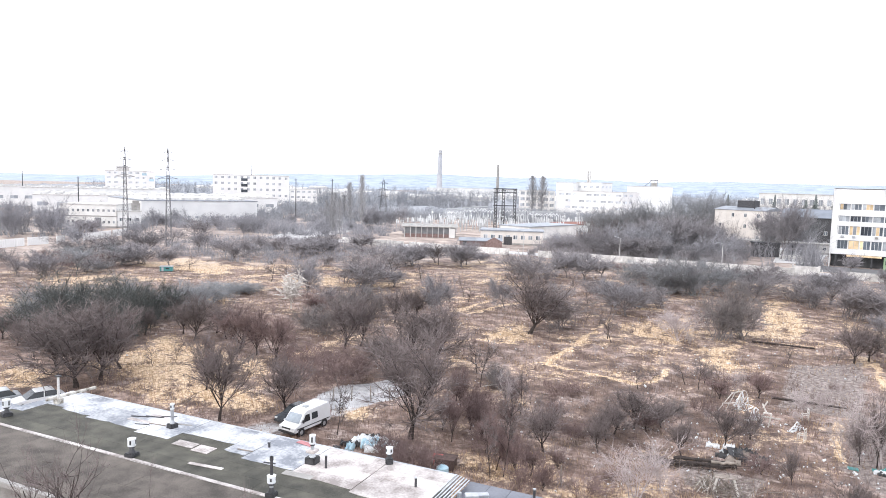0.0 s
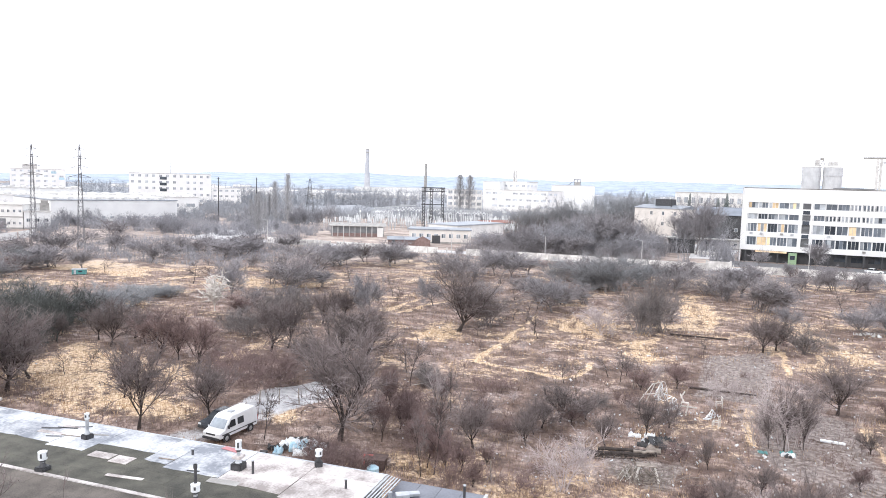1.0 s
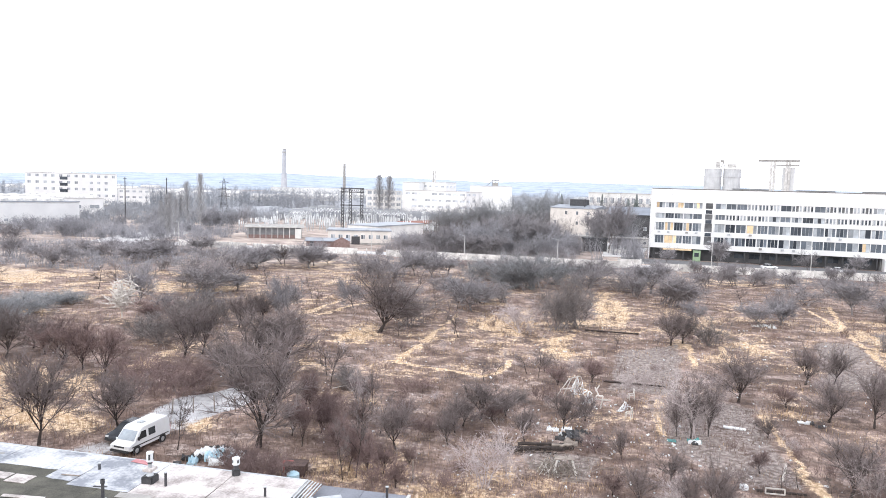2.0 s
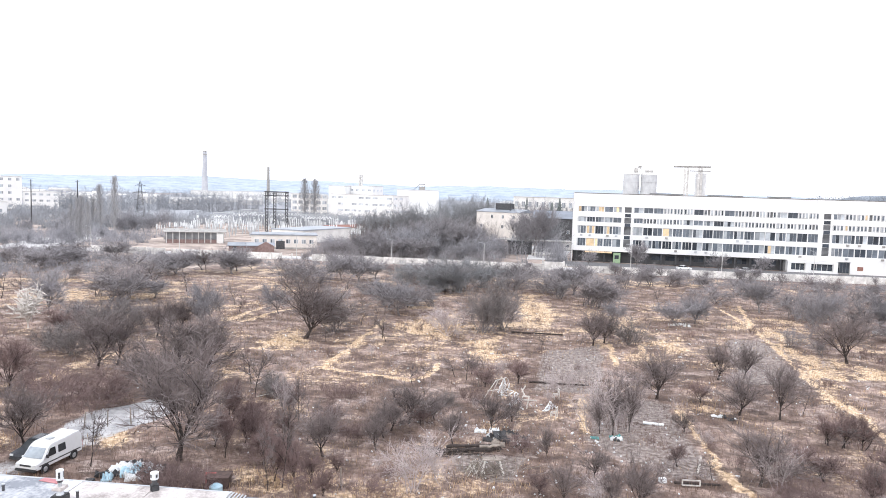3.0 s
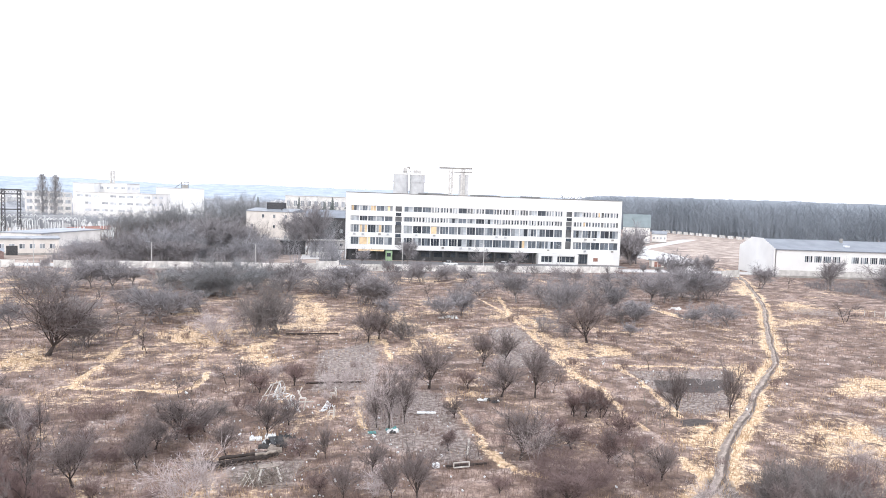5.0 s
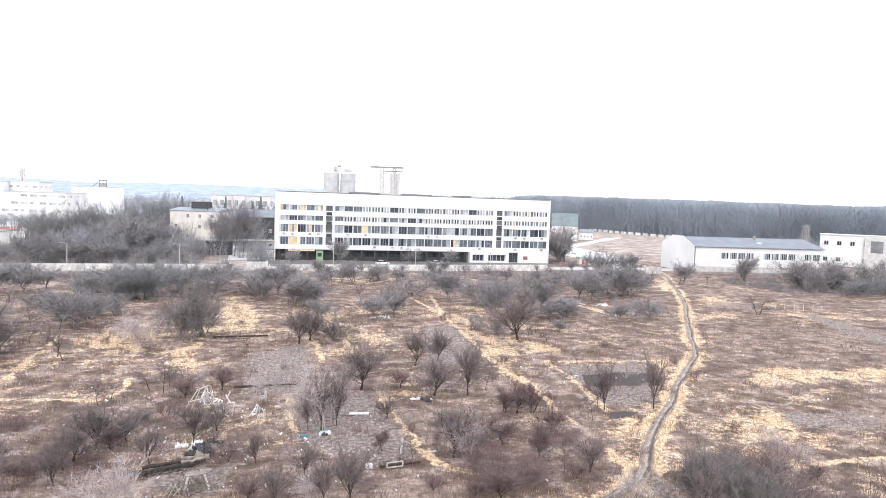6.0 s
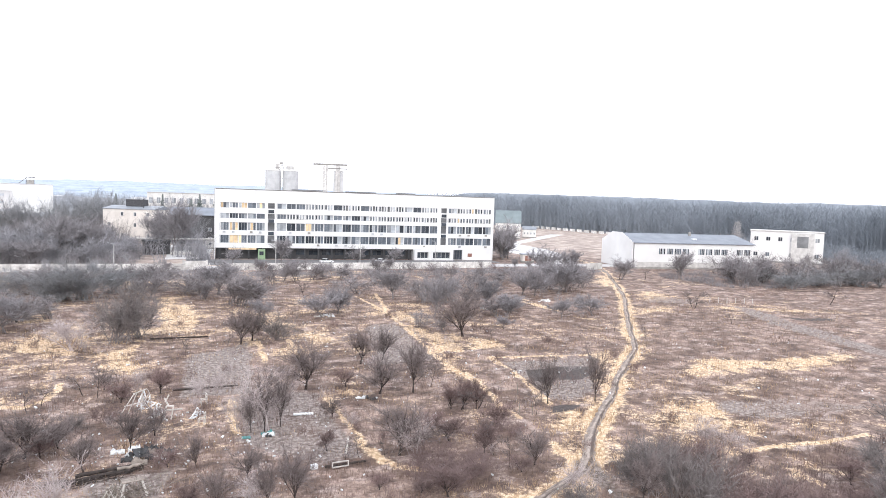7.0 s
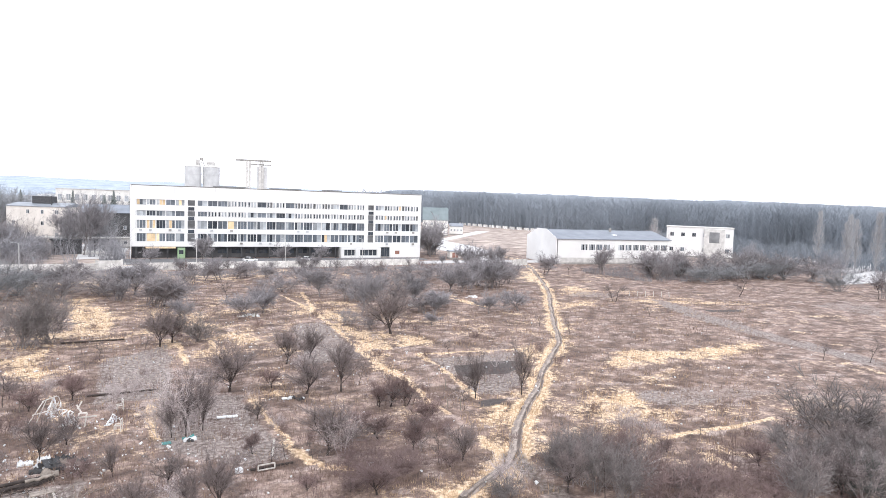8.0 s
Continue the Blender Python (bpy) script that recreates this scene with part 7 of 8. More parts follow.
        part("kerb_block", Acc().box(-0.1, 0, 0, 0.1, 0.75, 0.2), BEAM, ob, "lichened pale kerb block", bevel=0.035).matrix_basis = pose(-44.62 + 0.06 * k, y0, Z - 0.02 + r2.uniform(0, 0.03), 0, 0, r2.uniform(-2, 2) - 4)
    part("gutter", Acc().box(-44.1, 33.3, Z - 0.15, -14.0, 33.42, Z + 0.03), GALV, ob)
    part("coping", Acc().box(-45.2, 21.3, Z - 0.25, -14.0, 21.62, Z + 0.03), CONCRETE_DARK, ob, bevel=0.03)
    for i in range(6):
        slat = part("slat", Acc().box(0, 0, 0, 0.07, 4.6, 0.05), GALV, ob, "bright metal gutter slat")
        slat.matrix_basis = pose(-14.05 + 0.16 * i, 28.6, Z + 0.1 - 0.03 * i, 0, 6, 0)
    part("lower_wall", Acc().box(-13.2, 22.2, 0, -8.9, 33.3, 3.5), CONCRETE_DARK, ob)
    for i in range(4):
        part("blue_felt_sheet", ragged_sheet(-13.3 + 1.2 * i, -12.12 + 1.2 * i, 22.0, 33.6, 3.72 + 0.004 * (i % 2), 80 + i, 0.05, 0.2), BLUE_FELT, ob, "blue-grey roofing felt")
    part("verge_board", Acc().box(-8.49, 22.0, 3.5, -8.33, 33.6, 3.8), CONCRETE, ob)


low_building()


def roof_vent(x, y, base, high, neck, cap_w, cap_h, kind, z=4.0, stack=0.0):
    """A tarred base block, a thin neck with a dark collar, and a slotted sheet cap."""
    ob = thing("roof_vent", pose(x, y, z, 0, 0, 20 + 9 * x), "metal roof vent on a tarred base with a pale slotted cap", "vent", "roof vents")
    b = base / 2
    part("base", Acc().box(-b, -b, -0.02, b, b, high), PLASTIC, ob, "tarred black base", bevel=0.05)
    part("flashing", Acc().tube((0, 0, high), (0, 0, high + 0.22), b * 0.62, 0.11, 8), STEEL if kind == "drum" else GALV, ob)
    top = high + neck
    part("neck", Acc().tube((0, 0, high + 0.1), (0, 0, top), 0.1, 0.1, 10), GALV, ob)
    part("collar", Acc().tube((0, 0, top - 0.14), (0, 0, top - 0.03), cap_w * 0.36, cap_w * 0.3, 10), STEEL, ob)
    if kind == "box":
        part("hood_plate", Acc().box(-0.28, -0.28, high + 0.25, 0.28, 0.28, high + 0.42), COATING_B, ob, "pale square hood", bevel=0.03)
    c = cap_w / 2
    cap = part("cap", Acc().tube((0, 0, top - 0.02), (0, 0, top + cap_h), c, c, 8).tube((0, 0, top + cap_h), (0, 0, top + cap_h + 0.05), c * 1.08, c * 0.4, 8), PORCELAIN, ob, "pale sheet-metal cap")
    for k in range(0, 8, 2):
        a = radians(45 * k + 22.5)
        slot = part("slot", Acc().box(-0.045, -0.012, 0.1, 0.045, 0.012, cap_h - 0.08), STEEL, cap)
        slot.matrix_basis = pose(c * 0.94 * math.cos(a), c * 0.94 * math.sin(a), top, 0, 0, math.degrees(a) + 90)
    if stack:
        part("flue_pipe", Acc().tube((0, 0, top + cap_h), (0, 0, top + cap_h + stack), 0.085, 0.07, 8).tube((0, 0, top + cap_h + stack - 0.2), (0, 0, top + cap_h + stack), 0.1, 0.1, 8), STEEL, ob, "thin dark flue pipe")


roof_vent(-33.1, 31.25, 0.55, 0.3, 0.95, 0.28, 0.34, "tall")
roof_vent(-31.6, 26.85, 0.62, 0.24, 0.4, 0.46, 0.42, "drum")
roof_vent(-22.0, 30.95, 0.66, 0.4, 0.78, 0.36, 0.48, "box")
roof_vent(-21.4, 26.6, 0.52, 0.25, 0.5, 0.46, 0.34, "drum", stack=1.0)
roof_vent(-44.1, 27.65, 0.6, 0.26, 0.4, 0.5, 0.46, "drum")
roof_vent(-18.1, 32.95, 0.42, 0.35, 0.3, 0.42, 0.34, "drum")
ob = thing("roof_post", pose(-43.5, 30.9, 4.0), "slim white post on a square block at the roof corner", "post")
part("block", Acc().box(-0.24, -0.24, 0, 0.24, 0.24, 0.4), BEAM, ob, bevel=0.04)
part("shaft", Acc().tube((0, 0, 0.4), (0.02, 0, 1.95), 0.09, 0.08, 10), WHITEWASH, ob)
part("top_plate", Acc().box(-0.16, -0.14, 1.95, 0.2, 0.14, 2.03), STEEL, ob)
single("plastic_sheet", ragged_sheet(-0.6, 0.6, -0.15, 0.25, 0.03, 9, 0.12, 0.02), PINK_SHEET, pose(-24.0, 33.0, 4.04, 0, 0, -8), "crumpled pinkish-red sheet lying at the roof edge", "sheet")
for x, y, h in ((-25.6, 31.6, 0.35), (-20.9, 30.7, 0.75), (-15.4, 31.0, 0.5), (-9.3, 32.4, 0.9)):
    ob = thing("pipe_stub", pose(x, y, 4.0 if x < -13 else 3.72), "short dark pipe standing on the roof", "pipe", "pipe stubs")
    part("pipe", Acc().tube((0, 0, 0), (0, 0, h), 0.07, 0.07, 8), STEEL, ob)
    part("rim", Acc().tube((0, 0, h), (0, 0, h + 0.05), 0.09, 0.09, 8), GALV, ob)
single("roof_rubble", Acc().box(0, 0, 0, 0.7, 0.5, 0.25).box(0.5, 0.3, 0, 1.3, 0.7, 0.15).tube((-0.3, 0.2, 0), (-0.3, 0.2, 0.4), 0.12, 0.12, 8), GALV, pose(-12.6, 31.2, 3.76, 0, 0, 30), "small heap of scrap metal on the felt roof", "scrap", bevel=0.02)
scatter(NEAR, [(-24.8, 16.4, 9.6, 4.2), (-26.6, 18.2, 9.0, 3.6), (-20.7, 17.4, 8.6, 2.6), (-17.6, 18.9, 7.6, 2.6), (-28.6, 19.6, 8.0, 3.0)], 41, 2)


# ---- vehicles ----
def wheel_on(ob, x, y, r, w):
    tyre = Acc()
    tyre.tube((x, y - w / 2, r), (x, y + w / 2, r), r, r, 18)
    wh = part("wheel", tyre, RUBBER, ob)
    s = -1 if y < 0 else 1
    part("rim", Acc().tube((x, y + s * (w / 2 + 0.004), r), (x, y + s * (w / 2 + 0.02), r), r * 0.62, r * 0.55, 14), GALV, wh)


def shell(outline, half, lean, waist):
    """A body from its side outline; the sides lean in above the waist."""
    acc = Acc()
    n = len(outline)
    def w(z):
        return half - max(0.0, z - waist) * lean
    acc.add([(x, -w(z), z) for x, z in outline] + [(x, w(z), z) for x, z in outline], [tuple(range(n - 1, -1, -1)), tuple(range(n, 2 * n))] + [(i, (i + 1) % n, n + (i + 1) % n, n + i) for i in range(n)])
    return acc


def van():
    ob = thing("van", pose(-32.0, 44.0, 0, 0, 0, -97) @ Matrix.Scale(0.88, 4), "white panel van with dark windows parked on gravel", "van")
    body = [(-2.4, 0.42), (2.3, 0.42), (2.46, 0.62), (2.42, 0.9), (1.75, 1.1), (1.08, 1.9), (0.75, 2.08), (-2.2, 2.16), (-2.42, 1.85), (-2.46, 1.0)]
    part("body", shell(body, 0.97, 0.12, 1.1), PAINT, ob, bevel=0.05)
    part("windscreen", Acc().add([(1.74, -0.84, 1.16), (1.74, 0.84, 1.16), (1.16, 0.74, 1.8), (1.16, -0.74, 1.8), (1.70, -0.82, 1.14), (1.70, 0.82, 1.14), (1.1, 0.72, 1.8), (1.1, -0.72, 1.8)],
                                [(0, 1, 2, 3), (7, 6, 5, 4), (0, 4, 5, 1), (1, 5, 6, 2), (2, 6, 7, 3), (3, 7, 4, 0)]).mesh("windscreen", SCREEN), None, ob).location = (0.035, 0, 0.02)
    for s in (-1, 1):
        for x0, x1, x2, x3 in ((0.42, 1.3, 0.92, 0.42), (-0.62, 0.12, 0.12, -0.62)):
            acc = Acc().add([(x0, s * 0.985, 1.16), (x1, s * 0.985, 1.16), (x2, s * 0.905, 1.74), (x3, s * 0.905, 1.74), (x0, s * 0.93, 1.16), (x1, s * 0.93, 1.16), (x2, s * 0.86, 1.74), (x3, s * 0.86, 1.74)],
                            [(0, 1, 2, 3), (7, 6, 5, 4), (0, 4, 5, 1), (1, 5, 6, 2), (2, 6, 7, 3), (3, 7, 4, 0)])
            part("side_window", acc, GLASS, ob)
        part("mirror", Acc().box(1.28, s * 1.02 - 0.1, 1.12, 1.38, s * 1.02 + 0.1, 1.4), PLASTIC, ob, bevel=0.02)
        part("headlight", Acc().box(2.36, s * 0.72 - 0.17, 0.72, 2.475, s * 0.72 + 0.17, 0.92), PORCELAIN, ob)
        part("tail_light", Acc().box(-2.49, s * 0.86 - 0.07, 0.8, -2.44, s * 0.86 + 0.07, 1.3), RED, ob)
        part("trim_strip", Acc().box(-2.2, s * 0.985 - 0.012, 0.68, 2.1, s * 0.985 + 0.012, 0.76), PLASTIC, ob)
        for x in (1.55, -1.45):
            part("wheel_arch", Acc().tube((x, s * 0.975, 0.36), (x, s * 0.99, 0.36), 0.42, 0.42, 16), PLASTIC, ob)
            wheel_on(ob, x, s * 0.9, 0.33, 0.22)
    part("bumper", Acc().box(2.3, -0.95, 0.34, 2.54, 0.95, 0.52), PLASTIC, ob, bevel=0.05)
    part("grille", Acc().box(2.44, -0.5, 0.74, 2.475, 0.5, 0.88), PLASTIC, ob)
    part("roof_vent", Acc().box(-0.3, -0.25, 2.08, 0.2, 0.25, 2.2), GALV, ob, bevel=0.02)


def car(m, paint, label):
    ob = thing("car", m, label, "car", "parked cars")
    body = [(-2.05, 0.3), (2.0, 0.3), (2.12, 0.5), (2.05, 0.76), (1.1, 0.9), (-1.75, 0.93), (-2.1, 0.86), (-2.14, 0.5)]
    part("body", shell(body, 0.84, 0.05, 0.6), paint, ob, bevel=0.05)
    part("cabin", shell([(-1.7, 0.9), (1.05, 0.88), (0.35, 1.36), (0.1, 1.4), (-1.0, 1.41), (-1.25, 1.36)], 0.8, 0.3, 0.95), GLASS, ob, bevel=0.03)
    part("roof", shell([(0.3, 1.385), (0.1, 1.425), (-1.0, 1.435), (-1.25, 1.385)], 0.66, 0.2, 1.385), paint, ob, bevel=0.015)
    for s in (-1, 1):
        part("pillar", Acc().rod((-0.35, s * 0.79, 0.92), (-0.4, s * 0.675, 1.39), 0.07), paint, ob)
        part("headlight", Acc().box(2.0, s * 0.6 - 0.16, 0.58, 2.115, s * 0.6 + 0.16, 0.72), PORCELAIN, ob)
        for x in (1.3, -1.3):
            wheel_on(ob, x, s * 0.76, 0.3, 0.2)
    part("bumper", Acc().box(1.98, -0.8, 0.28, 2.2, 0.8, 0.48), PLASTIC, ob, bevel=0.04)


van()
car(pose(-34.05, 45.5, 0, 0, 0, -97) @ Matrix.Scale(0.86, 4), DARKPAINT, "dark hatchback parked beside a white van")
car(pose(-58.4, 35.4, 0, 0, 0, -112), SILVER, "silver car parked beside a low building")
car(pose(-55.4, 37.4, 0, 0, 0, -112), PAINT, "white car parked at the end of a roof")
for x, y in ((52, 205.6), (70, 205.4)):
    car(pose(x, y, 0.1, 0, 0, 5), PAINT, "white car parked before the office block")


# ---- rubbish, sheds and garden remains ----
def heap(name, m, size, pieces, material, label, seed, extra=()):
    """A crumpled heap: bent sheets and lumps thrown over one another."""
    r = random.Random(seed)
    ob = thing(name, m, label, "rubbish")
    for i in range(pieces):
        acc = Acc()
        n = 5
        w, d = size * r.uniform(0.14, 0.42), size * r.uniform(0.1, 0.3)
        cx, cy = r.gauss(0, size * 0.3), r.gauss(0, size * 0.2)
        hgt = max(0.0, size * 0.16 * (1 - math.hypot(cx, cy) / size))
        top = [(cx + w * (u / n - 0.5), cy + d * (v / n - 0.5), max(0.04, hgt + r.gauss(0, 0.055 * size) - 0.25 * abs(u / n - 0.5) - 0.2 * abs(v / n - 0.5))) for u in range(n + 1) for v in range(n + 1)]
        quads = [(u * (n + 1) + v, (u + 1) * (n + 1) + v, (u + 1) * (n + 1) + v + 1, u * (n + 1) + v + 1) for u in range(n) for v in range(n)]
        k = len(top)
        acc.add(top + [(x, y, -0.05) for x, y, z in top], quads + [tuple(k + q for q in reversed(f)) for f in quads])
        rim = [u * (n + 1) for u in range(n + 1)] + [n * (n + 1) + v for v in range(1, n + 1)] + [u * (n + 1) + n for u in range(n - 1, -1, -1)] + [v for v in range(n - 1, 0, -1)]
        acc.f += [(a, b, k + b, k + a) for a, b in zip(rim, rim[1:] + rim[:1])]
        part("sheet", acc, (material[i % len(material)]), ob)
    return ob


heap("rubbish_heap", pose(-25.5, 43.6, 0, 0, 0, 20), 3.1, 30, [TARP_BLUE, TARP_WHITE, PLASTIC, TARP_WHITE, PLASTIC, TARP_BLUE, TARP_WHITE, PLASTIC], "heap of white, black and pale blue plastic sheets and sacks", 1)
heap("rubbish_heap", pose(-0.3, 55.2, 0, 0, 0, 0), 2.9, 18, [PLASTIC, TARP_WHITE, PLASTIC, PLASTIC, TARP_WHITE, LAMP_WOOD], "heap of black sheeting and pale boards", 2)
heap("rubbish_heap", pose(9.8, 56.7, 0), 1.8, 7, [TEAL, TARP_WHITE, TEAL, PLASTIC], "small heap of teal and white plastic", 3)
heap("rubbish_heap", pose(-21.6, 62.9, 0), 1.3, 7, [TARP_WHITE, LAMP_WOOD, CONCRETE, SIGN_GREEN], "low heap of pale sheeting and timber", 4)
for x, y, a, tip in ((-22.6, 62.4, 12, -14), (-21.2, 62.2, 55, -22), (-22.0, 63.2, -30, -9)):
    single("plank", Acc().box(-1.2, -0.06, 0, 1.2, 0.06, 0.06), DEADWOOD, pose(x, y, 0.24, 0, tip, a), "pale bare timber lying across rubbish", "plank", "fallen timbers", bevel=0.01)
heap("rubbish_heap", pose(40.8, 69.4, 0), 1.2, 7, [CONCRETE, CONCRETE_DARK, TARP_WHITE], "scatter of white sacks beside a dug bed", 5)
heap("rubbish_heap", pose(20.8, 64.6, 0), 1.6, 6, [TARP_WHITE, PLASTIC], "white and black sacks under a tree", 6)
heap("rubbish_heap", pose(59.5, 113.5, 0), 2.6, 7, [CONCRETE, GALV, PLASTIC], "pale scrap under a fruit tree", 7)
heap("rubbish_heap", pose(77.5, 120.0, 0), 2.4, 7, [TARP_WHITE, CONCRETE], "white rubbish beside dark shrubs", 8)
heap("rubbish_heap", pose(28.6, 112, 0), 2.6, 8, [TARP_WHITE, CONCRETE, LAMP_WOOD], "pale boards and sheets under trees", 9)
heap("rubbish_heap", pose(-18.9, 41.8, 0), 1.2, 6, [TARP_WHITE, GALV], "white sacks at the corner of a shed", 10)


def frame_thing(name, m, bars, material, label, category, w=0.07):
    ob = thing(name, m, label, category)
    for a, b in bars:
        part("bar", Acc().rod(a, b, w), material, ob)
    return ob


# white garden frames
frame_thing("trellis", pose(-0.9, 66.2, 0, 0, 0, 10) @ Matrix.Scale(0.82, 4), [((-1.2, 0, 0), (0.2, 0, 2.2)), ((-0.4, 0.2, 0), (0.5, 0, 2.3)), ((1.0, 0.3, 0), (1.1, 0, 2.4)), ((0.1, 0, 2.2), (1.5, 0, 2.6)), ((-0.8, 0, 0.9), (0.9, 0.2, 1.1)), ((1.1, 0, 0.8), (1.7, 0.2, 1.9)), ((0.9, 0.1, 1.2), (1.6, -0.2, 0.6))], DEADWOOD, "broken white-painted timber garden frame", "frame", 0.085)
frame_thing("bedstead", pose(1.6, 63.6, 0, 0, 0, -10), [((0, 0, 0), (0.3, 0, 1.2)), ((0.3, 0, 1.2), (0.9, 0, 1.2)), ((0.9, 0, 1.2), (0.7, 0, 0)), ((-1.4, 0.2, 0.1), (0.2, 0, 0.5)), ((0.0, 0.4, 0.7), (1.6, 0.3, 0.8)), ((0.1, 0.2, 1.9), (0.5, 0, 1.2)), ((0.5, 0.1, 2.2), (0.2, 0, 1.6))], DEADWOOD, "white bent metal bed frame standing on edge", "frame", 0.11)
frame_thing("garden_arch", pose(-2.6, 70.1, 0), [((0, 0, 0), (0, 0, 1.6)), ((0, 0, 1.6), (1.4, 0, 1.4)), ((1.4, 0, 1.4), (1.4, 0, 0))], LAMP_WOOD, "low pale timber arch in the weeds", "frame", 0.1)
for x, y, a in ((5.1, 66.9, 10), (4.4, 61.2, -20)):
    frame_thing("garden_chair", pose(x, y, 0, 0, 0, a), [((0, 0, 0), (0, 0, 0.5)), ((0.5, 0, 0), (0.5, 0, 1.0)), ((0, 0.5, 0), (0, 0.5, 0.5)), ((0.5, 0.5, 0), (0.5, 0.5, 1.0)), ((0, 0, 0.5), (0.5, 0, 0.5)), ((0, 0.5, 0.5), (0.5, 0.5, 0.5)), ((0.5, 0, 1.0), (0.5, 0.5, 1.0)), ((0, 0, 0.5), (0, 0.5, 0.5)), ((0.5, 0, 0.7), (0.5, 0.5, 0.7))], DEADWOOD, "white garden chair abandoned among weeds", "chair", 0.07)
single("sheet_panel", Acc().box(-0.9, -0.2, -0.02, 0.9, 0.2, 0.12), TARP_WHITE, pose(13.6, 61.2, 0, 3, 0, -8), "white and pale green panel lying in the bed", "panel", bevel=0.03)
frame_thing("window_frame", pose(13.0, 47.9, 0.05, 0, 0, 3) @ Matrix.Scale(0.62, 4), [((-0.2, 0, 0.05), (1.8, 0, 0.05)), ((-0.2, 0, 0.65), (1.8, 0, 0.65)), ((-0.2, 0, 0.05), (-0.2, 0, 0.65)), ((1.8, 0, 0.05), (1.8, 0, 0.65))], DEADWOOD, "old white window frame leaning on a log", "frame", 0.13)
single("log", Acc().tube((-1.2, 0, 0.1), (2.0, 0, 0.1), 0.1, 0.08, 9), BARK, pose(13.6, 48.25, 0, 0, 0, 2), "dark log lying at the edge of a bed", "log")
single("log", Acc().tube((-3, 0, 0.12), (4.5, 0, 0.12), 0.13, 0.12, 9), BARK, pose(3.9, 99.5, 0, 0, 0, -2), "long dark log across the grey bed", "log")
single("plastic_box", Acc().box(-0.25, -0.2, 0, 0.25, 0.2, 0.35), TARP_WHITE, pose(11.6, 48.3, 0, 0, 0, 12), "white plastic box in the weeds", "box", bevel=0.04)
single("plank", Acc().box(-1.6, -0.08, 0, 1.6, 0.08, 0.06), DEADWOOD, pose(40.3, 36.2, 0.1, 0, 0, 12), "pale plank lying in dry grass", "plank", bevel=0.01)
single("plank", Acc().box(-1.2, -0.07, 0, 1.2, 0.07, 0.05), DEADWOOD, pose(1.6, 54.4, 0.06, 0, 0, 2), "pale plank lying on brown weeds", "plank", bevel=0.01)
single("plank", Acc().box(-0.7, -0.07, 0, 0.7, 0.07, 0.05), DEADWOOD, pose(14.8, 50.8, 0.4, 0, -55, 60), "white board leaning on a stump", "plank", bevel=0.01)


def snake(rings, n):
    """One closed bent rod through rings of x, y, z and radius, laid mostly along x or z."""
    acc, m = Acc(), len(rings)
    pts = [Vector(q[:3]) for q in rings]
    vs = []
    for j, q in enumerate(rings):
        w = (pts[min(j + 1, m - 1)] - pts[max(j - 1, 0)]).normalized()
        u = w.cross(Vector((0.3, 1, 0.2))).normalized()
        s = w.cross(u)
        vs += [tuple(pts[j] + (u * math.cos(6.28319 * i / n) + s * math.sin(6.28319 * i / n)) * q[3]) for i in range(n)]
    return acc.add(vs, [(j * n + i, j * n + (i + 1) % n, (j + 1) * n + (i + 1) % n, (j + 1) * n + i) for j in range(m - 1) for i in range(n)] + [tuple(range(n - 1, -1, -1)), tuple(range(m * n - n, m * n))])


def torn_film(m, high, seed, label):
    """White plastic film hanging in twisted shreds from its own bent hoop."""
    r = random.Random(seed)
    ob = thing("torn_film", m, label, "plastic film")
    pts = [Vector((0.5 * math.cos(3.14 * k / 8), 0, high * math.sin(3.14 * k / 8))) for k in range(9)]
    part("hoop", snake([(p.x, p.y, p.z, 0.03) for p in pts], 6), DEADWOOD, ob)
    for k in range(9):
        p = r.choice(pts[1:-1]).copy()
        rings = []
        for _ in range(7):
            rings.append((p.x, p.y, p.z, r.uniform(0.025, 0.075)))
            p = p + Vector((r.gauss(0, 0.16), r.gauss(0, 0.13), -p.z * r.uniform(0.08, 0.3)))
        part("shred", snake(rings, 5), TARP_WHITE, ob)


torn_film(pose(0.25, 66.6, 0, 0, 0, 15), 2.1, 5, "torn white plastic film draped on a bent hoop")
torn_film(pose(1.2, 63.0, 0, 0, 0, -30), 1.7, 6, "white plastic shreds caught on a hoop in the weeds")
torn_film(pose(4.5, 63.6, 0, 0, 0, 60), 0.8, 7, "low white film shreds beside a bare bed")
ob = thing("work_table", pose(-0.6, 48.0, 0, 0, 0, 12), "rough table of pale boards on splayed pole legs", "table")
for k in range(3):
    part("board", Acc().box(-0.7, -0.33 + 0.23 * k, 0.98, 0.65, -0.12 + 0.23 * k, 1.03), LAMP_WOOD, ob, bevel=0.008)
for x, y in ((-0.55, -0.25), (0.5, -0.25), (-0.55, 0.25), (0.5, 0.25)):
    part("leg", Acc().tube((x, y, 0.98), (x * 1.55, y * 2.2, -0.05), 0.08, 0.09, 6), DEADWOOD, ob)
part("brace", Acc().tube((0.75, 0.4, 0.1), (0.25, 0.1, 0.98), 0.04, 0.04, 6), DEADWOOD, ob)
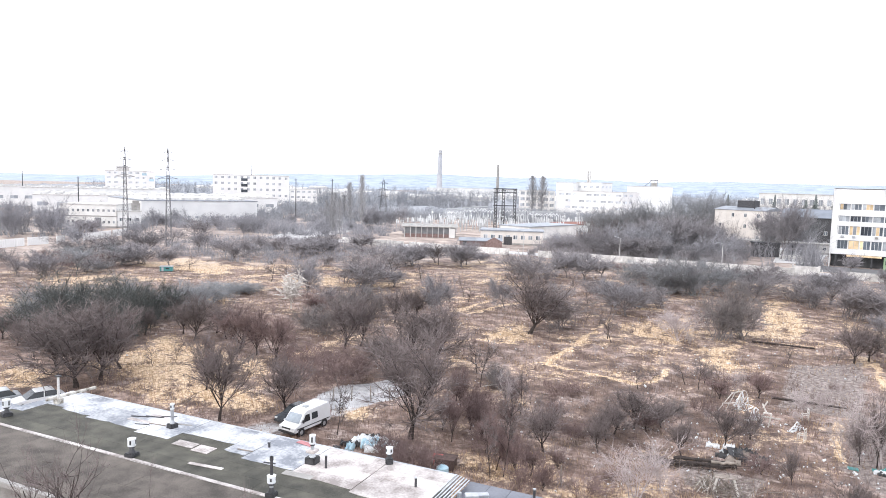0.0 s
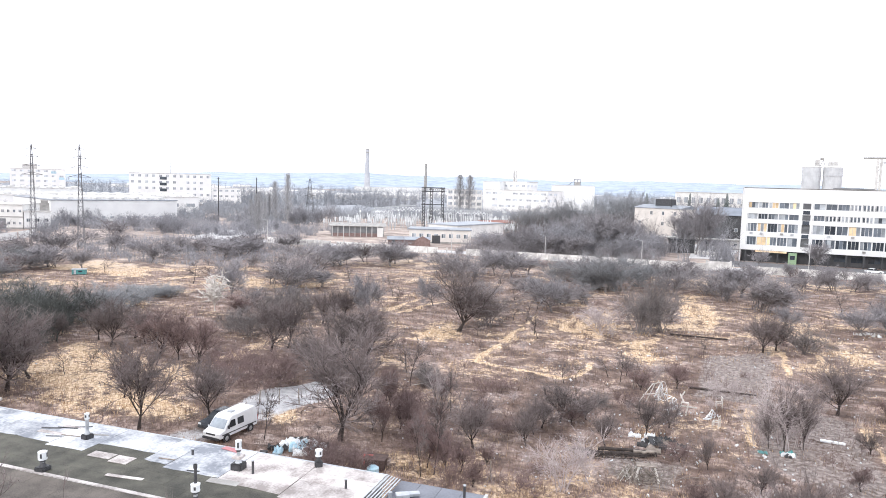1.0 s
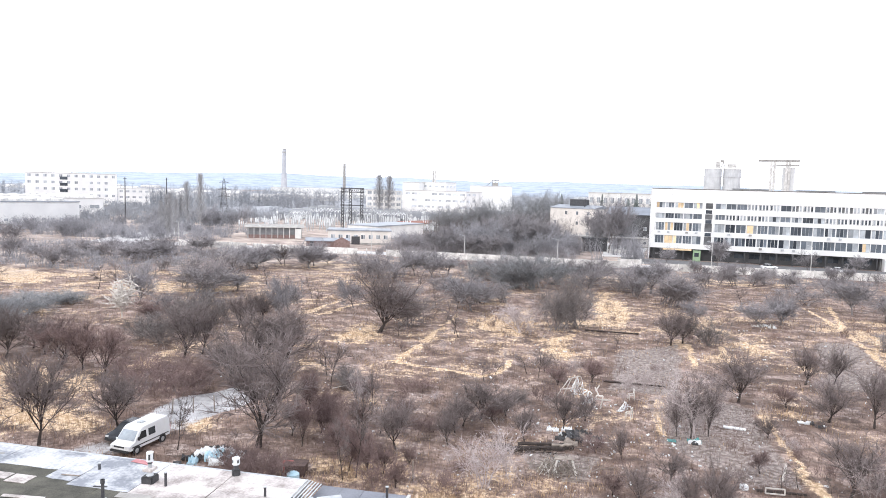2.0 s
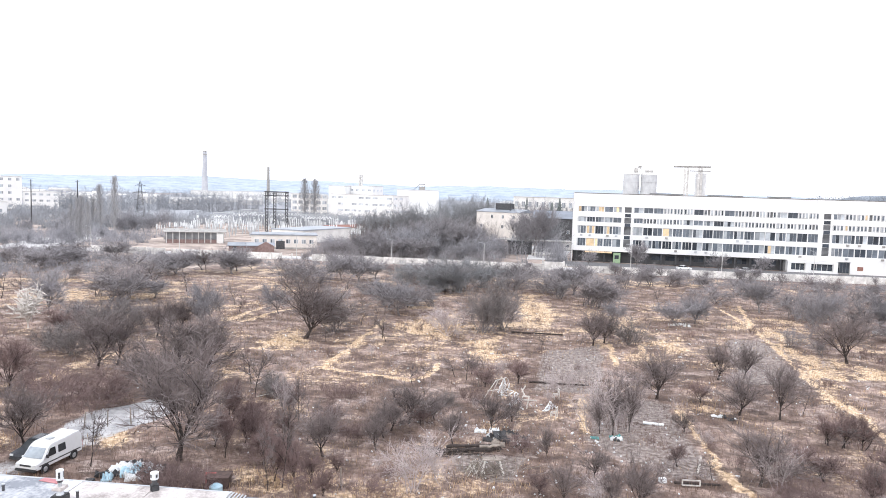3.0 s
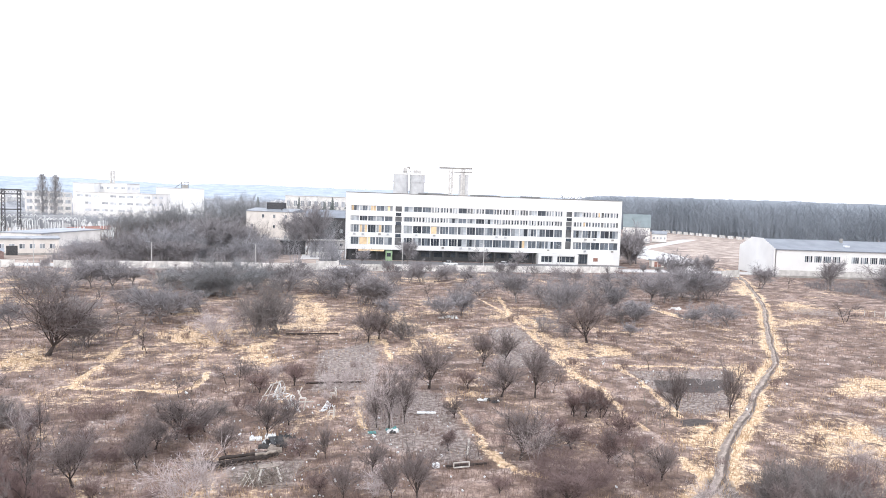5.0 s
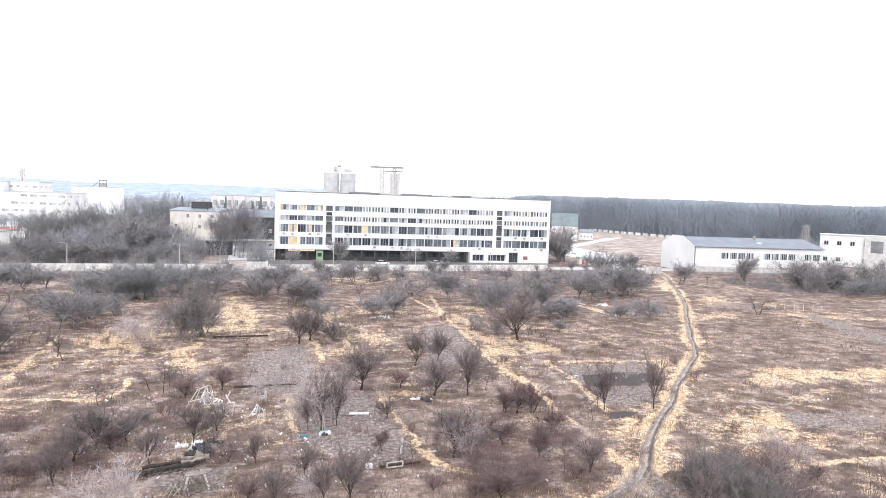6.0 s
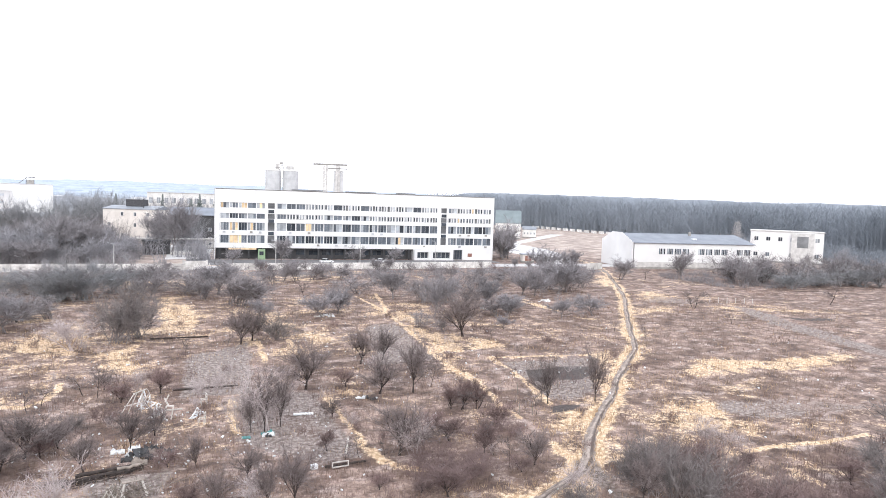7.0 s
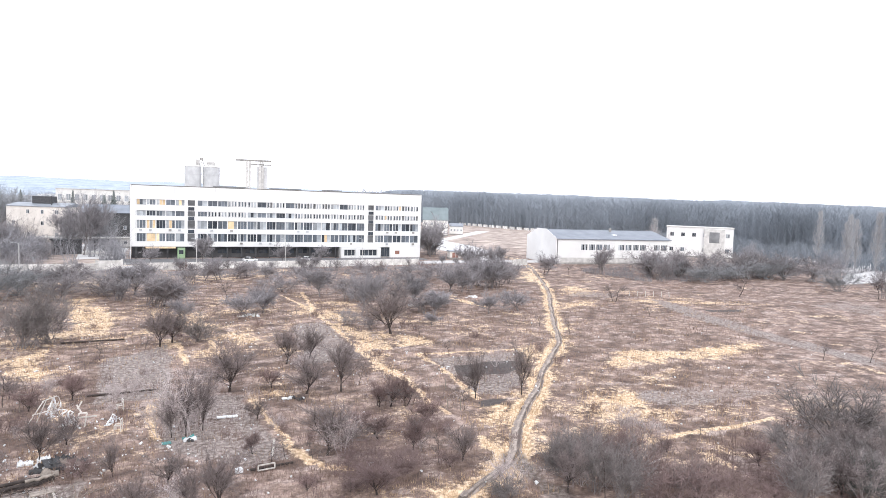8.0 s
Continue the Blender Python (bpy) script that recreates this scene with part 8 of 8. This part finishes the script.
for k, (x, y, z, l, rad, turn, mt) in enumerate(((-3.0, 51.5, 0.15, 2.2, 0.16, 14, BARK), (-1.6, 52.0, 0.15, 1.7, 0.15, 17, BARK), (-2.4, 51.9, 0.38, 1.9, 0.13, 13, BARK), (-0.9, 52.15, 0.36, 0.8, 0.12, 12, LAMP_WOOD))):
    m = pose(x, y, z, 0, 0, turn)
    lg, rk, n = Acc(), random.Random(60 + k), 9
    rings = [(-l + 2 * l * j / 6, rk.gauss(0, 0.04), rk.gauss(0, 0.03), rad * rk.uniform(0.85, 1.1)) for j in range(7)]
    lg.add([(u, v + w * math.cos(6.28319 * i / n), h + w * math.sin(6.28319 * i / n)) for u, v, h, w in rings for i in range(n)],
           [(j * n + i, j * n + (i + 1) % n, (j + 1) * n + (i + 1) % n, (j + 1) * n + i) for j in range(6) for i in range(n)] + [tuple(range(n - 1, -1, -1)), tuple(range(6 * n, 7 * n))])
    single("log", lg, mt, m, "felled trunk lying in a stacked row" if mt is BARK else "pale barked trunk end on stacked logs", "log", "felled trunks")
single("log", Acc().tube((-3.2, 0, 0.1), (3.2, 0.1, 0.12), 0.11, 0.09, 8), BARK, pose(6.0, 72.6, 0, 0, 0, -3), "dark log along the far edge of a bed", "log")
single("tilted_panel", Acc().box(-0.6, -0.45, 0, 0.6, 0.45, 0.06), PLASTIC, pose(-0.1, 54.8, 0.35, 28, 8, 25), "dark sheet panel tilted on a rubbish heap", "panel", bevel=0.01)
br = Acc()
rr = random.Random(4)
for _ in range(70):
    a = Vector((rr.gauss(0, 1.1), rr.gauss(0, 0.6), rr.uniform(0, 0.3)))
    br.tube(a, a + Vector((rr.gauss(0, 1.0), rr.gauss(0, 0.6), rr.uniform(0.1, 1.3))), 0.035, 0.015, 4)
single("brushwood", br, LAMP_WOOD, pose(-0.8, 47.7, 0), "pile of cut grey branches", "branches")
br = Acc()
for _ in range(90):
    a = Vector((rr.gauss(0, 1.7), rr.gauss(0, 0.45), rr.uniform(0, 0.25)))
    br.tube(a, a + Vector((rr.gauss(0, 1.2), rr.gauss(0, 0.3), rr.uniform(0, 0.35))), 0.03, 0.012, 4)
single("brushwood", br, BARK, pose(-4.0, 51.0, 0, 0, 0, 8), "long pile of dark brushwood", "branches")


def shed():
    ob = thing("garden_shed", pose(-19.4, 42.0, 0, 0, 0, 8) @ Matrix.Scale(0.56, 4), "small dark scrap shed with a red cowl", "shed")
    part("wall", Acc().box(0, 0, 0, 2.4, 1.8, 1.3), RUST, ob)
    part("roof", Acc().box(-0.15, -0.15, 1.3, 2.55, 1.95, 1.4), RUST, ob, "rusty dark roof sheet")
    part("door", Acc().box(0.5, -0.05, 0.05, 1.2, -0.003, 1.15), BARK, ob)
    part("cowl", Acc().tube((-0.6, 1.3, 1.0), (0.7, 1.3, 1.0), 0.45, 0.45, 12).box(-0.5, 1.0, 0, 0.6, 1.6, 1.0), RED, ob, "faded red barrel")


shed()
single("water_tank", Acc().tube((0, 0, 0), (0, 0, 0.75), 0.42, 0.42, 14).tube((0, 0, 0.75), (0, 0, 0.9), 0.42, 0.2, 14), TARP_BLUE, pose(-18.3, 40.9, 0), "pale blue plastic water barrel beside a shed", "tank")
single("plastic_can", Acc().box(-0.15, -0.1, 0, 0.15, 0.1, 0.45).tube((0, 0, 0.45), (0, 0, 0.52), 0.05, 0.05, 8), mat("yellow_green_plastic", (0.4, 0.4, 0.06), (0.55, 0.55, 0.1), 2, 10, 0.4), pose(-19.2, 40.5, 0), "yellow-green plastic canister on the ground", "canister", bevel=0.03)


def green_cabin():
    ob = thing("garden_cabin", pose(-114.4, 105.0, 0, 0, 0, 35) @ Matrix.Scale(0.6, 4), "small teal site cabin with a pale roof edge", "cabin")
    part("wall", Acc().box(0, 0, 0.2, 4.2, 2.2, 1.8), TEAL, ob)
    part("roof", Acc().box(-0.2, -0.2, 1.8, 4.4, 2.4, 1.95), GALV, ob)
    part("door", Acc().box(0.6, -0.04, 0.25, 1.3, -0.003, 1.6), GALV, ob)
    part("window", Acc().box(2.0, -0.04, 0.9, 3.2, -0.003, 1.4), PANE, ob)
    part("skid", Acc().box(0.1, 0.1, 0, 4.1, 0.4, 0.2).box(0.1, 1.8, 0, 4.1, 2.1, 0.2), STEEL, ob)


green_cabin()


def stick_pile():
    """Weathered sticks heaped against one another."""
    r = random.Random(12)
    ob = thing("stick_pile", pose(-1.7, 47.7, 0, 0, 0, 8), "collapsed pile of weathered grey sticks beside a table", "stick pile")
    for i in range(34):
        a, reach = r.uniform(0, 6.283), r.uniform(0.5, 1.25)
        top = Vector((r.gauss(0, 0.3), r.gauss(0, 0.18), r.uniform(0.45, 0.85)))
        foot = Vector((top.x + reach * math.cos(a), top.y + 0.7 * reach * math.sin(a), 0.0))
        part("stick", Acc().tube(tuple(foot), tuple(top + (top - foot) * r.uniform(0, 0.25)), r.uniform(0.02, 0.045), 0.02, 5), (LAMP_WOOD, DEADWOOD, BEAM)[i % 3], ob)


stick_pile()
post_rows = ((-34.2, 51.2), (-32.6, 51.9), (-31.0, 52.7), (-29.4, 53.4), (-27.8, 54.2), (-10.8, 44.0), (37.2, 57.8), (36.2, 60.8), (41.6, 61.5), (32.7, 54.4), (34.0, 54.2), (30.6, 111), (35.5, 112), (36.3, 112))
for x, y in post_rows:
    ob = thing("fence_stake", pose(x, y, 0, rr.gauss(0, 3), rr.gauss(0, 3), rr.uniform(0, 90)), "thin weathered timber stake standing in weeds", "post", "fence stakes")
    part("stake", Acc().tube((0, 0, -0.1), (0, 0, rr.uniform(1.1, 1.5)), 0.06, 0.05, 6), LAMP_WOOD, ob)
for i in range(6):
    ob = thing("white_stake", pose(114.5 + 1.6 * i, 111.5 - 0.9 * i, 0, rr.gauss(0, 4), rr.gauss(0, 4), 0), "short white stake in the field", "post", "white stakes")
    part("stake", Acc().tube((0, 0, -0.1), (0, 0, 1.1), 0.09, 0.08, 6), DEADWOOD, ob)
scrap = Acc()
for cx, cy, spread, count in ((7.5, 80, 38, 420), (-4, 52, 9, 110), (2, 58, 6, 60), (10, 50, 8, 70), (24, 96, 9, 60), (32, 72, 12, 60), (-52, 80, 30, 120), (70, 60, 25, 70)):
    for _ in range(count):
        x, y = cx + spread * rr.gauss(0, 0.8), max(37, cy + spread * rr.gauss(0, 0.6))
        s = rr.uniform(0.03, 0.085) * (1.7 if rr.random() < 0.12 else 1)
        scrap.tube((x, y, 0), (x + s * rr.gauss(0, 1), y + s * rr.gauss(0, 1), s * 1.2), s, s * 0.7, 5)
single("litter", scrap, TARP_WHITE, Matrix(), "scattered white litter over the field", "litter", kind="stuff")
